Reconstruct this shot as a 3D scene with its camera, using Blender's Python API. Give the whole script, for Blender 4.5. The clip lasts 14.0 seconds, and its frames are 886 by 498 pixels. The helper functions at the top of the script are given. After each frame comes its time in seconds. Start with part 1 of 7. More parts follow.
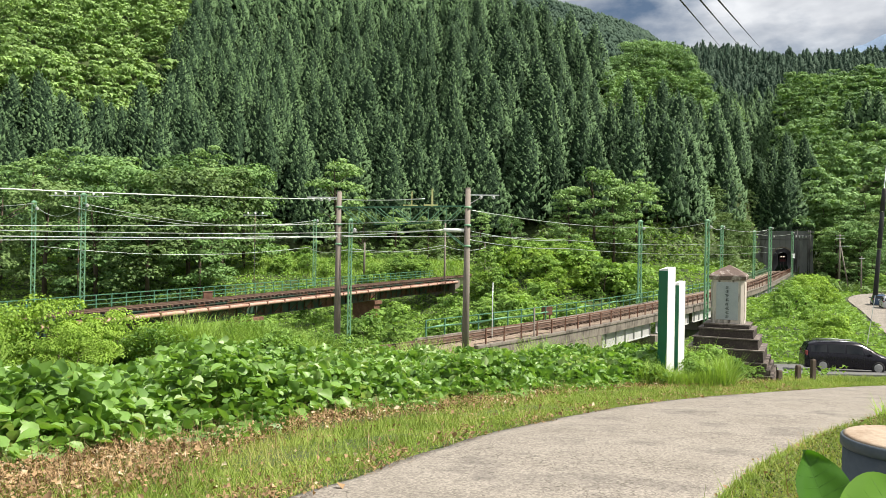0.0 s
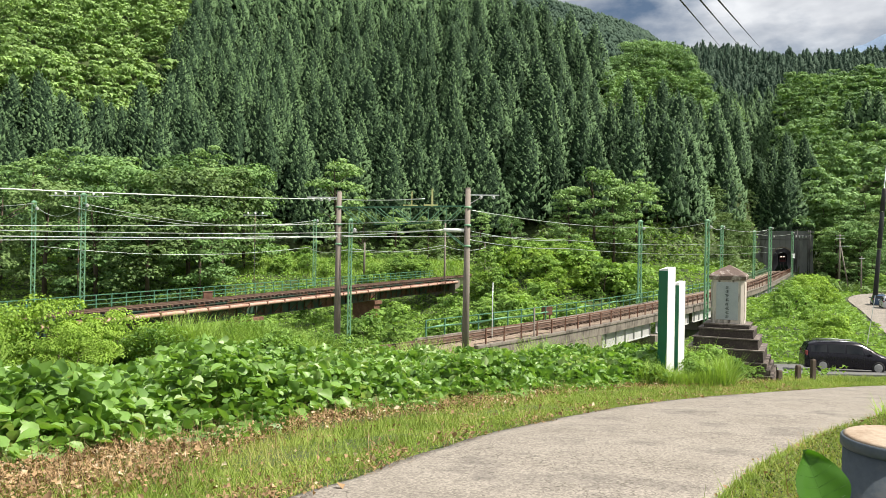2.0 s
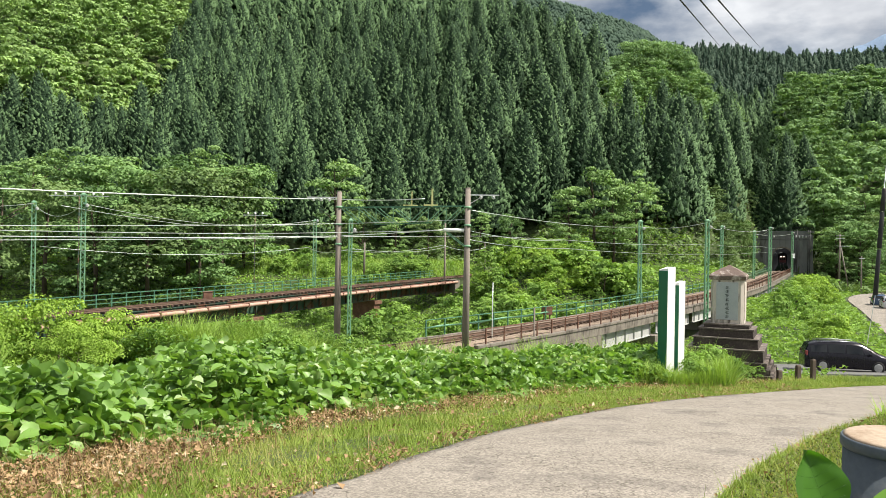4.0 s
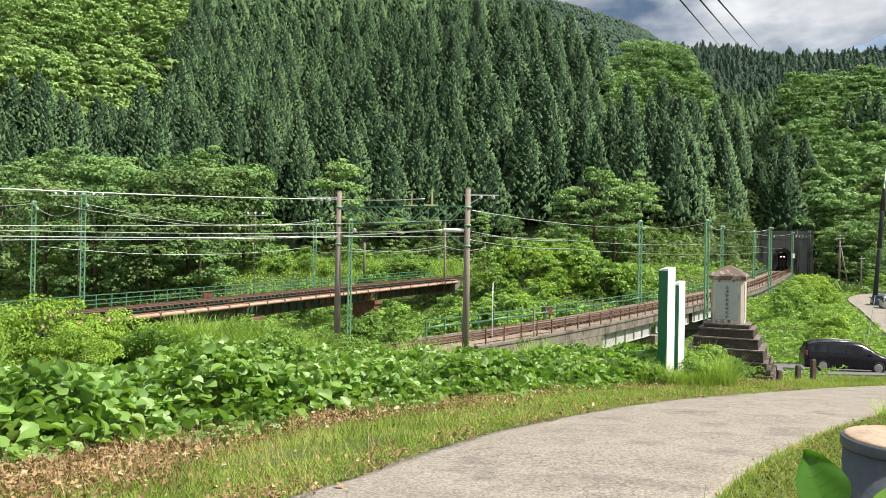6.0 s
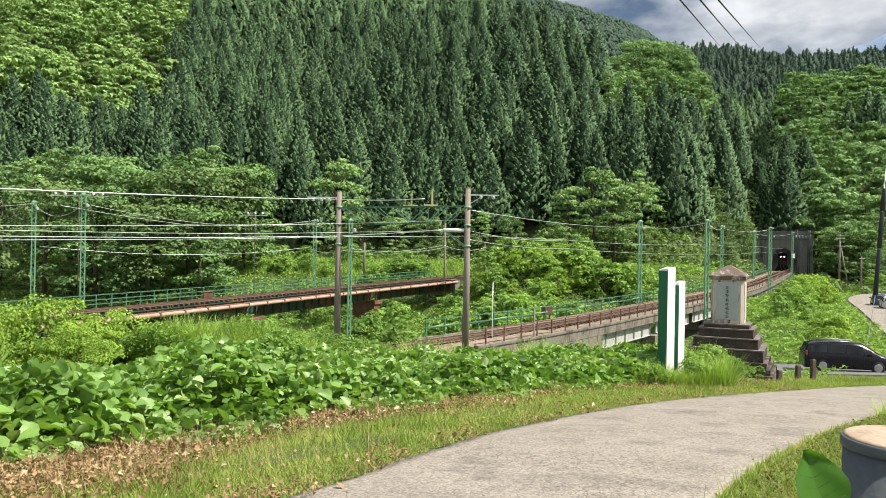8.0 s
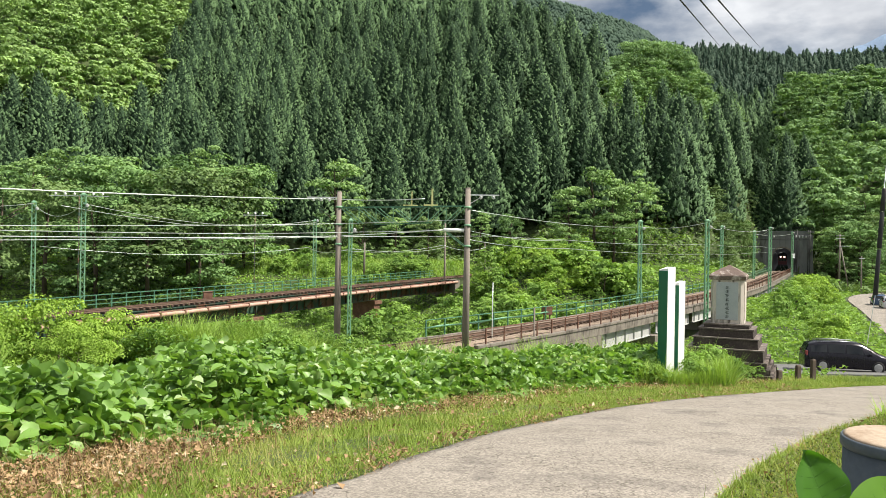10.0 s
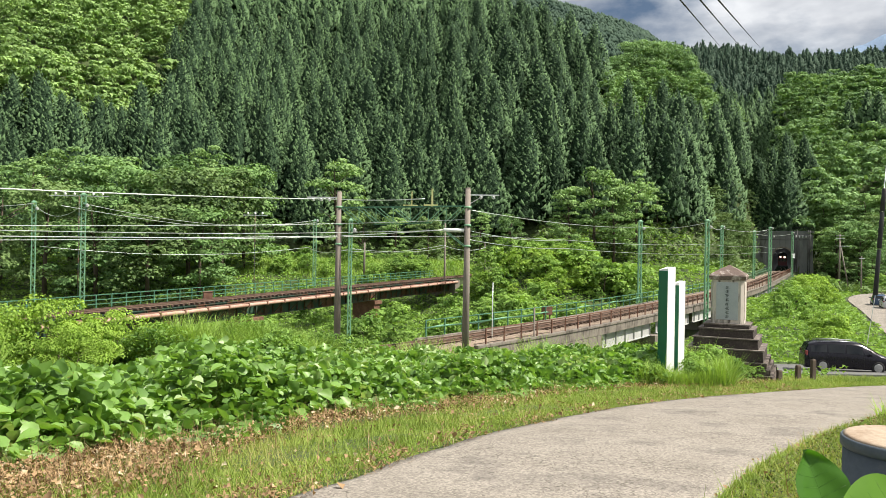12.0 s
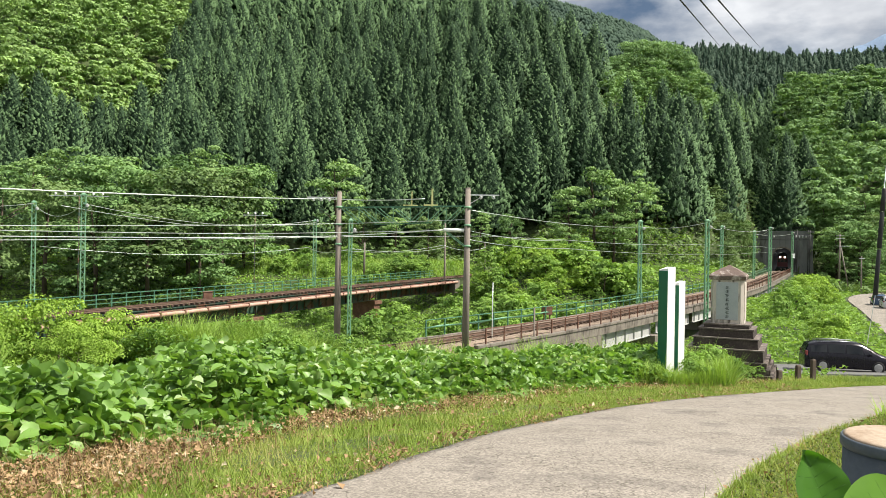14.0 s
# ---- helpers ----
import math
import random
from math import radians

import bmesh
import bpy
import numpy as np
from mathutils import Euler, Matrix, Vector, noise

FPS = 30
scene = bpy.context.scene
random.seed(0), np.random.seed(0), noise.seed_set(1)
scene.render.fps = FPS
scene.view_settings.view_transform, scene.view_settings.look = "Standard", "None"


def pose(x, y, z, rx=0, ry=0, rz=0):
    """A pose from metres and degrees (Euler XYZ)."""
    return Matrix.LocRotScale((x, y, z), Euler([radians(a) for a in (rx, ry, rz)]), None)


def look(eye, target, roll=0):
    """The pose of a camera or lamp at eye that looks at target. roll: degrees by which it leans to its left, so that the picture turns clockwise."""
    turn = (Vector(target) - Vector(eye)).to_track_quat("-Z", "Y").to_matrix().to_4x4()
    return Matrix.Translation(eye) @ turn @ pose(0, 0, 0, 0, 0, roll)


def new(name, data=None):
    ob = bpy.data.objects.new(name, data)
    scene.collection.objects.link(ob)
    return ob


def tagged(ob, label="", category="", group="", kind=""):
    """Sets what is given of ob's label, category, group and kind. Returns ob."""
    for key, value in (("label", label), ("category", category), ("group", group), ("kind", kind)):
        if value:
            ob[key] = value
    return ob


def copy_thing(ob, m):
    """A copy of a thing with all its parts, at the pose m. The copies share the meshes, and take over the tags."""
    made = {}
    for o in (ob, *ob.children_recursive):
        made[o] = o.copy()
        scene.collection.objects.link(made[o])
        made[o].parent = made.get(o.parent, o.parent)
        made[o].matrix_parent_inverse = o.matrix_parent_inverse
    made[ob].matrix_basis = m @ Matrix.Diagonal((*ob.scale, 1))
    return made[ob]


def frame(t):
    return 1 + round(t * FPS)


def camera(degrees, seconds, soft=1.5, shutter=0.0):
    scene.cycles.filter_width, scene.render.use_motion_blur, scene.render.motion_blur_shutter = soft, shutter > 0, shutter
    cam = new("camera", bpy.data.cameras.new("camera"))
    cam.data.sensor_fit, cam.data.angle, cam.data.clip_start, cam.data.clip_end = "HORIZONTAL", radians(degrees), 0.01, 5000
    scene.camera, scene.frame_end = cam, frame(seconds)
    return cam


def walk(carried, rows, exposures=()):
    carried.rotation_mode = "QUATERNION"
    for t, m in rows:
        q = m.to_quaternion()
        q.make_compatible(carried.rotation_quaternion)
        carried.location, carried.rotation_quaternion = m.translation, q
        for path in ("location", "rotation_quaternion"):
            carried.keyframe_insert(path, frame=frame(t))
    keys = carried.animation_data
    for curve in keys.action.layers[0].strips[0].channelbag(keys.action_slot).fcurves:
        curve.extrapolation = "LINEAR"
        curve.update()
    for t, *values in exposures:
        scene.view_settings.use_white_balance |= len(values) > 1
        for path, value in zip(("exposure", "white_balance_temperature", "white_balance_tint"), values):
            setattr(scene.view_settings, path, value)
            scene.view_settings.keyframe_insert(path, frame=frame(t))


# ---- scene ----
import itertools

# ---- camera: it stands still on the verge beside the lane ----
cam = camera(62.0, 14.0, soft=0.7)
EYE = Vector((0, 0, 1.6))
walk(cam, [(0.0, look(EYE, (0, 100, 1.6), 1.0)), (14.0, look(EYE, (0, 100, 1.6), 1.0))])

# ---- light ----
SUN_EL, SUN_AZ = radians(54), radians(104)      # azimuth clockwise from +y
sun_data = bpy.data.lights.new("sun", "SUN")
sun_data.energy, sun_data.angle, sun_data.color = 6.0, radians(0.53), (1.0, 0.935, 0.83)
sun = new("sun", sun_data)
SUN_DIR = Vector((math.sin(SUN_AZ) * math.cos(SUN_EL), math.cos(SUN_AZ) * math.cos(SUN_EL), math.sin(SUN_EL)))
sun.matrix_world = look(SUN_DIR * 100, (0, 0, 0))

world = bpy.data.worlds.new("sky")
scene.world = world
world.use_nodes = True
wn, wl = world.node_tree.nodes, world.node_tree.links
sky = wn.new("ShaderNodeTexSky")
sky.sky_type, sky.sun_disc = "NISHITA", False
sky.sun_elevation, sky.sun_rotation = SUN_EL, SUN_AZ
tc = wn.new("ShaderNodeTexCoord")
mp = wn.new("ShaderNodeMapping")
mp.inputs["Scale"].default_value = (2.2, 2.2, 5.0)
mp.inputs["Location"].default_value = (0.35, 0.1, 0.5)
cn = wn.new("ShaderNodeTexNoise")
cn.inputs["Scale"].default_value, cn.inputs["Detail"].default_value, cn.inputs["Roughness"].default_value = 1.6, 7, 0.55
cr = wn.new("ShaderNodeValToRGB")
cr.color_ramp.elements[0].position, cr.color_ramp.elements[1].position = 0.33, 0.50
cn2 = wn.new("ShaderNodeTexNoise")
cn2.inputs["Scale"].default_value, cn2.inputs["Detail"].default_value = 3.4, 5
cc = wn.new("ShaderNodeValToRGB")
cc.color_ramp.elements[0].position, cc.color_ramp.elements[1].position = 0.36, 0.66
cc.color_ramp.elements[0].color, cc.color_ramp.elements[1].color = (7.8, 8.2, 9.0, 1), (15.5, 15.8, 16.1, 1)
wm = wn.new("ShaderNodeMix")
wm.data_type = "RGBA"
wl.new(tc.outputs["Generated"], mp.inputs["Vector"])
for n in (cn, cn2):
    wl.new(mp.outputs["Vector"], n.inputs["Vector"])
wl.new(cn.outputs["Fac"], cr.inputs["Fac"])
wl.new(cn2.outputs["Fac"], cc.inputs["Fac"])
wl.new(cr.outputs["Color"], wm.inputs["Factor"])
wl.new(sky.outputs["Color"], wm.inputs["A"])
wl.new(cc.outputs["Color"], wm.inputs["B"])
bg = wn["Background"]
bg.inputs["Strength"].default_value = 0.050
wl.new(wm.outputs["Result"], bg.inputs["Color"])
scene.view_settings.exposure = 0.48


# ---- materials ----
def rgb(c):
    return (*c, 1.0)


def material(name, colours, rough=0.7, metal=0.0, scale=4.0, fine=40.0, bump=0.2, dist=0.01, space="Object", stretch=(1, 1, 1),
             stain=None, stain_at=(0.52, 0.66), stain_scale=1.5, spec=0.4, vary=0.0, islands=False):
    """A surface whose colour wanders between those given, at two scales, with fine relief and, if given, stains."""
    m = bpy.data.materials.new(name)
    m.use_nodes = True
    n, l = m.node_tree.nodes, m.node_tree.links
    b = n["Principled BSDF"]
    co = n.new("ShaderNodeTexCoord")
    ma = n.new("ShaderNodeMapping")
    ma.inputs["Scale"].default_value = stretch
    l.new(co.outputs[space], ma.inputs["Vector"])
    big, small = n.new("ShaderNodeTexNoise"), n.new("ShaderNodeTexNoise")
    big.inputs["Scale"].default_value, big.inputs["Detail"].default_value = scale, 5
    small.inputs["Scale"].default_value, small.inputs["Detail"].default_value = fine, 4
    l.new(ma.outputs[0], big.inputs["Vector"])
    l.new(ma.outputs[0], small.inputs["Vector"])
    mix = n.new("ShaderNodeMath")
    mix.operation = "MULTIPLY_ADD"
    mix.inputs[1].default_value = 0.45
    l.new(small.outputs["Fac"], mix.inputs[0])
    sc = n.new("ShaderNodeMath")
    sc.operation = "MULTIPLY"
    sc.inputs[1].default_value = 0.55
    l.new(big.outputs["Fac"], sc.inputs[0])
    l.new(sc.outputs[0], mix.inputs[2])
    last = mix.outputs[0]
    if vary:
        src = n.new("ShaderNodeNewGeometry").outputs["Random Per Island"] if islands else n.new("ShaderNodeObjectInfo").outputs["Random"]
        v = n.new("ShaderNodeMath")
        v.operation = "MULTIPLY_ADD"
        v.inputs[1].default_value = vary
        l.new(src, v.inputs[0])
        w = n.new("ShaderNodeMath")
        w.operation = "SUBTRACT"
        w.inputs[1].default_value = vary / 2
        l.new(last, w.inputs[0])
        l.new(w.outputs[0], v.inputs[2])
        last = v.outputs[0]
    ramp = n.new("ShaderNodeValToRGB")
    el = ramp.color_ramp.elements
    for i, c in enumerate(colours):
        p = 0.30 + 0.40 * i / max(1, len(colours) - 1)
        e = el[i] if i < 2 else el.new(p)
        e.position, e.color = p, rgb(c)
    l.new(last, ramp.inputs["Fac"])
    col = ramp.outputs["Color"]
    if stain:
        sn = n.new("ShaderNodeTexNoise")
        sn.inputs["Scale"].default_value, sn.inputs["Detail"].default_value, sn.inputs["Roughness"].default_value = stain_scale, 8, 0.65
        l.new(ma.outputs[0], sn.inputs["Vector"])
        sr = n.new("ShaderNodeValToRGB")
        sr.color_ramp.elements[0].position, sr.color_ramp.elements[1].position = stain_at
        l.new(sn.outputs["Fac"], sr.inputs["Fac"])
        sm = n.new("ShaderNodeMix")
        sm.data_type = "RGBA"
        l.new(sr.outputs["Color"], sm.inputs["Factor"])
        l.new(col, sm.inputs["A"])
        sm.inputs["B"].default_value = rgb(stain)
        col = sm.outputs["Result"]
    l.new(col, b.inputs["Base Color"])
    b.inputs["Roughness"].default_value, b.inputs["Metallic"].default_value = rough, metal
    b.inputs["Specular IOR Level"].default_value = spec
    if bump:
        bp = n.new("ShaderNodeBump")
        bp.inputs["Strength"].default_value, bp.inputs["Distance"].default_value = bump, dist
        l.new(small.outputs["Fac"], bp.inputs["Height"])
        l.new(bp.outputs["Normal"], b.inputs["Normal"])
    return m


def leaf_material(name, dark, light, rough=0.55, through_part=0.25, patch=0.12, islands=True, by_tree=0.22, spec=0.12, tip=None):
    """Foliage: colour by leaf and by patch, with some light passing through."""
    m = bpy.data.materials.new(name)
    m.use_nodes = True
    n, l = m.node_tree.nodes, m.node_tree.links
    b, out = n["Principled BSDF"], n["Material Output"]
    geo, info = n.new("ShaderNodeNewGeometry"), n.new("ShaderNodeObjectInfo")
    no = n.new("ShaderNodeTexNoise")
    no.inputs["Scale"].default_value, no.inputs["Detail"].default_value = patch, 4
    l.new(geo.outputs["Position"], no.inputs["Vector"])
    a = n.new("ShaderNodeMath")
    a.operation = "MULTIPLY_ADD"
    a.inputs[1].default_value = 0.45
    l.new(geo.outputs["Random Per Island"], a.inputs[0])
    sub = n.new("ShaderNodeMath")
    sub.operation = "MULTIPLY_ADD"
    sub.inputs[1].default_value, sub.inputs[2].default_value = 1.5, -0.45
    l.new(no.outputs["Fac"], sub.inputs[0])
    l.new(sub.outputs[0], a.inputs[2])
    o = n.new("ShaderNodeMath")
    o.operation = "MULTIPLY_ADD"
    o.inputs[1].default_value = by_tree
    l.new(info.outputs["Random"], o.inputs[0])
    l.new(a.outputs[0], o.inputs[2])
    ramp = n.new("ShaderNodeValToRGB")
    el = ramp.color_ramp.elements
    el[0].position, el[0].color, el[1].position, el[1].color = 0.15, rgb(dark), 0.95, rgb(light)
    if tip:
        e = el.new(1.0)
        el[1].position = 0.85
        e.position, e.color = 1.0, rgb(tip)
    l.new(o.outputs[0], ramp.inputs["Fac"])
    l.new(ramp.outputs["Color"], b.inputs["Base Color"])
    b.inputs["Roughness"].default_value, b.inputs["Specular IOR Level"].default_value = rough, spec
    if through_part:
        t = n.new("ShaderNodeBsdfTranslucent")
        g = n.new("ShaderNodeMix")
        g.data_type, g.blend_type = "RGBA", "MULTIPLY"
        g.inputs["Factor"].default_value = 1.0
        g.inputs["B"].default_value = (1.35, 1.40, 0.55, 1)
        l.new(ramp.outputs["Color"], g.inputs["A"])
        l.new(g.outputs["Result"], t.inputs["Color"])
        mx = n.new("ShaderNodeMixShader")
        mx.inputs[0].default_value = through_part
        l.new(b.outputs[0], mx.inputs[1])
        l.new(t.outputs[0], mx.inputs[2])
        l.new(mx.outputs[0], out.inputs["Surface"])
    return m


M = {}
M["cedar"] = leaf_material("cedar_needles", (0.018, 0.042, 0.021), (0.096, 0.165, 0.072), 0.7, 0.0, 0.13, by_tree=0.45)
# Far needles are bluer and flatter: distance haze is put into the colour.
M["cedar_far"] = leaf_material("cedar_needles_far", (0.020, 0.042, 0.030), (0.058, 0.096, 0.062), 0.75, 0.0, 0.04)
M["broad"] = leaf_material("broad_leaves", (0.038, 0.090, 0.032), (0.185, 0.310, 0.110), 0.65, 0.16, 0.18, by_tree=0.5)
M["broad_dark"] = leaf_material("dull_broad_leaves", (0.036, 0.074, 0.028), (0.165, 0.250, 0.090), 0.65, 0.14, 0.2, by_tree=0.5)
# Light green scrub leaves, with the slope's stronger sun put into the colour.
M["hill"] = leaf_material("sun_lifted_hill_leaves", (0.085, 0.160, 0.048), (0.330, 0.480, 0.175), 0.65, 0.16, 0.09)
M["pale"] = leaf_material("pale_tree_leaves", (0.070, 0.145, 0.045), (0.270, 0.410, 0.155), 0.65, 0.18, 0.18, by_tree=0.4)
M["grove"] = leaf_material("soft_grove_leaves", (0.070, 0.140, 0.050), (0.255, 0.400, 0.165), 0.65, 0.2, 0.12)
M["bush"] = leaf_material("bush_leaves", (0.070, 0.150, 0.036), (0.285, 0.440, 0.105), 0.65, 0.3, 0.25)
M["lime"] = leaf_material("lime_bush_leaves", (0.105, 0.200, 0.030), (0.310, 0.450, 0.085), 0.65, 0.3, 0.5)
# The palest tone serves pale undersides and highlights put into the leaf colour.
M["kudzu"] = leaf_material("kudzu_leaves", (0.052, 0.125, 0.028), (0.215, 0.370, 0.085), 0.42, 0.32, 0.8, spec=0.40, tip=(0.36, 0.46, 0.24))
M["grass"] = leaf_material("grass_blades", (0.095, 0.155, 0.028), (0.270, 0.360, 0.080), 0.5, 0.3, 0.7, tip=(0.34, 0.33, 0.12))
# Inner needles coloured dark: the shade between the tufts is put into the colour.
M["cedar_shade_core"] = material("shaded_needle_mass", [(0.014, 0.030, 0.016), (0.028, 0.056, 0.028), (0.052, 0.092, 0.042)], 0.8, scale=0.55, fine=2.6, bump=1.0, dist=0.5, spec=0.1)
M["far_shade_core"] = material("shaded_far_needle_mass", [(0.014, 0.032, 0.020), (0.026, 0.054, 0.034), (0.046, 0.082, 0.050)], 0.8, scale=0.35, fine=1.6, bump=1.0, dist=0.5, spec=0.1)
# Bore lining coloured near black: the tunnel's darkness is put into the colour.
M["bore_dark"] = material("unlit_bore_lining", [(0.010, 0.010, 0.010), (0.028, 0.027, 0.026)], 0.95, scale=0.6, fine=8, bump=0.3)
M["reed"] = leaf_material("reed_leaves", (0.140, 0.250, 0.045), (0.360, 0.500, 0.130), 0.45, 0.3, 0.5)
M["old_asphalt"] = material("old_dark_asphalt", [(0.10, 0.10, 0.098), (0.17, 0.17, 0.165)], 0.95, scale=0.8, fine=60, bump=0.8, dist=0.01)
M["straw"] = leaf_material("dry_leaves", (0.085, 0.046, 0.026), (0.430, 0.295, 0.165), 0.8, 0.15, 3.0, tip=(0.66, 0.58, 0.44))
M["soil"] = material("soil", [(0.030, 0.046, 0.014), (0.050, 0.075, 0.022), (0.075, 0.085, 0.032)], 0.95, scale=0.4, fine=9, bump=0.6, dist=0.05)
M["bark"] = material("bark", [(0.045, 0.032, 0.022), (0.11, 0.085, 0.06)], 0.9, scale=3, fine=22, bump=0.6, dist=0.02, stretch=(1, 1, 0.2))
M["asphalt"] = material("asphalt", [(0.185, 0.164, 0.139), (0.270, 0.241, 0.206), (0.350, 0.316, 0.274)], 0.9, scale=0.8, fine=70, bump=0.5, dist=0.010,
                        stain=(0.115, 0.102, 0.090), stain_at=(0.50, 0.70), stain_scale=0.8)


def crack(m):
    """Fine map cracking and pale grit, laid over an asphalt material."""
    n, l = m.node_tree.nodes, m.node_tree.links
    b = n["Principled BSDF"]
    old = b.inputs["Base Color"].links[0].from_socket
    co = n.new("ShaderNodeTexCoord")
    warp = n.new("ShaderNodeTexNoise")
    warp.inputs["Scale"].default_value, warp.inputs["Detail"].default_value = 3.0, 4
    add = n.new("ShaderNodeVectorMath")
    add.operation = "MULTIPLY_ADD"
    add.inputs[1].default_value = (0.35, 0.35, 0.35)
    l.new(co.outputs["Object"], warp.inputs["Vector"])
    l.new(warp.outputs["Color"], add.inputs[0])
    l.new(co.outputs["Object"], add.inputs[2])
    vo = n.new("ShaderNodeTexVoronoi")
    vo.feature = "DISTANCE_TO_EDGE"
    vo.inputs["Scale"].default_value = 6.5
    l.new(add.outputs[0], vo.inputs["Vector"])
    where = n.new("ShaderNodeTexNoise")
    where.inputs["Scale"].default_value = 0.7
    l.new(co.outputs["Object"], where.inputs["Vector"])
    wr = n.new("ShaderNodeMapRange")
    wr.inputs["From Min"].default_value, wr.inputs["From Max"].default_value = 0.42, 0.60
    wr.inputs["To Max"].default_value = 0.036
    l.new(where.outputs["Fac"], wr.inputs["Value"])
    lt = n.new("ShaderNodeMath")
    lt.operation = "LESS_THAN"
    l.new(vo.outputs["Distance"], lt.inputs[0])
    l.new(wr.outputs["Result"], lt.inputs[1])
    half = n.new("ShaderNodeMath")
    half.operation = "MULTIPLY"
    half.inputs[1].default_value = 0.75
    l.new(lt.outputs[0], half.inputs[0])
    mx = n.new("ShaderNodeMix")
    mx.data_type = "RGBA"
    l.new(half.outputs[0], mx.inputs["Factor"])
    l.new(old, mx.inputs["A"])
    mx.inputs["B"].default_value = (0.10, 0.085, 0.07, 1)
    grit = n.new("ShaderNodeTexVoronoi")
    grit.inputs["Scale"].default_value = 42
    l.new(co.outputs["Object"], grit.inputs["Vector"])
    gr = n.new("ShaderNodeMapRange")
    gr.inputs["From Min"].default_value, gr.inputs["From Max"].default_value = 0.0, 1.0
    gr.inputs["To Min"].default_value, gr.inputs["To Max"].default_value = 0.50, 1.42
    l.new(grit.outputs["Color"], gr.inputs["Value"])
    mu = n.new("ShaderNodeMix")
    mu.data_type, mu.blend_type = "RGBA", "MULTIPLY"
    mu.inputs["Factor"].default_value = 1.0
    l.new(mx.outputs["Result"], mu.inputs["A"])
    l.new(gr.outputs["Result"], mu.inputs["B"])
    l.new(mu.outputs["Result"], b.inputs["Base Color"])


crack(M["asphalt"])
M["concrete"] = material("weathered_concrete", [(0.15, 0.13, 0.11), (0.28, 0.25, 0.21)], 0.9, scale=1.2, fine=30, bump=0.4, dist=0.01,
                         stain=(0.055, 0.046, 0.037), stain_at=(0.46, 0.64), stain_scale=1.2, stretch=(1, 1, 0.3))
# Grey concrete darkened: the trees' shade on the portal is put into the colour.
M["portal"] = material("shaded_grey_concrete", [(0.12, 0.125, 0.125), (0.22, 0.225, 0.225)], 0.9, scale=0.5, fine=8, bump=0.3, dist=0.02,
                       stain=(0.07, 0.07, 0.065), stain_at=(0.5, 0.68), stain_scale=0.5, stretch=(1, 1, 0.25))
M["white_steel"] = material("pale_grey_girder_paint", [(0.34, 0.34, 0.335), (0.50, 0.50, 0.49)], 0.55, scale=0.8, fine=14, bump=0.1,
                            stain=(0.26, 0.17, 0.11), stain_at=(0.60, 0.74), stain_scale=1.1)
M["rust"] = material("rusty_steel", [(0.07, 0.035, 0.024), (0.15, 0.075, 0.05), (0.22, 0.125, 0.085)], 0.85, scale=1.6, fine=24, bump=0.4)
M["rust_pale"] = material("faded_rust", [(0.25, 0.12, 0.085), (0.42, 0.26, 0.20), (0.48, 0.36, 0.30)], 0.85, scale=1.1, fine=9, bump=0.4)
M["dark_green"] = material("dark_green_girder_paint", [(0.016, 0.042, 0.030), (0.035, 0.085, 0.058)], 0.6, scale=0.7, fine=12, bump=0.2,
                           stain=(0.13, 0.06, 0.035), stain_at=(0.47, 0.58), stain_scale=0.55)
M["rail_green"] = material("green_rail_paint", [(0.05, 0.15, 0.09), (0.10, 0.24, 0.15)], 0.5, scale=2, fine=20, bump=0.1)
M["pole_green"] = material("pale_green_pole_paint", [(0.11, 0.28, 0.16), (0.25, 0.43, 0.27)], 0.5, scale=1.5, fine=20, bump=0.1,
                           stain=(0.16, 0.13, 0.09), stain_at=(0.62, 0.75), stain_scale=2)
M["pole_concrete"] = material("brown_grey_pole", [(0.16, 0.135, 0.115), (0.27, 0.235, 0.20)], 0.85, scale=1.2, fine=20, bump=0.2, stretch=(1, 1, 0.3))
M["timber"] = material("creosoted_timber", [(0.060, 0.040, 0.030), (0.13, 0.09, 0.065)], 0.9, scale=3, fine=30, bump=0.3, vary=0.3)
M["ballast"] = material("ballast", [(0.13, 0.10, 0.075), (0.23, 0.175, 0.13), (0.33, 0.265, 0.205)], 0.95, scale=1.2, fine=14, bump=1.0, dist=0.06)
M["steel"] = material("worn_rail", [(0.12, 0.075, 0.055), (0.22, 0.15, 0.115)], 0.6, 0.4, scale=2, fine=30, bump=0.1)
M["wire"] = material("bare_wire", [(0.45, 0.50, 0.46), (0.60, 0.64, 0.60)], 0.35, 0.5, scale=2, fine=20, bump=0)
M["cable"] = material("black_cable", [(0.02, 0.02, 0.022), (0.04, 0.04, 0.042)], 0.6, scale=2, fine=20, bump=0)
M["porcelain"] = material("white_porcelain", [(0.70, 0.72, 0.72), (0.80, 0.81, 0.81)], 0.2, scale=3, fine=20, bump=0)
M["galvanised"] = material("galvanised_steel", [(0.55, 0.57, 0.57), (0.72, 0.74, 0.74)], 0.4, 0.5, scale=4, fine=30, bump=0.05)


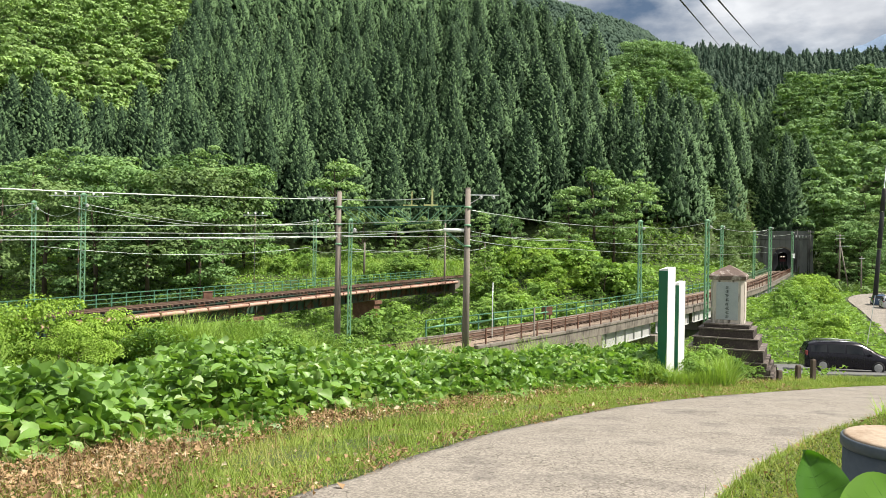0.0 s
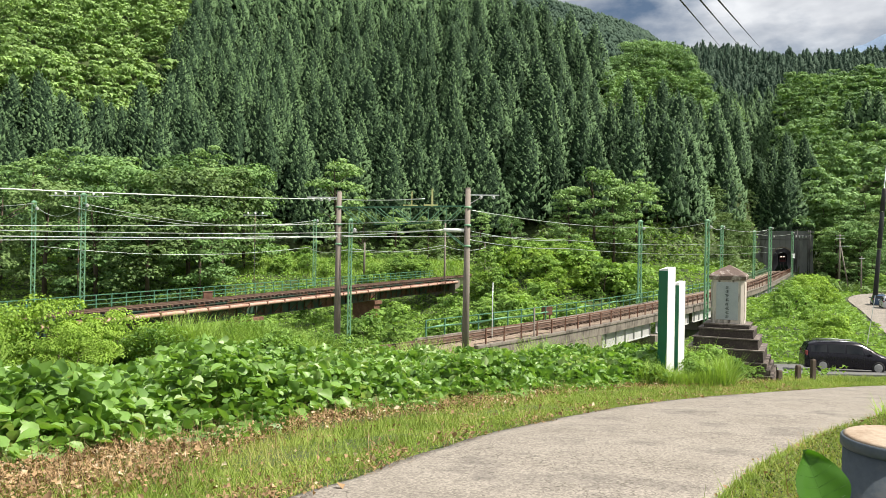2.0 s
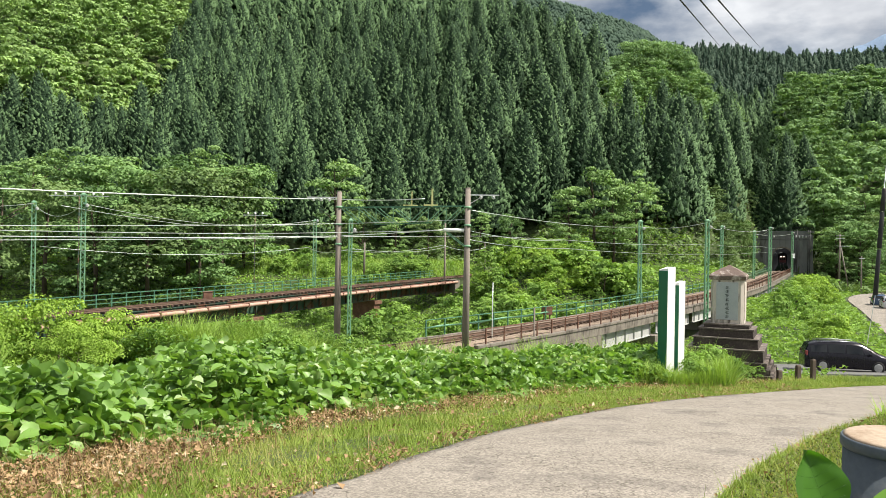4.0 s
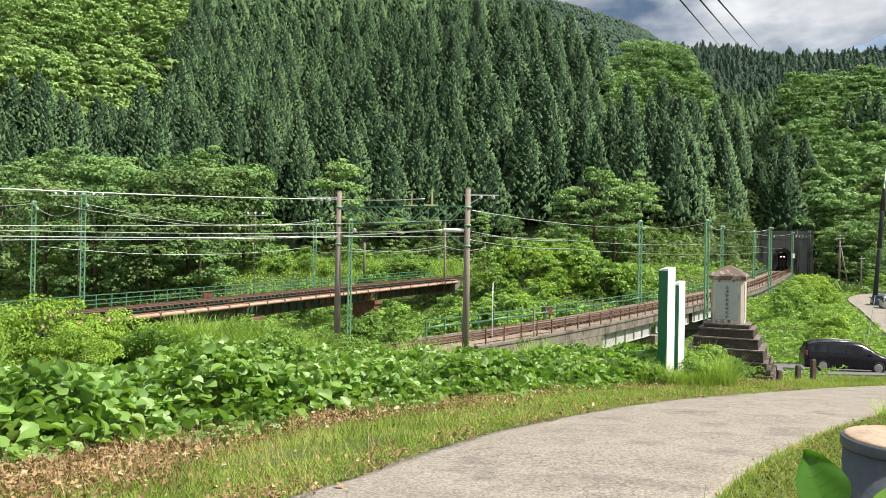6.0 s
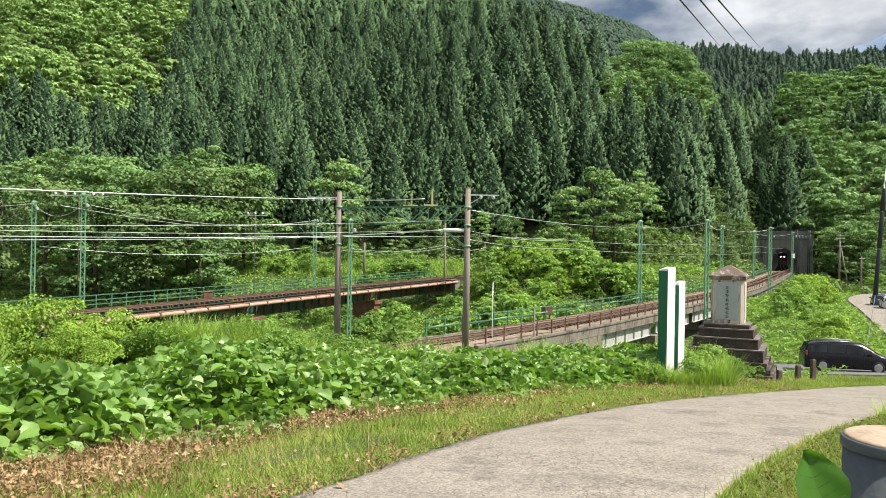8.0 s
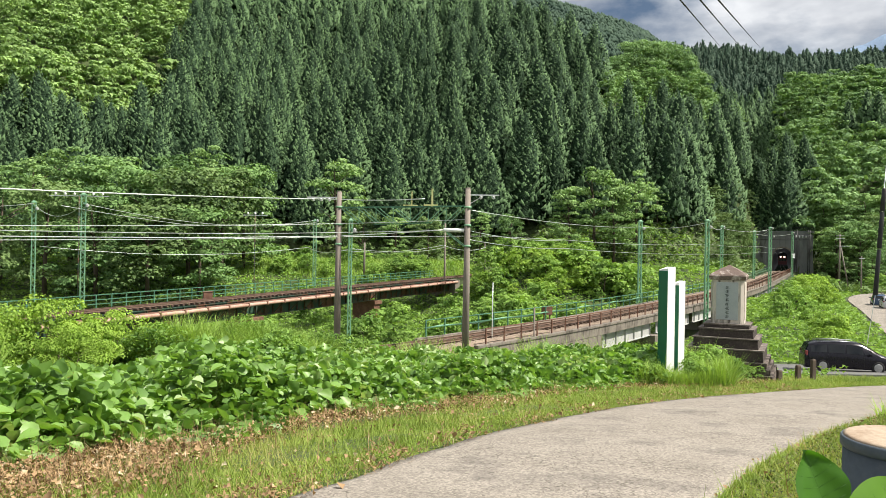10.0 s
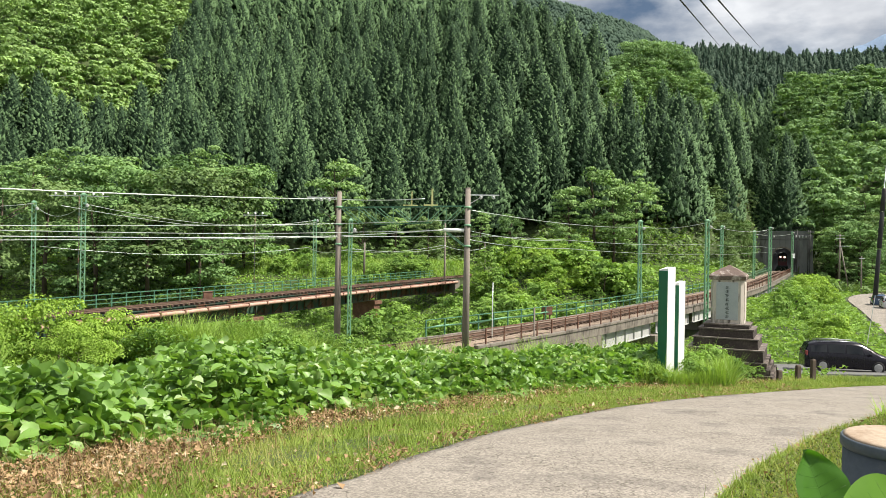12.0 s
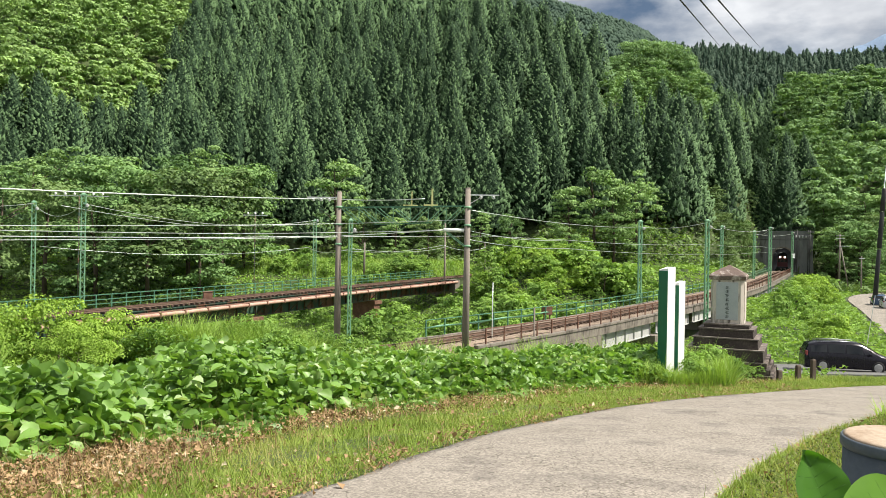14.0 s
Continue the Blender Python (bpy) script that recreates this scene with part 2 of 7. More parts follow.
# ---- mesh tools ----
def tri_mesh(name, V, T, mats, smooth=False, mat_index=None):
    """A mesh of triangles from arrays."""
    me = bpy.data.meshes.new(name)
    V, T = np.asarray(V, dtype=np.float32), np.asarray(T, dtype=np.int32)
    me.vertices.add(len(V))
    me.vertices.foreach_set("co", V.ravel())
    me.loops.add(len(T) * 3)
    me.loops.foreach_set("vertex_index", T.ravel())
    me.polygons.add(len(T))
    me.polygons.foreach_set("loop_start", np.arange(0, len(T) * 3, 3, dtype=np.int32))
    if mat_index is not None:
        me.polygons.foreach_set("material_index", np.asarray(mat_index, dtype=np.int32))
    if smooth:
        me.polygons.foreach_set("use_smooth", np.ones(len(T), dtype=bool))
    for mm in (mats if isinstance(mats, (list, tuple)) else [mats]):
        me.materials.append(mm)
    me.update(calc_edges=True)
    return me


def spread(V, T, pos, mats3):
    """Copies of a small triangle mesh, one for each place and 3 x 3 matrix, joined."""
    V, T, pos, mats3 = map(np.asarray, (V, T, pos, mats3))
    k, n = len(pos), len(V)
    W = np.einsum("kij,nj->kni", mats3, V) + pos[:, None, :]
    U = T[None] + (np.arange(k) * n)[:, None, None]
    return W.reshape(-1, 3), U.reshape(-1, 3)


def turns(rz, scale, rx=None, ry=None):
    """3 x 3 matrices: scale, then lean by rx and ry, then turn by rz."""
    rz = np.asarray(rz, dtype=float)
    k = len(rz)
    rx = np.zeros(k) if rx is None else np.asarray(rx)
    ry = np.zeros(k) if ry is None else np.asarray(ry)
    s = np.asarray(scale, dtype=float)
    s = np.repeat(s[:, None], 3, 1) if s.ndim == 1 else s
    cx, sx, cy, sy, cz, sz = np.cos(rx), np.sin(rx), np.cos(ry), np.sin(ry), np.cos(rz), np.sin(rz)
    o, i = np.zeros(k), np.ones(k)
    X = np.array([[i, o, o], [o, cx, -sx], [o, sx, cx]]).transpose(2, 0, 1)
    Y = np.array([[cy, o, sy], [o, i, o], [-sy, o, cy]]).transpose(2, 0, 1)
    Z = np.array([[cz, -sz, o], [sz, cz, o], [o, o, i]]).transpose(2, 0, 1)
    return Z @ Y @ X * s[:, None, :]


def join(pieces):
    V, T, n = [], [], 0
    for v, t in pieces:
        V.append(v)
        T.append(np.asarray(t) + n)
        n += len(v)
    return np.concatenate(V), np.concatenate(T)


def box_bm(bm, size, at=(0, 0, 0), rot=None, taper=1.0):
    """Adds a box to a bmesh; taper shrinks its top."""
    sx, sy, sz = (s / 2 for s in size)
    R = rot or Matrix.Identity(4)
    vs = []
    for z, f in ((-sz, 1), (sz, taper)):
        for x, y in ((-sx, -sy), (sx, -sy), (sx, sy), (-sx, sy)):
            vs.append(bm.verts.new(Vector(at) + (R @ Vector((x * f, y * f, z)))))
    for f in ((3, 2, 1, 0), (4, 5, 6, 7), (0, 1, 5, 4), (1, 2, 6, 5), (2, 3, 7, 6), (3, 0, 4, 7)):
        bm.faces.new([vs[i] for i in f])
    return vs


def beam_bm(bm, a, b, w, h=None):
    """Adds a square bar from a to b."""
    a, b = Vector(a), Vector(b)
    d = b - a
    rot = d.to_track_quat("Z", "Y").to_matrix().to_4x4()
    box_bm(bm, (w, h or w, d.length), (a + b) / 2, rot)


def tube_bm(bm, pts, radii, sides=8, caps=True):
    """Adds a round tube along points."""
    rings = []
    pts = [Vector(p) for p in pts]
    if not isinstance(radii, (list, tuple)):
        radii = [radii] * len(pts)
    for i, p in enumerate(pts):
        d = (pts[min(i + 1, len(pts) - 1)] - pts[max(i - 1, 0)]).normalized()
        q = d.to_track_quat("Z", "Y").to_matrix()
        rings.append([bm.verts.new(p + q @ Vector((radii[i] * math.cos(6.2832 * k / sides), radii[i] * math.sin(6.2832 * k / sides), 0))) for k in range(sides)])
    for r, s in zip(rings, rings[1:]):
        for k in range(sides):
            f = bm.faces.new((r[k], r[(k + 1) % sides], s[(k + 1) % sides], s[k]))
            f.smooth = True
    if caps:
        bm.faces.new(rings[0][::-1])
        bm.faces.new(rings[-1])


def finish(name, bm, mat, bevel=0.0):
    if bevel:
        bmesh.ops.bevel(bm, geom=[e for e in bm.edges], offset=bevel, segments=2, affect="EDGES", profile=0.6)
    bmesh.ops.recalc_face_normals(bm, faces=bm.faces)
    me = bpy.data.meshes.new(name)
    bm.to_mesh(me)
    bm.free()
    for mm in (mat if isinstance(mat, (list, tuple)) else [mat]):
        me.materials.append(mm)
    return me


def part(name, bm, mat, parent=None, label="", bevel=0.0):
    ob = new(name, finish(name, bm, mat, bevel))
    if parent is not None:
        ob.parent = parent
    return tagged(ob, label)


def thing(name, at, label, category, group="", rz=0.0, kind=""):
    ob = new(name)
    ob.matrix_basis = pose(*at, 0, 0, rz)
    return tagged(ob, label, category, group, kind)


def smooth_path(points, step=1.0):
    """A curve through the points (Catmull-Rom), in even steps."""
    P = [np.array(p, dtype=float) for p in points]
    P = [2 * P[0] - P[1]] + P + [2 * P[-1] - P[-2]]
    out = []
    for i in range(1, len(P) - 2):
        for t in np.linspace(0, 1, 24, endpoint=False):
            a, b, c, d = P[i - 1:i + 3]
            out.append(0.5 * (2 * b + (c - a) * t + (2 * a - 5 * b + 4 * c - d) * t * t + (3 * b - a - 3 * c + d) * t ** 3))
    out.append(P[-2])
    out = np.array(out)
    s = np.concatenate([[0], np.cumsum(np.linalg.norm(np.diff(out, axis=0), axis=1))])
    q = np.linspace(0, s[-1], max(2, int(round(s[-1] / step)) + 1))
    return np.stack([np.interp(q, s, out[:, k]) for k in range(out.shape[1])], 1)


def sides_of(path):
    """The unit vectors to the right of a path, and along it."""
    d = np.gradient(path[:, :2], axis=0)
    d /= np.linalg.norm(d, axis=1)[:, None]
    return np.stack([d[:, 1], -d[:, 0]], 1), d


def sweep_bm(bm, path, profile):
    """Adds a solid with the outline profile [(to the right, up)] along a path."""
    r, _ = sides_of(path)
    rings = [[bm.verts.new((p[0] + n[0] * o, p[1] + n[1] * o, p[2] + h)) for o, h in profile] for p, n in zip(path, r)]
    k = len(profile)
    for a, b in zip(rings, rings[1:]):
        for i in range(k):
            bm.faces.new((a[i], a[(i + 1) % k], b[(i + 1) % k], b[i]))
    bm.faces.new(rings[0][::-1])
    bm.faces.new(rings[-1])


def rect(o0, o1, h0, h1):
    return [(o0, h0), (o1, h0), (o1, h1), (o0, h1)]


# ---- the lie of the land ----
LANE_EDGE = smooth_path([(-8.5, -6), (-4.6, 1), (-1.3, 7.4), (1.16, 12.5), (5.3, 18.2), (10.5, 22.8), (16.2, 26.8), (26, 31), (40, 34)], 0.5)
TRACK_NEAR = smooth_path([(-46, 8, -4.4), (-28, 19, -4.3), (-15, 29.5, -4.2), (-3.0, 43, -4.1), (6.65, 54.8, -4.0), (16.7, 68.7, -3.85), (34.3, 95.7, -3.6),
                          (53.7, 128, -3.25), (91.67, 199, -2.45), (108.3, 235, -2.5), (125.2, 272, -2.55), (195, 424, -2.75)], 1.0)
TRACK_FAR = smooth_path([(-58, -6, -4.2), (-38.7, 34, -3.9), (-26, 60, -3.55), (-12.7, 87.5, -3.1), (0.6, 115, -2.7), (10, 135, -2.4), (18, 160, -2.0)], 1.0)


def step(a, b, x):
    t = np.clip((x - a) / (b - a), 0, 1)
    return t * t * (3 - 2 * t)


def off_line(x, y, path):
    """Distance from a path that runs on in y, and the height of the path there."""
    x, y = np.asarray(x, float), np.asarray(y, float)
    px, py = path[:, 0], path[:, 1]
    lean = np.gradient(px) / np.gradient(py)
    d = np.abs(x - np.interp(y, py, px)) / np.sqrt(1 + np.interp(y, py, lean) ** 2)
    d = np.where(y > py[-1], np.hypot(x - px[-1], y - py[-1]), np.where(y < py[0], np.hypot(x - px[0], y - py[0]), d))
    return d, (np.interp(y, py, path[:, 2]) if path.shape[1] > 2 else np.zeros(x.shape))


CREST = np.array([(-60, 12), (-20, 17), (-8, 25), (0, 30), (5, 37), (12, 43), (21, 49), (27, 60), (36, 84), (48, 117), (60, 140), (95, 190)], float)
MOUTH, MOUTH_F = (91.67, 199.0), (0.4184, 0.9083)
CAP_U = [-0.7, -0.2, -0.05, 0.0, 0.07, 0.21, 0.296, 0.35, 0.395, 0.445, 0.52, 0.9]
CAP_H = [170, 170, 140, 108, 84, 59, 66, 52, 34, 4, 0, 0]


def land(x, y):
    """Height of the ground."""
    x, y = np.asarray(x, float), np.asarray(y, float)
    z = np.where(y < 38, -0.115 * y, -4.37 - 0.012 * (y - 38))
    z = np.where(y < 0, 0.0, z)
    past = y - np.interp(x, CREST[:, 0], CREST[:, 1])
    v = step(0, 13, past)
    floor_z = -8.3 + 0.5 * np.sin(x * 0.13) * np.cos(y * 0.11)
    far = step(92 + 14 * np.exp(-((x + 1) / 13) ** 2), 128, y)
    valley = floor_z * (1 - far) + (-1.2 + 0.004 * (y - 128)) * far
    z = z * (1 - v) + valley * v
    z = z + 1.1 * np.exp(-((x + 8.8) ** 2 / 20 + (y - 26) ** 2 / 10))
    z = z + 4.2 * np.exp(-((x - 13) ** 2 / 100 + (y - 108) ** 2 / 80))
    # railway formations
    d, h = off_line(x, y, TRACK_NEAR[:62])
    z = np.maximum(z, np.where(d < 9, h - 0.55 - 0.75 * np.maximum(0, d - 2.2), -99)) * 1.0
    for line in (TRACK_NEAR, TRACK_FAR):
        d, h = off_line(x, y, line)
        z = np.minimum(z, h - 0.6 + 0.55 * np.maximum(0, d - 2.8))
    # hills
    u = x / np.maximum(y, 30)
    s = np.interp(u, [-0.7, 0.0, 0.3, 0.6], [0.62, 0.60, 0.45, 0.42])
    cap = np.interp(u, CAP_U, CAP_H)
    rough = 3.0 * np.sin(x * 0.045 + 1.0) * np.sin(y * 0.037) + 1.5 * np.sin(x * 0.11 + y * 0.07)
    hill = np.minimum(s * (y - 142 + 10 * np.sin(x * 0.03)), cap + 0.06 * (y - 300))
    hill = np.where(y > 470, hill - 0.5 * (y - 470) * step(-0.1, 0.2, u), hill)
    right = np.minimum(0.50 * (y - 196), 74 + 0.05 * (y - 330)) * step(0.40, 0.47, u)
    back = np.minimum(30 + 0.45 * (y - 340), 166 - 43 * (u - 0.42)) * step(0.16, 0.28, u) * step(300, 360, y)
    back = np.where(y > 640, back - 0.4 * (y - 640), back)
    up = np.maximum.reduce([hill, right, back, np.zeros_like(hill)])
    # the cutting before the tunnel, and the earth over its bore
    gone = (x - MOUTH[0]) * MOUTH_F[0] + (y - MOUTH[1]) * MOUTH_F[1]
    side = np.abs((x - MOUTH[0]) * MOUTH_F[1] - (y - MOUTH[1]) * MOUTH_F[0])
    up = np.where(gone < 0.8, up * step(7, 22, side), np.where((side < 5.0) & (gone < 245), np.maximum(up, 7.0 + 0.25 * np.minimum(gone, 60)), up))
    z = z + (up + rough * step(0, 20, up)) * step(0, 6, up)
    return np.maximum(z, -9.5)


def ground_sheet():
    """One sheet, fine near the camera, that reaches the horizon."""
    xs = np.concatenate([[-4000, -2000, -1000, -600], np.arange(-420, -60, 8), np.arange(-60, 60, 1.0), np.arange(60, 80, 4), np.arange(80, 112, 1.0), np.arange(112, 440, 8), [600, 1000, 2000, 4000]])
    ys = np.concatenate([[-4000, -1500, -500, -150, -60], np.arange(-25, 70, 1.0), np.arange(70, 150, 2.0), np.arange(150, 186, 4), np.arange(186, 214, 1.0), np.arange(214, 720, 8), [800, 1000, 1500, 2500, 4500]])
    X, Y = np.meshgrid(xs, ys)
    Z = land(X, Y)
    Z += np.where((np.abs(X) < 60) & (Y < 70) & (Y > -25), 0.05 * np.sin(X * 2.1) * np.sin(Y * 1.7 + X), 0)
    d, _ = off_line(X, Y, LANE_MID)
    Z = np.where(d < 2.55, Z - 0.10, Z)
    V = np.stack([X, Y, Z], -1).reshape(-1, 3)
    nx, ny = len(xs), len(ys)
    i = (np.arange(ny - 1)[:, None] * nx + np.arange(nx - 1)[None]).ravel()
    T = np.concatenate([np.stack([i, i + 1, i + nx + 1], 1), np.stack([i, i + nx + 1, i + nx], 1)])
    c = V[T].mean(1)
    gone = (c[:, 0] - MOUTH[0]) * MOUTH_F[0] + (c[:, 1] - MOUTH[1]) * MOUTH_F[1]
    side = np.abs((c[:, 0] - MOUTH[0]) * MOUTH_F[1] - (c[:, 1] - MOUTH[1]) * MOUTH_F[0])
    T = T[~((side < 3.4) & (gone > -0.4) & (gone < 3.5))]
    ob = new("ground", tri_mesh("ground", V, T, M["soil"], True))
    tagged(ob, "green and brown weedy soil of the valley and hills", "ground", kind="structure")


_r, _ = sides_of(LANE_EDGE)


def lane_width(y):
    """The lane opens out a little towards the bend."""
    return np.interp(y, [5.0, 7.4, 12.5, 18], [3.25, 3.45, 4.25, 4.75])


LANE_MID = LANE_EDGE + _r * (lane_width(LANE_EDGE[:, 1]) / 2)[:, None]


def lane():
    """The asphalt lane: a thick ribbon with ragged edges on the slope."""
    r, d = sides_of(LANE_EDGE)
    s = np.linspace(0, 1, 27)
    rows = []
    for i, (p, n) in enumerate(zip(LANE_EDGE, r)):
        for j, q in enumerate(s):
            w = float(lane_width(p[1])) * q
            if j == 0:
                w += 0.10 * noise.noise((i * 0.45, 0.3, 0)) + 0.06 * noise.noise((i * 1.3, 5, 0))
            if j == len(s) - 1:
                w += 0.12 * noise.noise((i * 0.5, 9.3, 0))
            x, y = p + n * w
            rows.append((x, y, float(land(x, y)) + 0.035 - 0.03 * (2 * q - 1) ** 2))
    V = np.array(rows)
    k, m = len(s), len(LANE_EDGE)
    low = V.copy()
    low[:, 2] -= 0.12
    i = (np.arange(m - 1)[:, None] * k + np.arange(k - 1)[None]).ravel()
    T = [np.stack([i, i + k + 1, i + 1], 1)[:, ::-1], np.stack([i, i + k, i + k + 1], 1)[:, ::-1]]
    for e, flip in ((0, 1), (k - 1, -1)):
        a = np.arange(m - 1) * k + e
        q = [np.stack([a, a + k, a + k + m * k], 1), np.stack([a, a + k + m * k, a + m * k], 1)]
        T += [t[:, ::flip] for t in q]
    ob = new("road", tri_mesh("road", np.concatenate([V, low]), np.concatenate(T), M["asphalt"], True))
    tagged(ob, "pale grey worn asphalt lane with fine cracks", "road", kind="structure")


FAR_ROAD = smooth_path([(33, 46, 0), (39, 59, 0), (51.5, 84, 0), (68, 117, 0), (83, 138, 0), (100, 152, 0)], 1.0)


def far_road():
    """The wider road that leads on past the parked cars."""
    P = FAR_ROAD.copy()
    P[:, 2] = land(P[:, 0], P[:, 1]) + 0.10
    bm = bmesh.new()
    sweep_bm(bm, P, [(-3.1, -0.35), (3.1, -0.35), (3.1, 0), (0, 0.05), (-3.1, 0)])
    ob = part("road_beyond", bm, M["asphalt"])
    tagged(ob, "pale asphalt road leading on past parked cars", "road", kind="structure")


ground_sheet()
lane()
far_road()


# ---- trees ----
rng = np.random.default_rng(7)
TUFT_V = np.array([(0, 0, 0.55), (0.5, 0.1, 0.12), (0.1, 0.52, 0.05), (-0.5, 0.12, 0.15), (-0.05, -0.5, 0.0), (0.15, 0.0, -0.35)], float)
TUFT_T = np.array([(0, 1, 2), (0, 2, 3), (0, 3, 4), (0, 4, 1), (5, 2, 1), (5, 3, 2), (5, 4, 3), (5, 1, 4)])
SPRIG_V = np.array([(0, 0.06, 0.62)] + [(0.56 * math.cos(1.2566 * i), 0.56 * math.sin(1.2566 * i), -0.22) for i in range(5)], float)
SPRIG_T = np.array([(0, 1 + i, 1 + (i + 1) % 5) for i in range(5)])
LEAF_V = np.array([(0, -0.5, 0), (0.42, 0.0, 0.10), (0, 0.55, -0.06), (-0.42, 0.0, 0.10)], float)
LEAF_T = np.array([(0, 1, 2), (0, 2, 3)])


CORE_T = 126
ONE_V = np.array([(0, -0.58, 0.02), (0.56, 0.34, -0.10), (-0.56, 0.34, -0.06)], float)
ONE_T = np.array([(0, 1, 2)])


def cedar_crown(height, width, lobes, sprays, r, low=0.05):
    """Tufts of needle sprays set over a cone, smaller towards the tip, round an inner mass coloured dark as the shade
    between them (the last CORE_T triangles).
    """
    q = (np.arange(lobes) + r.random(lobes)) / lobes
    q = low + (0.985 - low) * (1 - (1 - q) ** 0.60)
    low = low * height
    z = height * q
    taper = np.minimum(1, ((1 - q) / 0.80) ** 0.88) * (0.84 + 0.16 * np.minimum(1, q / 0.25))
    cone = width / 2 * taper * (0.84 + 0.22 * r.random(lobes)) + 0.03
    a = np.arange(lobes) * 2.39996 + r.random(lobes) * 0.9
    C = np.stack([np.cos(a) * cone, np.sin(a) * cone, z - 0.20 * cone], 1)
    R = width * 0.086 * (0.45 + 0.55 * taper) * (0.6 + 0.8 * r.random(lobes)) * (240 / lobes) ** 0.5
    # rounded tufts, longer than wide, leaning out from the trunk
    lean = 0.35 + 0.5 * r.random(lobes)
    shape = np.stack([R * 1.05, R * 1.05, R * (1.25 + 0.5 * r.random(lobes))], 1)
    tuft = SPRIG_V[None] * (1 + 0.28 * r.normal(size=(lobes, 6, 1)))
    m = turns(a - math.pi / 2, shape, rx=-lean)
    W = np.einsum("kij,knj->kni", m, tuft) + C[:, None, :]
    TT = (SPRIG_T[None] + (np.arange(lobes) * 6)[:, None, None]).reshape(-1, 3)
    # loose sprays that roughen them
    k = lobes * sprays
    own = np.repeat(np.arange(lobes), sprays)
    e = r.normal(size=(k, 3)) * 0.65 + np.stack([np.cos(a) * 0.8, np.sin(a) * 0.8, np.full(lobes, 0.7)], 1)[own]
    e /= np.linalg.norm(e, axis=1)[:, None]
    pos = C[own] + e * R[own][:, None] * np.array([0.62, 0.62, 0.72])
    az = np.arctan2(e[:, 0], -e[:, 1]) + r.normal(size=k) * 0.4
    tilt = np.arccos(np.clip(e[:, 2], -1, 1)) * 0.9 + r.normal(size=k) * 0.2
    sz = (R[own] * 0.46 + 0.05) * (0.7 + 0.6 * r.random(k))
    V, T = join([(W.reshape(-1, 3), TT), spread(ONE_V, ONE_T, pos, turns(az, sz, rx=tilt))])
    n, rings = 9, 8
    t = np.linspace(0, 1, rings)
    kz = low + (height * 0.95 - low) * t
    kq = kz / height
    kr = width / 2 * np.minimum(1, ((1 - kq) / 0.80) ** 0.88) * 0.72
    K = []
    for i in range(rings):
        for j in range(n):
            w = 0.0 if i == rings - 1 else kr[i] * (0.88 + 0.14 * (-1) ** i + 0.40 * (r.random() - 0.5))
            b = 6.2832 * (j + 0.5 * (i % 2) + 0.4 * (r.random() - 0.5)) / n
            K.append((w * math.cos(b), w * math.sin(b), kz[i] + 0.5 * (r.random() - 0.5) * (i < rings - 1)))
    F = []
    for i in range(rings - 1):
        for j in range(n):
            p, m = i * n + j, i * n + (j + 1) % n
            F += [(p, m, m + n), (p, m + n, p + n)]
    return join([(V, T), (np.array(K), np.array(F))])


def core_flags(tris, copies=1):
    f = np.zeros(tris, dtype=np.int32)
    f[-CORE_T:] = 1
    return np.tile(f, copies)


def trunk_mesh(height, radius, lean=0.0, limbs=0, spread_r=2.0, seed=0):
    r = random.Random(seed)
    bm = bmesh.new()
    pts = [(lean * t * t + 0.1 * r.uniform(-1, 1) * t, 0.1 * r.uniform(-1, 1) * t, height * t - 0.6 * (t == 0)) for t in (0, 0.3, 0.6, 1)]
    tube_bm(bm, pts, [radius * 1.25, radius, radius * 0.72, radius * 0.25], 7)
    for i in range(limbs):
        t = r.uniform(0.4, 0.85)
        a = r.uniform(0, 6.28)
        z0 = height * t
        e = spread_r * r.uniform(0.6, 1.0)
        tube_bm(bm, [(lean * t * t, 0, z0), (e * 0.5 * math.cos(a), e * 0.5 * math.sin(a), z0 + e * 0.45), (e * math.cos(a), e * math.sin(a), z0 + e * 0.7)],
                [radius * 0.45, radius * 0.28, radius * 0.08], 5)
    return finish("trunk", bm, M["bark"])


def broad_crown(height, width, clumps, leaves, leaf, r, flat=0.65, low=0.25, hollow=0.5, one=True):
    """Many leaves on clumps that fill an uneven, rounded crown with gaps."""
    pieces = []
    d = r.normal(size=(clumps, 3))
    d /= np.linalg.norm(d, axis=1)[:, None]
    d[:, 2] = np.where(d[:, 2] < -0.75, -d[:, 2], d[:, 2])
    rad = (hollow + (1 - hollow) * r.random(clumps) ** 0.6)
    half = (height * (1 - low)) / 2
    C = np.stack([d[:, 0] * rad * width * 0.44, d[:, 1] * rad * width * 0.44, height * low + half * 0.75 + d[:, 2] * rad * half * 1.15], 1)
    R = width * (0.06 + 0.105 * r.random(clumps) ** 1.5)
    k = clumps * leaves
    own = np.repeat(np.arange(clumps), leaves)
    e = r.normal(size=(k, 3))
    e /= np.linalg.norm(e, axis=1)[:, None]
    e[:, 2] = np.where(e[:, 2] < -0.25, -e[:, 2], e[:, 2])
    pos = C[own] + e * R[own][:, None] * np.array([1.15, 1.15, flat]) * (0.75 + 0.4 * r.random(k))[:, None]
    az = np.arctan2(e[:, 0], -e[:, 1]) + r.normal(size=k) * 0.45
    tilt = np.arccos(np.clip(e[:, 2], -1, 1)) * 0.85 + r.normal(size=k) * 0.28
    sz = leaf * (0.6 + 0.8 * r.random(k))
    pieces.append(spread(ONE_V if one else LEAF_V, ONE_T if one else LEAF_T, pos, turns(az, sz, rx=tilt)))
    return join(pieces)


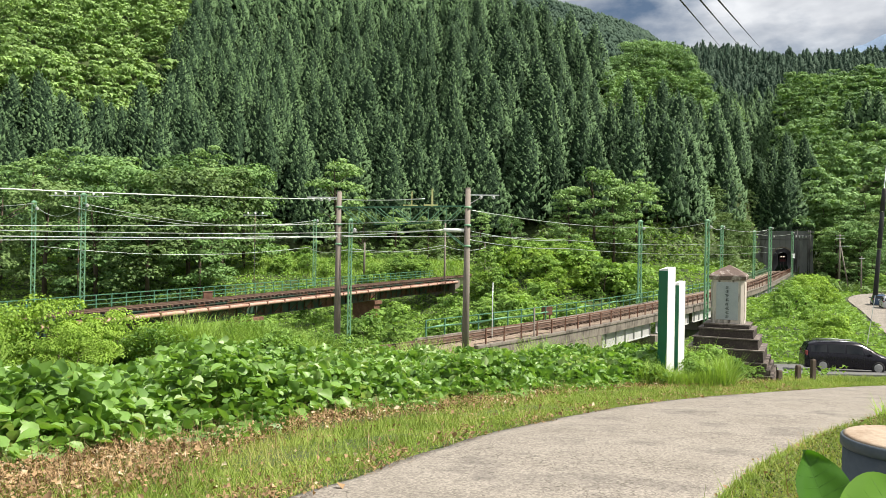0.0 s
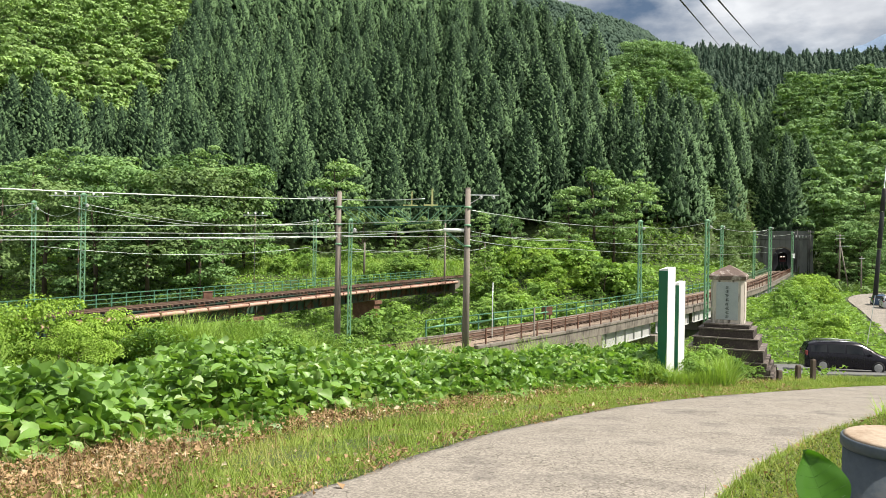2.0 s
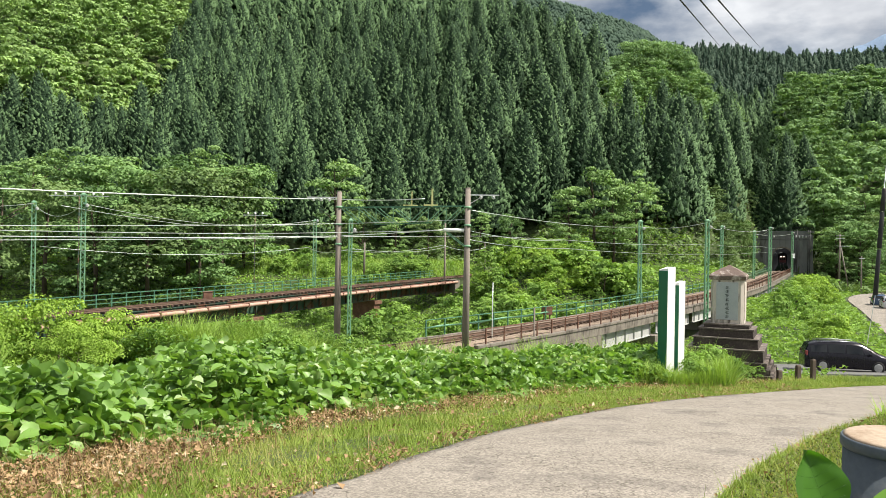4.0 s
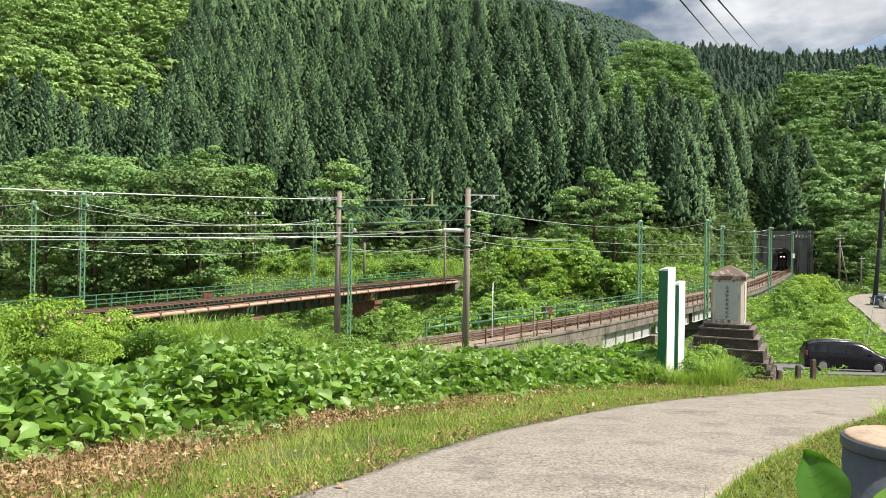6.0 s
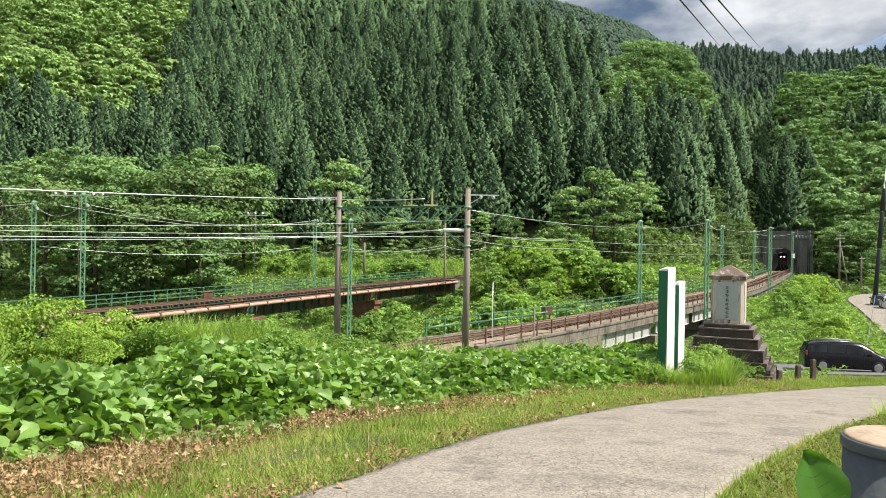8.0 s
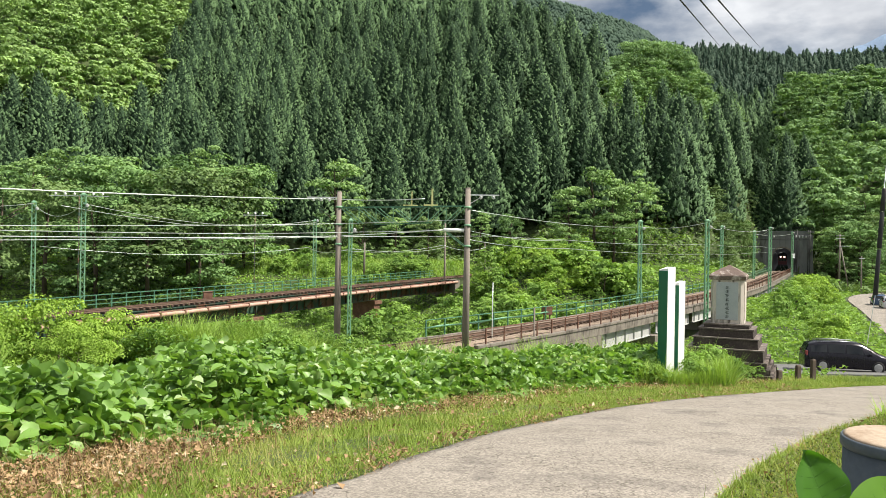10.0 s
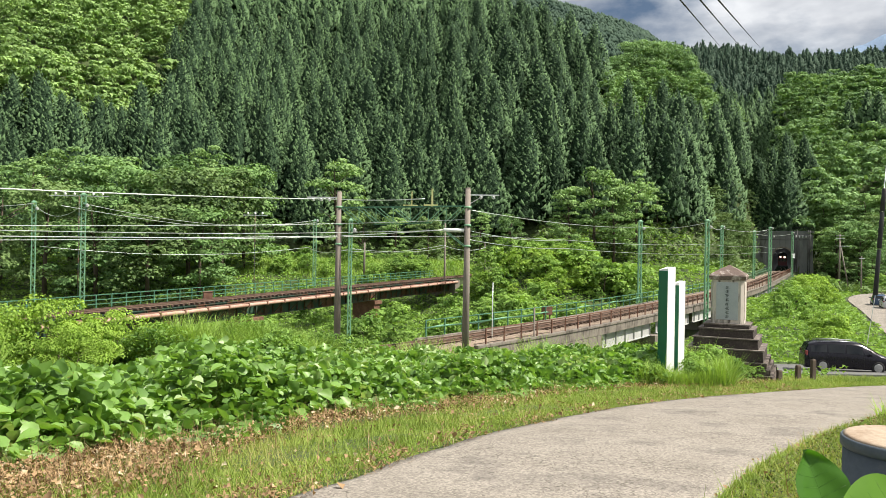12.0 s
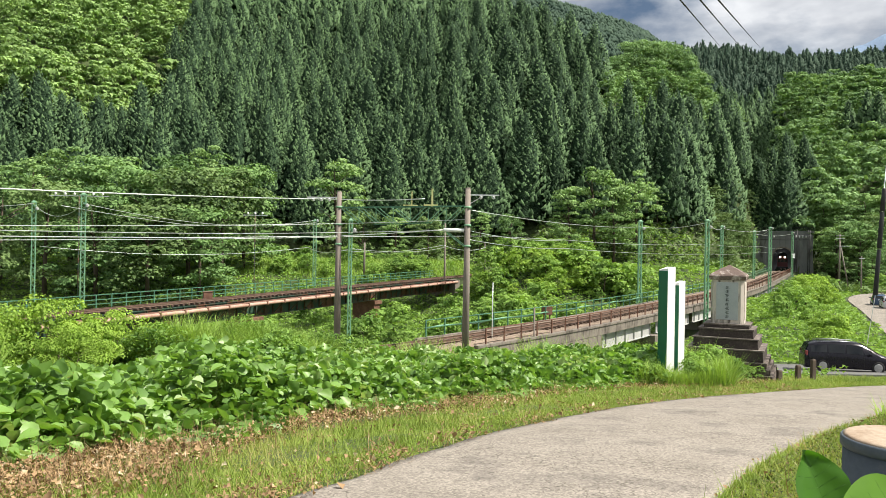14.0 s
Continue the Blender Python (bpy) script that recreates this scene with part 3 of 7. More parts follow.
def tree_kind(name, crown, mat, trunk, flags=None):
    """A tree to be copied: its trunk and its crown."""
    ob = new(name)
    t = new("trunk", trunk)
    t.parent = ob
    c = new("crown", tri_mesh("crown", crown[0], crown[1], mat, flags is not None, flags))
    c.parent = ob
    return ob


PLANTED = []


def plant(kinds, x, y, scale, label, category, group, z=None, turn=None, wide=1.0):
    """Stands one of the kinds on the ground; the first use takes the original."""
    ob = kinds[len(PLANTED) % len(kinds)]
    zz = float(land(x, y)) if z is None else z
    m = pose(x, y, zz - 0.15, 0, 0, random.uniform(0, 360) if turn is None else turn)
    if ob.get("used"):
        c = copy_thing(ob, m)
    else:
        ob.matrix_basis, ob["used"], c = m, 1, ob
    c.scale = (scale * wide, scale * wide, scale)
    tagged(c, label, category, group)
    PLANTED.append(c)
    return c


def view(x, y, z):
    """Bearing and steepness of a place as seen from the verge."""
    return x / y, (z - 1.6) / y


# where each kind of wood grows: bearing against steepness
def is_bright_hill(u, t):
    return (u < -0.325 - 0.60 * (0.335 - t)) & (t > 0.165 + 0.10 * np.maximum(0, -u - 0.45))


def is_knoll(u, t):
    return (((u - 0.281) / 0.076) ** 2 + ((t - 0.254) / 0.046) ** 2 < 1) | (((u - 0.362) / 0.036) ** 2 + ((t - 0.208) / 0.016) ** 2 < 1)


def is_right_hill(u, t):
    return ((u > 0.468 - 0.16 * (t - 0.10)) & (t < 0.265) & (t < 0.02 + 1.15 * (u - 0.25)))


gx, gy = np.meshgrid(np.arange(-330, 420, 7.4), np.arange(138, 470, 8.0))
gx, gy = gx.ravel() + rng.uniform(-2.9, 2.9, gx.size), gy.ravel() + rng.uniform(-3.2, 3.2, gx.size)
keep = (gx / gy > -0.68) & (gx / gy < 0.68)
gx, gy = gx[keep], gy[keep]
gz = land(gx, gy)
gu, gt = view(gx, gy, gz + 9)
mid_gap = (gy < 150) & (gu > -0.62)
gu_top, gt_top = view(gx, gy, gz + 21)
bright, knoll, righth = is_bright_hill(gu, gt), (gt_top > np.interp(gu, [0.195, 0.205, 0.225, 0.40, 0.412], [0.5, 0.275, 0.236, 0.230, 0.5])) & (gu > 0.19) & (gu < 0.412), is_right_hill(gu, gt)
clump = np.array([noise.noise((a * 0.022, b * 0.030, 5.5)) for a, b in zip(gx, gy)]) > 0.22
righth &= ~(clump & (gt < 0.19))
high = gz > 1.0
seen = (gt < 0.40)
off_mouth = np.abs((gx - MOUTH[0]) * MOUTH_F[1] - (gy - MOUTH[1]) * MOUTH_F[0]) + np.maximum(0, (gx - MOUTH[0]) * MOUTH_F[0] + (gy - MOUTH[1]) * MOUTH_F[1])
high &= off_mouth > 14
cedar_at = high & seen & ~bright & ~knoll & ~righth & ~mid_gap


def in_sight(x, y, z, height):
    """Which trees of a slope show above those before them, by bearing."""
    out, top = [], {}
    for i in np.argsort(y):
        b = round(x[i] / y[i] / 0.012)
        best = top.get(b, -9)
        if (z[i] + height - 1.6) / y[i] > best:
            out.append(i)
        for c, h in ((b - 1, 0.42), (b, 0.55), (b + 1, 0.42)):
            top[c] = max(top.get(c, -9), (z[i] + height * h - 1.6) / y[i])
    return out


sel = np.where(cedar_at)[0]
idx = [sel[i] for i in in_sight(gx[sel], gy[sel], gz[sel], 20)]
near_idx, far_idx = idx[:290], idx[290:]

CEDAR_KINDS = []
for k in range(6):
    r = np.random.default_rng(20 + k)
    crown = cedar_crown(22.5, 10.6 + 0.9 * (k % 3), 430, 1, r)
    CEDAR_KINDS.append(tree_kind("cedar_tree", crown, [M["cedar"], M["cedar_shade_core"]], trunk_mesh(17, 0.24, 0.2, 0, 0, k), core_flags(len(crown[1]))))
for i in near_idx:
    plant(CEDAR_KINDS, gx[i], gy[i], rng.uniform(0.74, 1.16), "dark green conical cedar on the wooded slope", "cedar tree", "cedars of the plantation", wide=rng.uniform(0.85, 1.12))

pieces, flags = [], []
LOWS = [cedar_crown(22, 10.4 + 0.9 * (k % 3), 170, 1, np.random.default_rng(40 + k), 0.40) for k in range(6)]
for k, (v, t) in enumerate(LOWS):
    sel = np.array(far_idx[k::6])
    pos = np.stack([gx[sel], gy[sel], gz[sel] - 0.3], 1)
    sc = rng.uniform(0.74, 1.16, len(sel))
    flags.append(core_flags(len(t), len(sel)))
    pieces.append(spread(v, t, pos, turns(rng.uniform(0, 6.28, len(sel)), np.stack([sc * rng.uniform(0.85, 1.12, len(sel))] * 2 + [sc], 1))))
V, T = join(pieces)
tagged(new("cedar_plantation", tri_mesh("cedar_plantation", V, T, [M["cedar"], M["cedar_shade_core"]], True, np.concatenate(flags))), "dense dark green cedar plantation on the steep hillside", "forest", kind="stuff")

# the farther ridge
hx, hy = np.meshgrid(np.arange(60, 480, 5.6), np.arange(335, 650, 7.0))
hx, hy = hx.ravel() + rng.uniform(-2, 2, hx.size), hy.ravel() + rng.uniform(-2, 2, hx.size)
hz = land(hx, hy)
hu, ht = view(hx, hy, hz + 8)
ok = (hu > 0.17) & (hu < 0.66) & (ht > 0.185) & ~((hy < 470) & is_right_hill(hu, ht)) & ~((hy < 420) & is_knoll(hu, ht))
hx, hy, hz = hx[ok], hy[ok], hz[ok]
ok = in_sight(hx, hy, hz, 19)
hx, hy, hz = hx[ok], hy[ok], hz[ok]
pieces, flags = [], []
for k in range(3):
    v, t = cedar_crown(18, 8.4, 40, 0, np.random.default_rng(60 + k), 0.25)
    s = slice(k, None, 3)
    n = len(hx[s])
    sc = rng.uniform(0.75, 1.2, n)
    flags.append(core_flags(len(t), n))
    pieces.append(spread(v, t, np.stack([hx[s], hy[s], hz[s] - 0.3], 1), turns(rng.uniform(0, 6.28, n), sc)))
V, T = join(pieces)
tagged(new("ridge_forest", tri_mesh("ridge_forest", V, T, [M["cedar_far"], M["far_shade_core"]], True, np.concatenate(flags))), "hazy dark conifer forest along the farther ridge", "forest", kind="stuff")

# broadleaved woods on the hills
def wood(name, mask, mat, label, size=(7, 11), leaves=(26, 26), leaf=0.9, seed=3):
    r = np.random.default_rng(seed)
    sel = np.where(mask)[0]
    sel = np.array([sel[i] for i in in_sight(gx[sel], gy[sel], gz[sel], 9)])
    kinds = [broad_crown(12, 10.0, leaves[0], leaves[1], leaf, np.random.default_rng(seed * 10 + k), 0.62, 0.1, 0.62) for k in range(5)]
    out = []
    for k, (v, t) in enumerate(kinds):
        s = sel[k::5]
        sc = r.uniform(size[0], size[1], len(s)) / 10
        out.append(spread(v, t, np.stack([gx[s], gy[s], gz[s] - 0.8], 1), turns(r.uniform(0, 6.28, len(s)), sc)))
    V, T = join(out)
    tagged(new(name, tri_mesh(name, V, T, mat)), label, "forest", kind="stuff")


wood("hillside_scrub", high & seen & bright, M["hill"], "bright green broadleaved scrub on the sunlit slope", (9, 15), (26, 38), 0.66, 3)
dome = np.maximum(0.254 + 0.040 * np.sqrt(np.maximum(0, 1 - ((gu - 0.281) / 0.076) ** 2)), 0.0) * (np.abs(gu - 0.281) < 0.076)
dome = np.maximum(dome, 0.214 * (gu > 0.30) * (gu < 0.40))
wood("knoll_scrub", high & knoll & (gt < dome), M["grove"], "light green broadleaved scrub under the spreading trees", (7, 11), (22, 34), 0.60, 6)
wood("hillside_grove", high & seen & righth, M["grove"], "soft green mixed broadleaved wood on the slope", (9, 16), (28, 38), 0.62, 4)

# single broadleaved trees
def rise(kinds, height, u, t, y, label, group="broadleaved trees", wide=1.0):
    """A tree at a distance y whose top stands at a bearing and a steepness; its size follows from the ground."""
    x = u * y
    scale = (1.6 + t * y - float(land(x, y)) + 0.15) / height
    return plant(kinds, x, y, scale, label, "tree", group, wide=wide)


BROAD = []
for k in range(5):
    r = np.random.default_rng(80 + k)
    BROAD.append(tree_kind("broadleaf_tree", broad_crown(14, 11.5, 62, 105, 0.30, r, 0.62, 0.08, 0.55), M["broad_dark" if k % 2 else "broad"], trunk_mesh(10.5, 0.22, 0.5, 5, 3.2, k)))
PALE = []
for k in range(3):
    PALE.append(tree_kind("pale_tree", broad_crown(14.5, 10, 52, 115, 0.28, np.random.default_rng(180 + k), 0.5, 0.15, 0.5), M["pale"], trunk_mesh(12, 0.24, 0.6, 6, 3.0, 20 + k)))
# the wood's edge beyond the far line
for u, t, y, kind, wide in [(-0.56, 0.125, 128, 1, 1.0), (-0.505, 0.135, 122, 1, 1.1), (-0.47, 0.118, 116, 0, 1.0), (-0.435, 0.128, 124, 1, 1.1), (-0.40, 0.112, 114, 0, 1.1), (-0.37, 0.122, 122, 0, 1.0),
                            (-0.345, 0.108, 112, 0, 1.1), (-0.315, 0.140, 128, 1, 0.9), (-0.30, 0.112, 114, 0, 1.15), (-0.27, 0.118, 120, 0, 0.95), (-0.60, 0.10, 112, 0, 1.0), (-0.54, 0.088, 106, 0, 1.1),
                            (-0.47, 0.078, 104, 0, 1.1), (-0.40, 0.072, 104, 0, 1.1), (-0.33, 0.060, 106, 0, 1.0), (-0.145, 0.128, 142, 1, 0.85), (-0.11, 0.052, 142, 0, 0.9),
                            (-0.065, 0.055, 143, 1, 1.0), (-0.02, 0.048, 144, 0, 1.0), (0.05, 0.055, 146, 1, 0.9), (0.09, 0.05, 146, 0, 0.9)]:
    rise(PALE if kind else BROAD, 14.5 if kind else 13.6, u, t, y, "tall pale green feathery broadleaved tree" if kind else "leafy broadleaved tree at the wood's edge", wide=wide)
# trees before the cedars, and round the tunnel mouth
for u, t, y, kind, wide in [(0.205, 0.122, 140, 1, 0.95), (0.172, 0.092, 138, 1, 0.9), (0.262, 0.116, 142, 1, 0.75), (0.232, 0.100, 138, 1, 0.9), (0.290, 0.092, 150, 1, 0.8), (0.185, 0.014, 124, 0, 1.15), (0.31, 0.06, 152, 0, 1.0),
                            (0.335, 0.075, 160, 0, 0.9), (0.355, 0.05, 168, 0, 1.0), (0.385, 0.05, 186, 0, 0.9), (0.40, 0.035, 190, 0, 0.8), (0.365, 0.022, 172, 0, 1.0), (0.425, 0.055, 214, 1, 1.0), (0.404, 0.05, 193, 0, 0.8), (0.372, 0.058, 182, 0, 1.1), (0.380, 0.060, 186, 0, 1.1), (0.389, 0.062, 189, 0, 1.0), (0.398, 0.058, 191, 0, 0.9), (0.388, 0.066, 202, 0, 1.0), (0.400, 0.082, 208, 0, 1.0), (0.412, 0.088, 213, 0, 1.0), (0.396, 0.058, 197, 0, 0.9), (0.414, 0.035, 196, 0, 0.6), (0.455, 0.078, 216, 1, 1.2),
                            (0.485, 0.082, 214, 1, 1.2), (0.515, 0.080, 210, 1, 1.2), (0.545, 0.075, 205, 0, 1.2), (0.575, 0.09, 206, 1, 1.2), (0.535, 0.045, 192, 1, 1.2), (0.565, 0.048, 190, 0, 1.2), (0.60, 0.06, 192, 0, 1.2),
                            (0.62, 0.10, 205, 0, 1.2), (0.508, 0.040, 203, 0, 1.0), (0.49, 0.05, 207, 0, 1.0), (0.44, 0.06, 222, 0, 1.0), (0.60, 0.025, 178, 1, 1.1), (0.585, 0.010, 172, 0, 1.2)]:
    rise(PALE if kind else BROAD, 14.5 if kind else 13.6, u, t, y, "leafy light green broadleaved tree by the railway", wide=wide)
for u, t, y in [(0.312, 0.046, 148), (0.336, 0.040, 156), (0.372, 0.040, 174), (0.350, 0.055, 168), (0.290, 0.030, 145), (0.268, 0.022, 142)]:
    rise(CEDAR_KINDS, 22.5, u, t, y, "dark drooping conifer beside the railway", "conifers by the railway", 1.5)
for x, y, q in [(60, 155, 0.40), (62.5, 162, 0.42), (64, 168, 0.45), (66, 173, 0.45), (57, 151, 0.38), (67.5, 178, 0.42), (61, 170, 0.5), (64, 177, 0.5), (56.5, 160, 0.45)]:
    plant([BROAD[1], BROAD[3]], x, y, q, "dark leafy broadleaved tree by the railway", "tree", "broadleaved trees", wide=1.3)
KN = tree_kind("spreading_tree", broad_crown(15, 19, 90, 150, 0.42, np.random.default_rng(99), 0.6, 0.0, 0.55), M["grove"], trunk_mesh(9, 0.5, 0.3, 7, 6, 5))
for u, t, y, wide in [(0.262, 0.292, 268, 1.0), (0.292, 0.290, 270, 1.0), (0.240, 0.272, 264, 0.9), (0.316, 0.272, 266, 0.95), (0.334, 0.250, 262, 0.9), (0.280, 0.262, 258, 1.0), (0.252, 0.248, 256, 0.9), (0.306, 0.244, 256, 1.0),
                      (0.345, 0.226, 268, 0.9), (0.366, 0.218, 266, 0.9), (0.228, 0.258, 262, 0.9), (0.234, 0.240, 256, 0.9), (0.27, 0.232, 250, 0.9)]:
    rise([KN], 15.5, u, t, y, "large spreading light green tree among the cedars", wide=wide)

# shrubs
SHRUB = []
for k in range(4):
    r = np.random.default_rng(120 + k)
    SHRUB.append(tree_kind("shrub", broad_crown(3.2, 4.2, 34, 62, 0.21, r, 0.7, 0.02, 0.45), M["bush"], trunk_mesh(2.0, 0.05, 0.2, 4, 1.0, k)))


def shrubs(n, xr, yr, size, seed, test=None, label="rounded green shrub in the valley", kinds=None):
    r = np.random.default_rng(seed)
    for i in range(n):
        x, y = r.uniform(*xr), r.uniform(*yr)
        s = r.uniform(*size)
        # nothing taller than the line of sight to the bridge
        if 0.36 < x / y < 0.58 and (float(land(x, y)) + 3.3 * s - 1.6) / y > np.interp(x / y, [0.36, 0.42, 0.453, 0.472, 0.57], [-0.15, -0.095, -0.055, -0.018, -0.03]):
            continue
        dn, _ = off_line(np.array(x), np.array(y), TRACK_NEAR)
        df, _ = off_line(np.array(x), np.array(y), TRACK_FAR)
        if dn < 2.9 + 1.9 * s or df < 2.4 + 1.9 * s or (test and not test(x, y)):
            continue
        plant(kinds or SHRUB, x, y, s, label, "shrub", "valley shrubs")


shrubs(26, (-24, 8), (66, 112), (0.8, 1.4), 1)
shrubs(30, (5, 34), (84, 126), (1.1, 1.9), 2)
shrubs(26, (-40, -2), (116, 136), (0.6, 1.2), 3)
shrubs(110, (30, 72), (62, 150), (0.6, 1.5), 4, lambda x, y: 0.36 < x / y < 0.53 and float(off_line(np.array(x), np.array(y), FAR_ROAD)[0]) > 7.5)
shrubs(40, (64, 100), (150, 196), (0.7, 1.6), 5, lambda x, y: x / y > 0.46)


# ---- railway ----
def arc(path):
    return np.concatenate([[0], np.cumsum(np.linalg.norm(np.diff(path[:, :2], axis=0), axis=1))])


def along(path, every, start=0.0, end=None):
    """Places at even steps along a path: the point, the right-hand unit vector, the forward one."""
    s = arc(path)
    r, d = sides_of(path)
    for q in np.arange(start, s[-1] if end is None else end, every):
        p = np.array([np.interp(q, s, path[:, k]) for k in range(3)])
        n = np.array([np.interp(q, s, r[:, k]) for k in range(2)])
        f = np.array([np.interp(q, s, d[:, k]) for k in range(2)])
        yield Vector(p), Vector((*n, 0)).normalized(), Vector((*f, 0)).normalized()


def upto(path, a, b):
    return path[a:b]


def box_mesh(name, size, mat, bevel=0.0):
    bm = bmesh.new()
    box_bm(bm, size)
    return finish(name, bm, mat, bevel)


def placed(name, mesh, parent, at, f, up=0.0):
    """A piece on shared mesh data, its y axis along f."""
    ob = new(name, mesh)
    ob.parent = parent
    ob.matrix_basis = Matrix.Translation(at) @ Matrix.Rotation(math.atan2(-f[0], f[1]), 4, "Z")
    return ob


def track(name, path, label, first, last, bed=True):
    """A single line: rails, sleepers and, on the ground, ballast."""
    t = thing(name, (0, 0, 0), label, "railway track")
    for o in (-0.533, 0.533):
        bm = bmesh.new()
        sweep_bm(bm, path, [(o - 0.06, -0.15), (o + 0.06, -0.15), (o + 0.012, -0.13), (o + 0.012, -0.04), (o + 0.033, -0.03), (o + 0.033, 0), (o - 0.033, 0), (o - 0.033, -0.03), (o - 0.012, -0.04), (o - 0.012, -0.13)])
        part("rail", bm, M["steel"], t)
    me = box_mesh("sleeper", (2.1, 0.2, 0.14), M["timber"])
    for p, n, f in along(path, 0.62, first, last):
        placed("sleeper", me, t, p + Vector((0, 0, -0.22)), f)
    return t


NEAR_CUT = TRACK_NEAR[20:]          # from behind the bank to inside the tunnel
NEAR_S = arc(NEAR_CUT)
track("railway_track", NEAR_CUT, "single railway track with rusty rails on dark timber sleepers", 24, 205)
i_ab = int(np.argmin(np.abs(TRACK_NEAR[:, 1] - 54)))
i_tn = int(np.argmin(np.abs(TRACK_NEAR[:, 1] - 199)))
bm = bmesh.new()
sweep_bm(bm, TRACK_NEAR[15:i_ab + 2], [(-2.3, -0.75), (2.3, -0.75), (1.55, -0.2), (-1.55, -0.2)])
tagged(part("ballast_bed", bm, M["ballast"]), "reddish brown ballast bed under the track", "ballast", kind="structure")


def lattice_railing(parent, path, o, first, last, mat, spacing=2.0, height=1.1, rails=(1.1, 0.62), thick=0.05, mid=0.0):
    me = box_mesh("railing_post", (thick * 1.3, thick * 1.3, height), mat)
    for p, n, f in along(path, spacing, first, last):
        placed("railing_post", me, parent, p + n * o + Vector((0, 0, height / 2 - 0.3)), f)
    s = arc(path)
    sub = path[(s >= first) & (s <= last)]
    for h in rails:
        bm = bmesh.new()
        sweep_bm(bm, sub, rect(o - thick / 2, o + thick / 2, h - 0.3 - thick, h - 0.3))
        part("railing_bar", bm, mat, parent)


def viaduct():
    """The curving bridge to the tunnel: slab, concrete fascia, pale girders, railings, piers."""
    t = thing("railway_viaduct", (0, 0, 0), "curved railway bridge with weathered concrete edge and pale steel girders", "bridge")
    P = TRACK_NEAR[i_ab - 9:i_tn + 2]
    G = TRACK_NEAR[i_ab + 8:i_tn - 3]
    bm = bmesh.new()
    sweep_bm(bm, P, rect(-2.5, 2.18, -0.62, -0.36))
    part("deck", bm, M["ballast"], t)
    bm = bmesh.new()
    sweep_bm(bm, P, [(2.2, -1.08), (2.48, -1.08), (2.48, -0.42), (2.55, -0.42), (2.55, -0.26), (2.2, -0.26)])
    part("concrete_edge", bm, M["concrete"], t, "stained weathered concrete edge")
    bm = bmesh.new()
    sweep_bm(bm, P, rect(-2.8, -2.52, -0.95, -0.26))
    part("concrete_edge", bm, M["concrete"], t)
    s = arc(G)
    for a in np.arange(0, s[-1] - 6, 13.0):
        sub = G[(s >= a + 0.25) & (s <= a + 12.9)]
        if len(sub) < 3:
            continue
        for o in (2.05, -2.05):
            bm = bmesh.new()
            sweep_bm(bm, sub, rect(o - 0.02, o + 0.02, -2.25, -1.09))
            sweep_bm(bm, sub, rect(o - 0.17, o + 0.17, -2.32, -2.25))
            g = part("girder", bm, M["white_steel"], t, "pale painted plate girder with rust streaks")
            me = box_mesh("stiffener", (0.13, 0.03, 1.14), M["white_steel"])
            for p, n, f in along(sub, 2.1, 0.5):
                placed("stiffener", me, g, p + n * (o + math.copysign(0.087, o)) + Vector((0, 0, -1.68)), f)
    lattice_railing(t, P, 2.36, 1, arc(P)[-1] - 1, M["rust"], 2.0, 1.05, (1.05,), 0.06)
    lattice_railing(t, P, -2.62, 1, arc(P)[-1] - 1, M["rail_green"], 2.0, 1.2, (1.2, 0.7), 0.06)
    bm = bmesh.new()
    q = [p + n * 0 - n * 2.72 + Vector((0, 0, 0.32 + 0.08 * math.sin(i * 1.7))) for i, (p, n, f) in enumerate(along(P, 2.0, 1, arc(P)[-1] - 1))]
    tube_bm(bm, q, 0.06, 6)
    part("cable_duct", bm, M["pole_green"], t, "pale green sagging cable duct")
    for p, n, f in along(G, 26.0, 13.0, s[-1] - 8):
        g = float(land(p.x, p.y))
        bm = bmesh.new()
        rot = Matrix.Rotation(math.atan2(-f[0], f[1]), 4, "Z")
        box_bm(bm, (5.2, 1.5, 0.7), Vector((p.x, p.y, p.z - 2.68)), rot)
        h = p.z - 3.03 - g + 0.8
        box_bm(bm, (4.4, 1.2, h), Vector((p.x, p.y, g - 0.8 + h / 2)), rot)
        part("pier", bm, M["concrete"], t, "dark stained concrete pier", 0.06)
    # retaining wall where the bridge begins
    W = TRACK_NEAR[i_ab - 9:i_ab + 9]
    bm = bmesh.new()
    sweep_bm(bm, W, rect(2.15, 2.45, -4.0, -1.085))
    part("retaining_wall", bm, M["concrete"], t, "stained concrete abutment wall")
    bm = bmesh.new()
    p, n, f = next(along(TRACK_NEAR, 1, arc(TRACK_NEAR)[i_ab + 7]))
    box_bm(bm, (4.2, 1.2, 4.5), p + Vector((0, 0, -3.35)), Matrix.Rotation(math.atan2(-f[0], f[1]), 4, "Z"))
    part("abutment", bm, M["concrete"], t)
    return t


viaduct()
track("railway_track", TRACK_FAR, "single railway track with rusty rails on open timber sleepers", 30, 150)


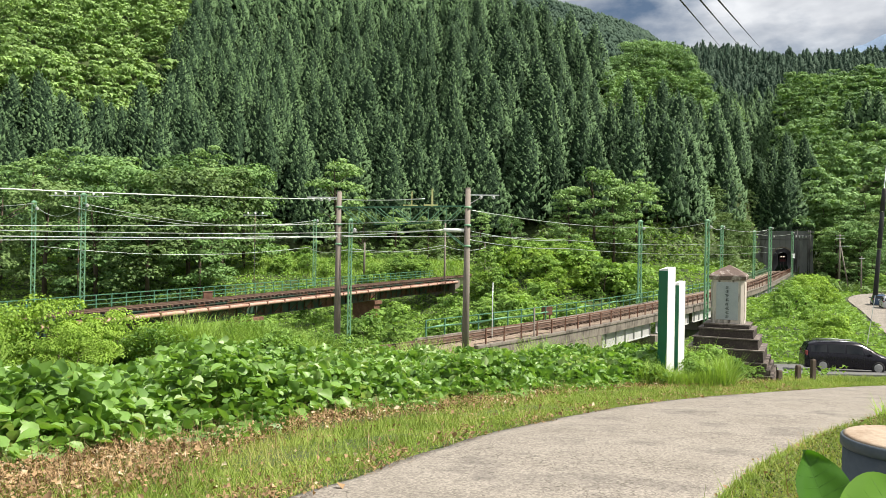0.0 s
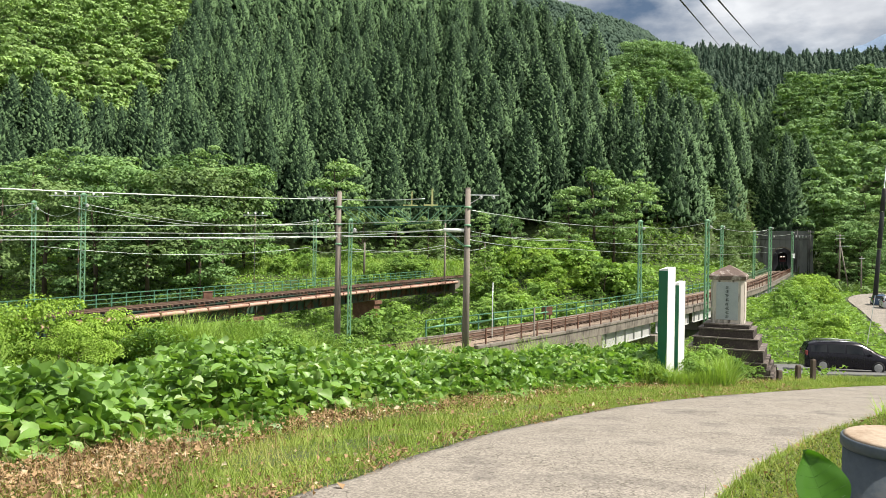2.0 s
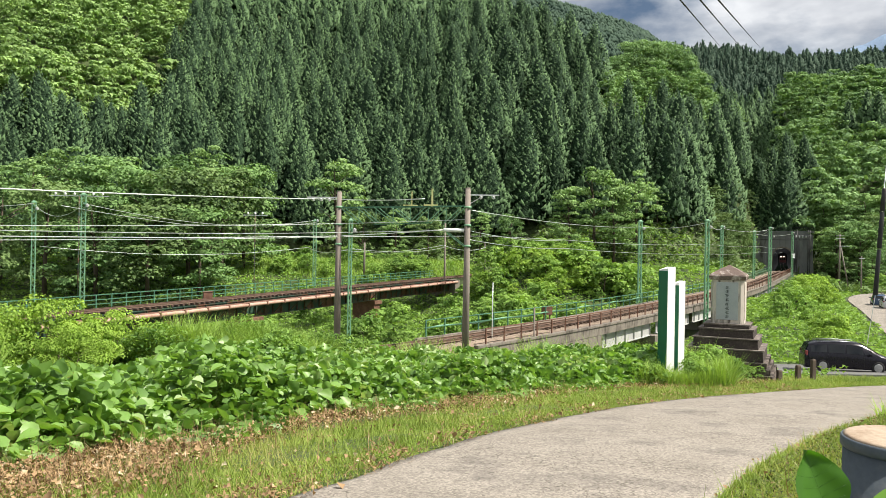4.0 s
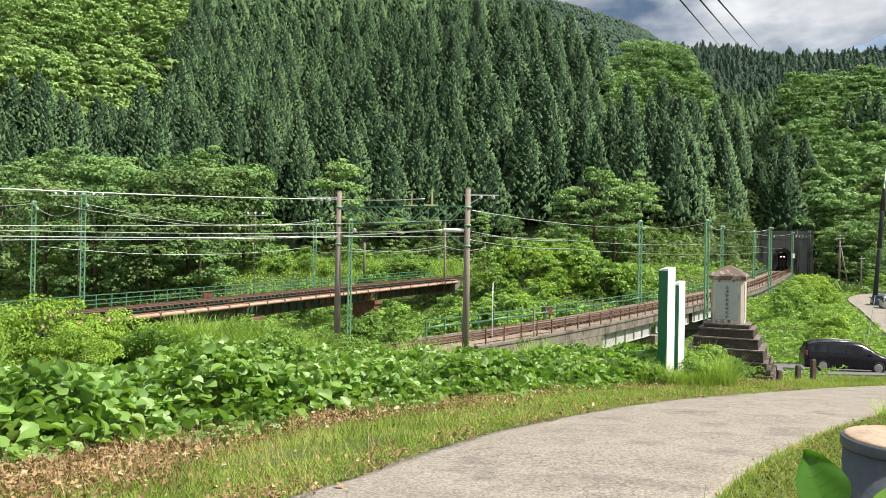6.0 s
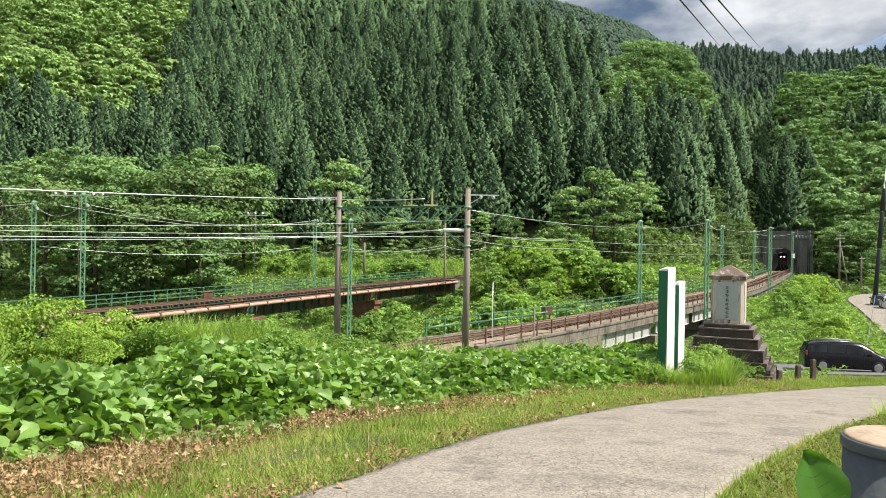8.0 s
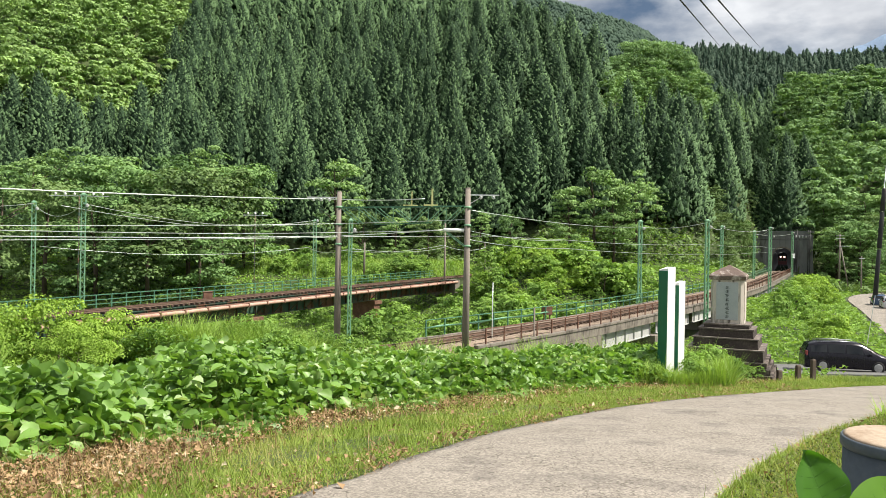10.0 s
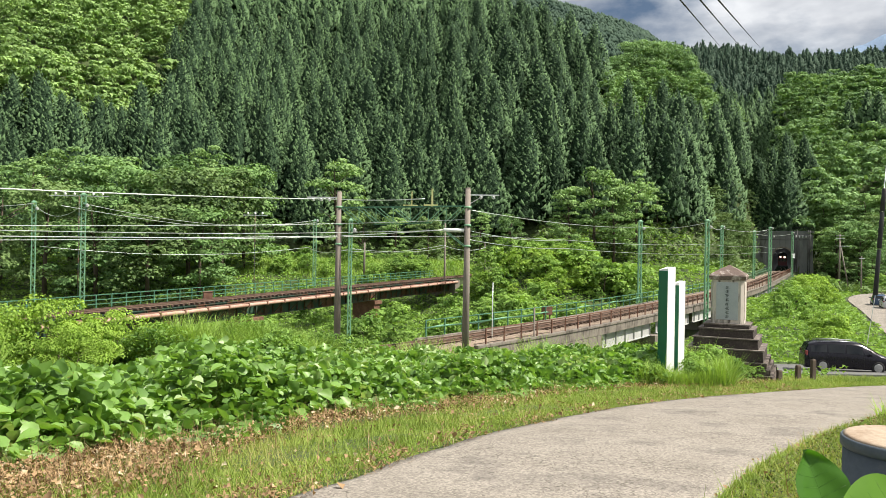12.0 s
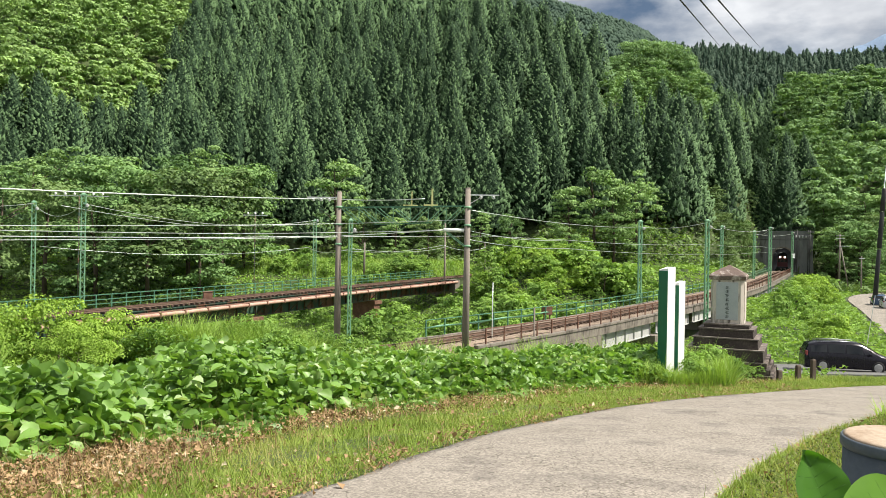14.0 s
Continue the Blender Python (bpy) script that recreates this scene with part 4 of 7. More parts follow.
def girder_bridge():
    """The straight plate-girder bridge on the far line."""
    t = thing("girder_bridge", (0, 0, 0), "straight dark green and rusty plate girder railway bridge", "bridge")
    s = arc(TRACK_FAR)
    a, b = 42, int(np.argmin(np.abs(TRACK_FAR[:, 1] - 114.5)))
    cuts = np.linspace(a, b, 5).astype(int)
    for i, j in zip(cuts, cuts[1:]):
        sub = TRACK_FAR[i:j + 1].copy()
        for o in (0.95, -0.95):
            bm = bmesh.new()
            sweep_bm(bm, sub[1:-1] if len(sub) > 4 else sub, rect(o - 0.02, o + 0.02, -2.05, -0.42))
            for h in (-0.42, -2.05):
                sweep_bm(bm, sub, rect(o - 0.18, o + 0.18, h, h + 0.06 if h < -1 else h + 0.05))
            g = part("girder", bm, M["dark_green"], t, "dark green plate girder with rust")
            me = box_mesh("stiffener", (0.15, 0.04, 1.5), M["dark_green"])
            for p, n, f in along(sub, 1.35, 0.5):
                placed("stiffener", me, g, p + n * (o + math.copysign(0.1, o)) + Vector((0, 0, -1.2)), f)
    P = TRACK_FAR[a:b + 1]
    # side walkway on brackets, with a banded pipe along its edge
    bm = bmesh.new()
    sweep_bm(bm, P, rect(1.15, 2.05, -0.62, -0.56))
    part("walkway", bm, M["rust"], t)
    bm = bmesh.new()
    r, _ = sides_of(P)
    tube_bm(bm, [(p[0] + n[0] * 2.2, p[1] + n[1] * 2.2, p[2] - 0.72) for p, n in zip(P, r)], 0.17, 10)
    part("pipe", bm, M["rust_pale"], t, "faded reddish banded pipe")
    me = box_mesh("pipe_band", (0.40, 0.16, 0.40), M["rust"], 0.03)
    for p, n, f in along(P, 2.7, 0.8):
        placed("pipe_band", me, t, p + n * 2.2 + Vector((0, 0, -0.72)), f)
    bm = bmesh.new()
    beam_bm(bm, (2.2, 0, -0.9), (1.0, 0, -1.9), 0.07)
    beam_bm(bm, (2.3, 0, -0.66), (1.0, 0, -0.66), 0.07)
    me = finish("bracket", bm, M["dark_green"])
    for p, n, f in along(P, 2.7, 0.8):
        placed("bracket", me, t, p, f)
    lattice_railing(t, P, -2.0, 0.5, arc(P)[-1], M["rail_green"], 1.5, 1.25, (1.25, 0.85, 0.5), 0.06)
    bm = bmesh.new()
    sweep_bm(bm, P, rect(-2.1, -1.15, -0.42, -0.36))
    part("walkway", bm, M["rust"], t)
    for q, w in ((cuts[2], 1.5), (cuts[3], 1.4), (cuts[1], 1.4)):
        p, n, f = next(along(TRACK_FAR, 1, s[q]))
        g = float(land(p.x, p.y))
        rot = Matrix.Rotation(math.atan2(-f[0], f[1]), 4, "Z")
        bm = bmesh.new()
        box_bm(bm, (3.6, w + 0.3, 0.45), Vector((p.x, p.y, p.z - 2.28)), rot)
        h = p.z - 2.5 - g + 0.8
        box_bm(bm, (3.2, w, h), Vector((p.x, p.y, g - 0.8 + h / 2)), rot)
        part("pier", bm, M["rust"], t, "brown brick pier", 0.05)
    bm = bmesh.new()
    p, n, f = next(along(TRACK_FAR, 1, s[b]))
    box_bm(bm, (4.4, 1.6, 5.0), p + Vector((0, 0, -2.9)), Matrix.Rotation(math.atan2(-f[0], f[1]), 4, "Z"))
    part("abutment", bm, M["concrete"], t)


girder_bridge()


def tunnel():
    """Concrete portal with an arched bore, lined some way in."""
    p, n, f = next(along(TRACK_NEAR, 1, arc(TRACK_NEAR)[i_tn]))
    rz = math.degrees(math.atan2(-MOUTH_F[0], MOUTH_F[1]))
    t = thing("tunnel_portal", (MOUTH[0], MOUTH[1], -2.45), "large grey concrete tunnel portal with an arched mouth", "tunnel", rz=rz)
    W, top, wall = 7.3, 10.2, 1.4
    half, spring = 2.35, 3.6
    arch = [(-half, -1.2)] + [(half * math.cos(a), spring + (half) * math.sin(a)) for a in np.linspace(math.pi, 0, 15)] + [(half, -1.2)]
    bm = bmesh.new()
    # face with the opening left in it, front and back, and the lining of the bore
    for y in (0.0, wall):
        ring = [bm.verts.new((x, y, z)) for x, z in arch]
        outer = []
        for x, z in arch:
            if z <= -1.2:
                outer.append(bm.verts.new((-W if x < 0 else W + 0.4, y, -4)))
            else:
                a = math.atan2(z - spring, x)
                k = min((W / abs(math.cos(a))) if abs(math.cos(a)) > 1e-3 else 99, ((top - spring) / math.sin(a)) if math.sin(a) > 1e-3 else 99)
                outer.append(bm.verts.new((k * math.cos(a), y, spring + k * math.sin(a))))
        for i in range(len(arch) - 1):
            bm.faces.new((ring[i], ring[i + 1], outer[i + 1], outer[i]))
        if y == 0.0:
            f_outer = outer
        else:
            for i in range(len(arch) - 1):
                bm.faces.new((f_outer[i], f_outer[i + 1], outer[i + 1], outer[i]))
    part("face_wall", bm, M["portal"], t)
    bm = bmesh.new()
    rows = [[bm.verts.new((x, y, z - 0.0014 * y)) for x, z in arch] for y in (0.0, 8, 20, 40, 70, 120, 180, 244)]
    for a, b in zip(rows, rows[1:]):
        for i in range(len(arch) - 1):
            bm.faces.new((a[i], b[i], b[i + 1], a[i + 1]))
    bm.faces.new(rows[-1])
    part("lining", bm, M["bore_dark"], t, "lining coloured near black as the unlit bore")
    bm = bmesh.new()
    o2 = [(x * 1.16, spring + (z - spring) * 1.16 if z > spring - 0.01 else z) for x, z in arch]
    f0 = [bm.verts.new((x, -0.16, z)) for x, z in arch]
    f1 = [bm.verts.new((x, -0.16, z)) for x, z in o2]
    b0 = [bm.verts.new((x, 0.01, z)) for x, z in arch]
    b1 = [bm.verts.new((x, 0.01, z)) for x, z in o2]
    for i in range(len(arch) - 1):
        for q, w in ((f0, f1), (f1, b1), (b0, f0)):
            bm.faces.new((q[i], q[i + 1], w[i + 1], w[i]))
    part("arch_ring", bm, M["concrete"], t, "paler arch ring")
    bm = bmesh.new()
    box_bm(bm, (2 * W + 0.5, 0.5, 0.4), (0, 0.1, top + 0.1))
    part("coping", bm, M["portal"], t)
    for x in (-4.6, 4.6):
        bm = bmesh.new()
        box_bm(bm, (0.9, 0.35, top + 2), (x, -0.15, top / 2 - 1.2), taper=0.95)
        part("pilaster", bm, M["portal"], t)
    for x in (2.9, 3.5, 6.1, 6.6):
        bm = bmesh.new()
        tube_bm(bm, [(x, -0.42, -1.0), (x, -0.42, top + 0.6)], 0.07, 6)
        part("conduit", bm, M["cable"], t, "dark vertical conduit")
    for z in (8.2, 9.3):
        bm = bmesh.new()
        tube_bm(bm, [(-6.5, -0.5, z), (6.9, -0.5, z)], 0.06, 6)
        part("cross_bar", bm, M["cable"], t)
    for x in (3.2, 4.0, 4.8, 5.6, -3.4, -2.2):
        bm = bmesh.new()
        prof = [(0, 0.06), (0.1, 0.2), (0.2, 0.08), (0.3, 0.2), (0.4, 0.08), (0.5, 0.18), (0.6, 0.05)]
        tube_bm(bm, [(x, -0.5, 9.3 - z) for z, _ in prof], [w for _, w in prof], 8)
        part("hanging_insulator", bm, M["porcelain"], t)
    bm = bmesh.new()
    for x in np.linspace(-W, W, 12):
        beam_bm(bm, (x, 0.1, top + 0.3), (x, 0.1, top + 1.3), 0.07)
    for z in (0.8, 1.3):
        beam_bm(bm, (-W, 0.1, top + z), (W, 0.1, top + z), 0.06)
    part("parapet_rail", bm, M["cable"], t, "dark rail along the top")
    return t


tunnel()


def lattice_pole(x, y, base, height, rz=0.0, width=0.30, arms=()):
    """A built-up steel pole: two chords, lacing, a cap and its arms."""
    t = thing("lattice_pole", (x, y, base), "pale green lattice steel catenary pole", "pole", "catenary poles", rz)
    for sx in (-1, 1):
        bm = bmesh.new()
        box_bm(bm, (0.07, 0.22, height), (sx * width / 2, 0, height / 2))
        part("chord", bm, M["pole_green"], t)
    bm = bmesh.new()
    n = int(height / 0.42)
    for i in range(n):
        z0, z1 = height * i / n, height * (i + 1) / n
        s = 1 if i % 2 else -1
        beam_bm(bm, (-s * width / 2, -0.1, z0), (s * width / 2, -0.1, z1), 0.045)
        beam_bm(bm, (s * width / 2, 0.1, z0), (-s * width / 2, 0.1, z1), 0.045)
    part("lacing", bm, M["pole_green"], t)
    bm = bmesh.new()
    box_bm(bm, (width + 0.16, 0.30, 0.12), (0, 0, height + 0.06))
    box_bm(bm, (width + 0.05, 0.2, 0.12), (0, 0, height + 0.18), taper=0.4)
    part("cap", bm, M["pole_green"], t)
    for z, l in arms:
        bm = bmesh.new()
        box_bm(bm, (abs(l), 0.09, 0.09), (l / 2, 0, z))
        beam_bm(bm, (0, 0, z - 0.9), (l * 0.7, 0, z - 0.03), 0.06)
        part("arm", bm, M["pole_green"], t)
    return t


for x, y, z, h, w, arms in [(-31.25, 64, -4.6, 10.3, 0.34, ()), (-40.0, 72, -4.6, 10.0, 0.34, ()), (-17.05, 98, -3.6, 8.6, 0.38, ()), (-7.8, 62, -6.6, 10.4, 0.24, ()),
                            (21.65, 81, -3.95, 8.9, 0.36, ()), (28.65, 80, -6.2, 11.3, 0.42, ()), (45.35, 120, -3.9, 9.9, 0.44, ()), (63.3, 150, -3.6, 9.9, 0.44, ()),
                            (55.45, 125, -6.2, 12.3, 0.50, ()), (85.25, 180, -4.2, 11.3, 0.5, ())]:
    lattice_pole(x, y, min(z, float(land(x, y)) + 0.02) if z < -5 else z, h if z >= -5 else h + z - min(z, float(land(x, y)) + 0.02), 20, w, arms)


# ---- the bank beside the lane: kudzu, grass, dry leaves, bushes ----
def left_of_lane(x, y):
    """Signed distance to the left of the lane's left edge."""
    x, y = np.asarray(x, float), np.asarray(y, float)
    r, _ = sides_of(LANE_EDGE)
    best, out = np.full(x.shape, 1e9), np.zeros(x.shape)
    for p, n in zip(LANE_EDGE, r):
        d = (x - p[0]) ** 2 + (y - p[1]) ** 2
        m = d < best
        best = np.where(m, d, best)
        out = np.where(m, -np.sign((x - p[0]) * n[0] + (y - p[1]) * n[1]) * np.sqrt(d), out)
    return out


def lumps(x, y, f, seed):
    return np.array([noise.noise((a * f, b * f, seed)) for a, b in zip(np.ravel(x), np.ravel(y))]).reshape(np.shape(x))


def blades(name, x, y, z, h, w, mat, label, category, seed, lean=0.35, short=False):
    """Bent grass blades, one narrow kite each."""
    r = np.random.default_rng(seed)
    n = len(x)
    V = np.array([(-0.5, 0, 0), (0.5, 0, 0), (0.38, 0.10, 0.55), (-0.38, 0.10, 0.55), (0, 0.34, 1.0)], float)
    T = np.array([(0, 1, 2), (0, 2, 3), (3, 2, 4)])
    if short:
        V, T = V[[0, 1, 4]], np.array([(0, 1, 2)])
    m = turns(r.uniform(0, 6.28, n), np.stack([w, h, h], 1), rx=-np.abs(r.normal(0, lean, n)))
    V, T = spread(V, T, np.stack([x, y, z], 1), m)
    return tagged(new(name, tri_mesh(name, V, T, mat)), label, category, kind="stuff")


def sample(n, xr, yr, seed, near=False):
    r = np.random.default_rng(seed)
    y = r.uniform(*yr, n) if not near else yr[0] + (yr[1] - yr[0]) * r.random(n) ** 1.7
    return r.uniform(*xr, n), y


# grass verges
x, y = sample(1750000, (-9, 22), (3.5, 32), 11, True)
q = left_of_lane(x, y)
keep = (x / y > -0.66) & (x / y < 0.66) & (((q > -0.03) & (q < 4.2)) | ((q < 0.02 - lane_width(y + 0.5 * -q)) & (q > -8) & (x / y > 0.25)))
patchy = 0.55 + 0.9 * lumps(x[keep][::1], y[keep][::1], 0.9, 3.0)
x, y, q = x[keep], y[keep], q[keep]
k2 = np.random.default_rng(5).random(len(x)) < np.clip(patchy + 0.6, 0.55, 1) * np.where((q > 0) & (q < 0.25), 0.5, 1) * (1 - np.where(x < 0, 0.8, 0.45) * step(1.7, 2.7, q))
x, y, q = x[k2], y[k2], q[k2]
hh = np.random.default_rng(6).gamma(3.0, 0.026, len(x)) * np.where(q < 0, 0.8, 1.0) * np.clip(0.45 + np.abs(q) * 0.5, 0.4, 1.25)
blades("verge_grass", x, y, land(x, y) - 0.01, hh, np.random.default_rng(8).uniform(0.005, 0.011, len(x)) * (1 + y / 14), M["grass"], "short sunlit green grass along the lane's edges", "grass", 9, 0.55, True)

# dry leaves and stems between verge and vines
r = np.random.default_rng(31)
x, y = sample(330000, (-9, 12), (4.0, 28), 32, True)
q = left_of_lane(x, y)
d = np.abs(q - 3.2 - 0.5 * np.sin(y * 0.7))
keep = ((d < np.where(x < -2.5, 1.8, 1.2)) & (r.random(len(x)) < np.where(x < -1.0, 1.0, 0.5) * (1.35 - 0.8 * d))) | ((q > -0.22) & (q < 0.45) & (r.random(len(x)) < 0.13 + 0.13 * np.sin(y * 2.3 + x))) | ((np.abs(q - 1.6) < 1.2) & (r.random(len(x)) < 0.03)) | ((q < -lane_width(y + 2)) & (q > -5.4) & (x > 1.5) & (r.random(len(x)) < 0.02))
x, y = x[keep], y[keep]
n = len(x)
DRY_V = np.array([(0, -0.5, 0), (0.35, -0.1, 0.22), (0.1, 0.5, 0.05), (-0.35, 0.1, 0.2)], float)
sz = r.gamma(2.5, 0.013, n) + 0.012
V1, T1 = spread(DRY_V, LEAF_T, np.stack([x, y, land(x, y) + r.uniform(0.01, 0.16, n)], 1), turns(r.uniform(0, 6.28, n), sz, rx=r.normal(0, 0.6, n), ry=r.normal(0, 0.6, n)))
tagged(new("leaf_litter", tri_mesh("leaf_litter", V1, T1, M["straw"])), "brown and straw coloured dead leaves on the ground", "dead leaves", kind="stuff")
s = r.integers(0, n, 26000)
blades("dry_stems", x[s], y[s], land(x[s], y[s]), r.uniform(0.12, 0.50, len(s)), r.uniform(0.005, 0.013, len(s)), M["straw"], "dry straw coloured stems at the foot of the vines", "dead stems", 33, 1.7, True)

x, y = sample(120000, (-6, 18), (4.5, 30), 37, True)
q = left_of_lane(x, y)
keep = (q > -0.10) & (q < 0.30) & (r.random(len(x)) < 0.35 + 0.35 * np.sin(y * 1.9 + x * 0.7))
x, y = x[keep], y[keep]
blades("dry_verge_grass", x, y, land(x, y), r.uniform(0.03, 0.13, len(x)), r.uniform(0.006, 0.014, len(x)), M["straw"], "dry straw coloured grass along the asphalt's edge", "dead grass", 38, 1.1, True)

# kudzu: leaflets in threes over a rolling mass
LEAFLET_V = np.array([(0, -0.44, 0), (0.26, -0.42, 0.09), (0.43, -0.10, 0.18), (0.32, 0.25, 0.08), (0, 0.56, -0.22), (-0.32, 0.25, 0.10), (-0.43, -0.10, 0.16), (-0.26, -0.42, 0.09)], float)
LEAFLET_T = np.array([(0, 1, 2), (0, 2, 3), (0, 3, 4), (0, 4, 5), (0, 5, 6), (0, 6, 7)])


def vine_height(x, y, q):
    up = step(3.0, 4.1, q) * (1 - 0.5 * step(9.0, 12.5, q))
    return up * (1.0 + 1.0 * lumps(x, y, 0.42, 7.0) + 0.55 * lumps(x, y, 1.1, 2.0)) * np.interp(x, [-12, -7, -4.8, -3, 2, 7, 12], [0.50, 0.60, 0.90, 0.74, 0.74, 0.85, 0.8])


r = np.random.default_rng(41)
x, y = sample(72000, (-15, 12), (4.5, 34), 42, True)
q = left_of_lane(x, y)
edge = 3.1 + 0.35 * np.sin(x * 1.3 + y * 0.8)
keep = (q > edge) & (q < 13) & (x / y > -0.68) & (x / y < 0.42) & (r.random(len(x)) < np.interp(q, [3, 8, 13], [1, 1, 0.5]))
x, y, q = x[keep], y[keep], q[keep]
plane = -0.115 * y
hv = vine_height(x, y, q)
lay = r.random(len(x)) ** 0.55 * 1.06
z = np.maximum(land(x, y), plane - 1.2 * step(8, 13, q)) + np.maximum(0.08, hv * lay)
n = len(x)
facing = r.normal(0, 0.9, n) + 0.15
base = np.stack([x, y, z], 1)
pieces = []
for turn, off in ((0.0, 0.62), (1.75, 0.42), (-1.75, 0.42)):
    a = facing + turn
    size = (0.075 + 0.185 * r.random(n) ** 1.4) * (1.0 if turn == 0 else 0.9) * (1 + 0.008 * y)
    pos = base + np.stack([-np.sin(a) * size * off, np.cos(a) * size * off, r.normal(0, 0.012, n)], 1) * np.array([1, -1, 1])
    m = turns(a + math.pi, size, rx=r.normal(0.62, 0.55, n), ry=r.normal(0, 0.48, n))
    pieces.append(spread(LEAFLET_V, LEAFLET_T, pos, m))
V, T = join(pieces)
tagged(new("kudzu_thicket", tri_mesh("kudzu_thicket", V, T, M["kudzu"], True)), "thick bank of broad green kudzu leaves beside the lane", "vines", kind="stuff")
s = np.where(lay > 0.55)[0][::9]
blades("vine_stems", x[s], y[s], z[s] - 0.3, r.uniform(0.35, 0.6, len(s)), np.full(len(s), 0.012), M["grass"], "thin green vine stems and grass stalks among the leaves", "stems", 44, 0.5)

# tall grass behind the vines
r = np.random.default_rng(51)
xs, ys, hs = [], [], []
for n, cx, cy, rx, ry, h in [(20000, -8.2, 26, 4.4, 2.8, 1.25), (3500, -1.5, 30, 3.0, 3.0, 1.3), (5500, 5.6, 33, 3.6, 4.0, 1.3), (3000, 9.2, 27, 1.5, 1.6, 0.9), (700, 9.3, 27.3, 0.7, 0.6, 1.45), (2600, 8.0, 24.2, 1.6, 0.5, 1.05), (1200, -9.6, 13.5, 0.8, 2.0, 1.6), (110, 9.3, 15.0, 0.40, 0.30, 0.48)]:
    a, b = r.uniform(0, 6.28, n), np.sqrt(r.random(n))
    xs.append(cx + rx * b * np.cos(a)), ys.append(cy + ry * b * np.sin(a)), hs.append(h * r.uniform(0.55, 1.1, n))
x, y, h = map(np.concatenate, (xs, ys, hs))
h = h * np.clip(1.0 + 0.9 * lumps(x, y, 0.55, 6.0), 0.35, 1.4)
blades("tall_grass", x, y, land(x, y) - 0.05, h, r.uniform(0.014, 0.034, len(x)), M["reed"], "tall bright green reedy grass behind the vines", "grass", 52, 0.42)

r = np.random.default_rng(57)
n = 26000
a, b = r.uniform(0, 6.28, n), np.sqrt(r.random(n))
x, y = -7.2 + 5.4 * b * np.cos(a), 25.2 + 3.0 * b * np.sin(a)
z = land(x, y) + np.clip(0.75 + 0.9 * lumps(x, y, 0.5, 8.0), 0.15, 1.5) * r.random(n) ** 0.5
V, T = spread(LEAF_V, LEAF_T, np.stack([x, y, z], 1), turns(r.uniform(0, 6.28, n), r.uniform(0.05, 0.16, n), rx=r.normal(0.5, 0.5, n)))
tagged(new("bank_weeds", tri_mesh("bank_weeds", V, T, M["bush"])), "tall leafy green weeds among the reedy grass", "weeds", kind="stuff")

# undergrowth over the valley
r = np.random.default_rng(61)
n = 270000
y = 24 + 126 * r.random(n) ** 1.25
x = y * r.uniform(-0.66, 0.62, n)
q = left_of_lane(x, y)
dn, _ = off_line(x, y, TRACK_NEAR)
df, hf = off_line(x, y, TRACK_FAR)
dr, _ = off_line(x, y, FAR_ROAD)
keep = (q > 4.5) & (dn > 2.4) & (dr > 3.6) & ((df > 2.6) | (land(x, y) < hf - 3)) & ~((np.abs(x - 19.5) < 5.5) & (np.abs(y - 36.8) < 4.0)) & ~((np.abs(x - 11.7) < 1.9) & (np.abs(y - 30) < 1.9))
x, y = x[keep], y[keep]
n = len(x)
lump = np.clip(0.35 + 0.9 * lumps(x, y, 0.28, 4.0), 0.08, 1.3)
z = land(x, y) + lump * r.random(n) ** 0.6 * 1.0
sz = r.uniform(0.10, 0.24, n) * (0.5 + y / 82)
V, T = spread(ONE_V, ONE_T, np.stack([x, y, z], 1), turns(r.uniform(0, 6.28, n), sz, rx=r.normal(0.8, 0.5, n)))
tagged(new("undergrowth", tri_mesh("undergrowth", V, T, M["bush"])), "bright green weeds and creepers over the valley floor", "undergrowth", kind="stuff")

n = 36000
y = 138 + 88 * r.random(n)
x = y * r.uniform(-0.62, 0.62, n)
dn, _ = off_line(x, y, TRACK_NEAR)
df, _ = off_line(x, y, TRACK_FAR)
keep = (((dn > 4.0) & (y < 199)) | ((dn > 8.0) & (y >= 199)) | (y > 203)) & (df > 3)
x, y = x[keep], y[keep]
n = len(x)
z = land(x, y) + r.random(n) ** 0.7 * 1.3
V, T = spread(LEAF_V, LEAF_T, np.stack([x, y, z], 1), turns(r.uniform(0, 6.28, n), r.uniform(0.5, 1.1, n), rx=r.normal(0.45, 0.45, n)))
tagged(new("forest_edge_weeds", tri_mesh("forest_edge_weeds", V, T, M["broad_dark"])), "green weeds and saplings along the foot of the forest", "undergrowth", kind="stuff")

# lime-green bushes on the bank
LIME = []
for k in range(3):
    rr = np.random.default_rng(140 + k)
    LIME.append(tree_kind("bush", broad_crown(3.2, 4.0, 40, 78, 0.17, rr, 0.8, 0.0, 0.45), M["lime"], trunk_mesh(2.0, 0.04, 0.2, 5, 1.0, k)))
LEAFY = [tree_kind("bush", broad_crown(3.2, 4.0, 60, 170, 0.095, np.random.default_rng(150 + k), 0.8, 0.0, 0.5, False), M["lime"], trunk_mesh(2.0, 0.04, 0.2, 5, 1.0, k)) for k in range(2)]
for x, y, s in [(-15.6, 22.5, 0.92), (-13.4, 21.3, 0.88), (-11.6, 22.4, 0.82), (-14.4, 24.0, 0.92), (-10.4, 23.4, 0.66), (-17.0, 25.0, 0.9), (-12.3, 19.0, 0.62), (-14.2, 18.4, 0.6), (-10.2, 20.6, 0.55), (-9.4, 24.6, 0.5)]:
    plant(LEAFY, x, y, s, "dense lime green leafy bush on the bank", "bush", "lime green bushes")
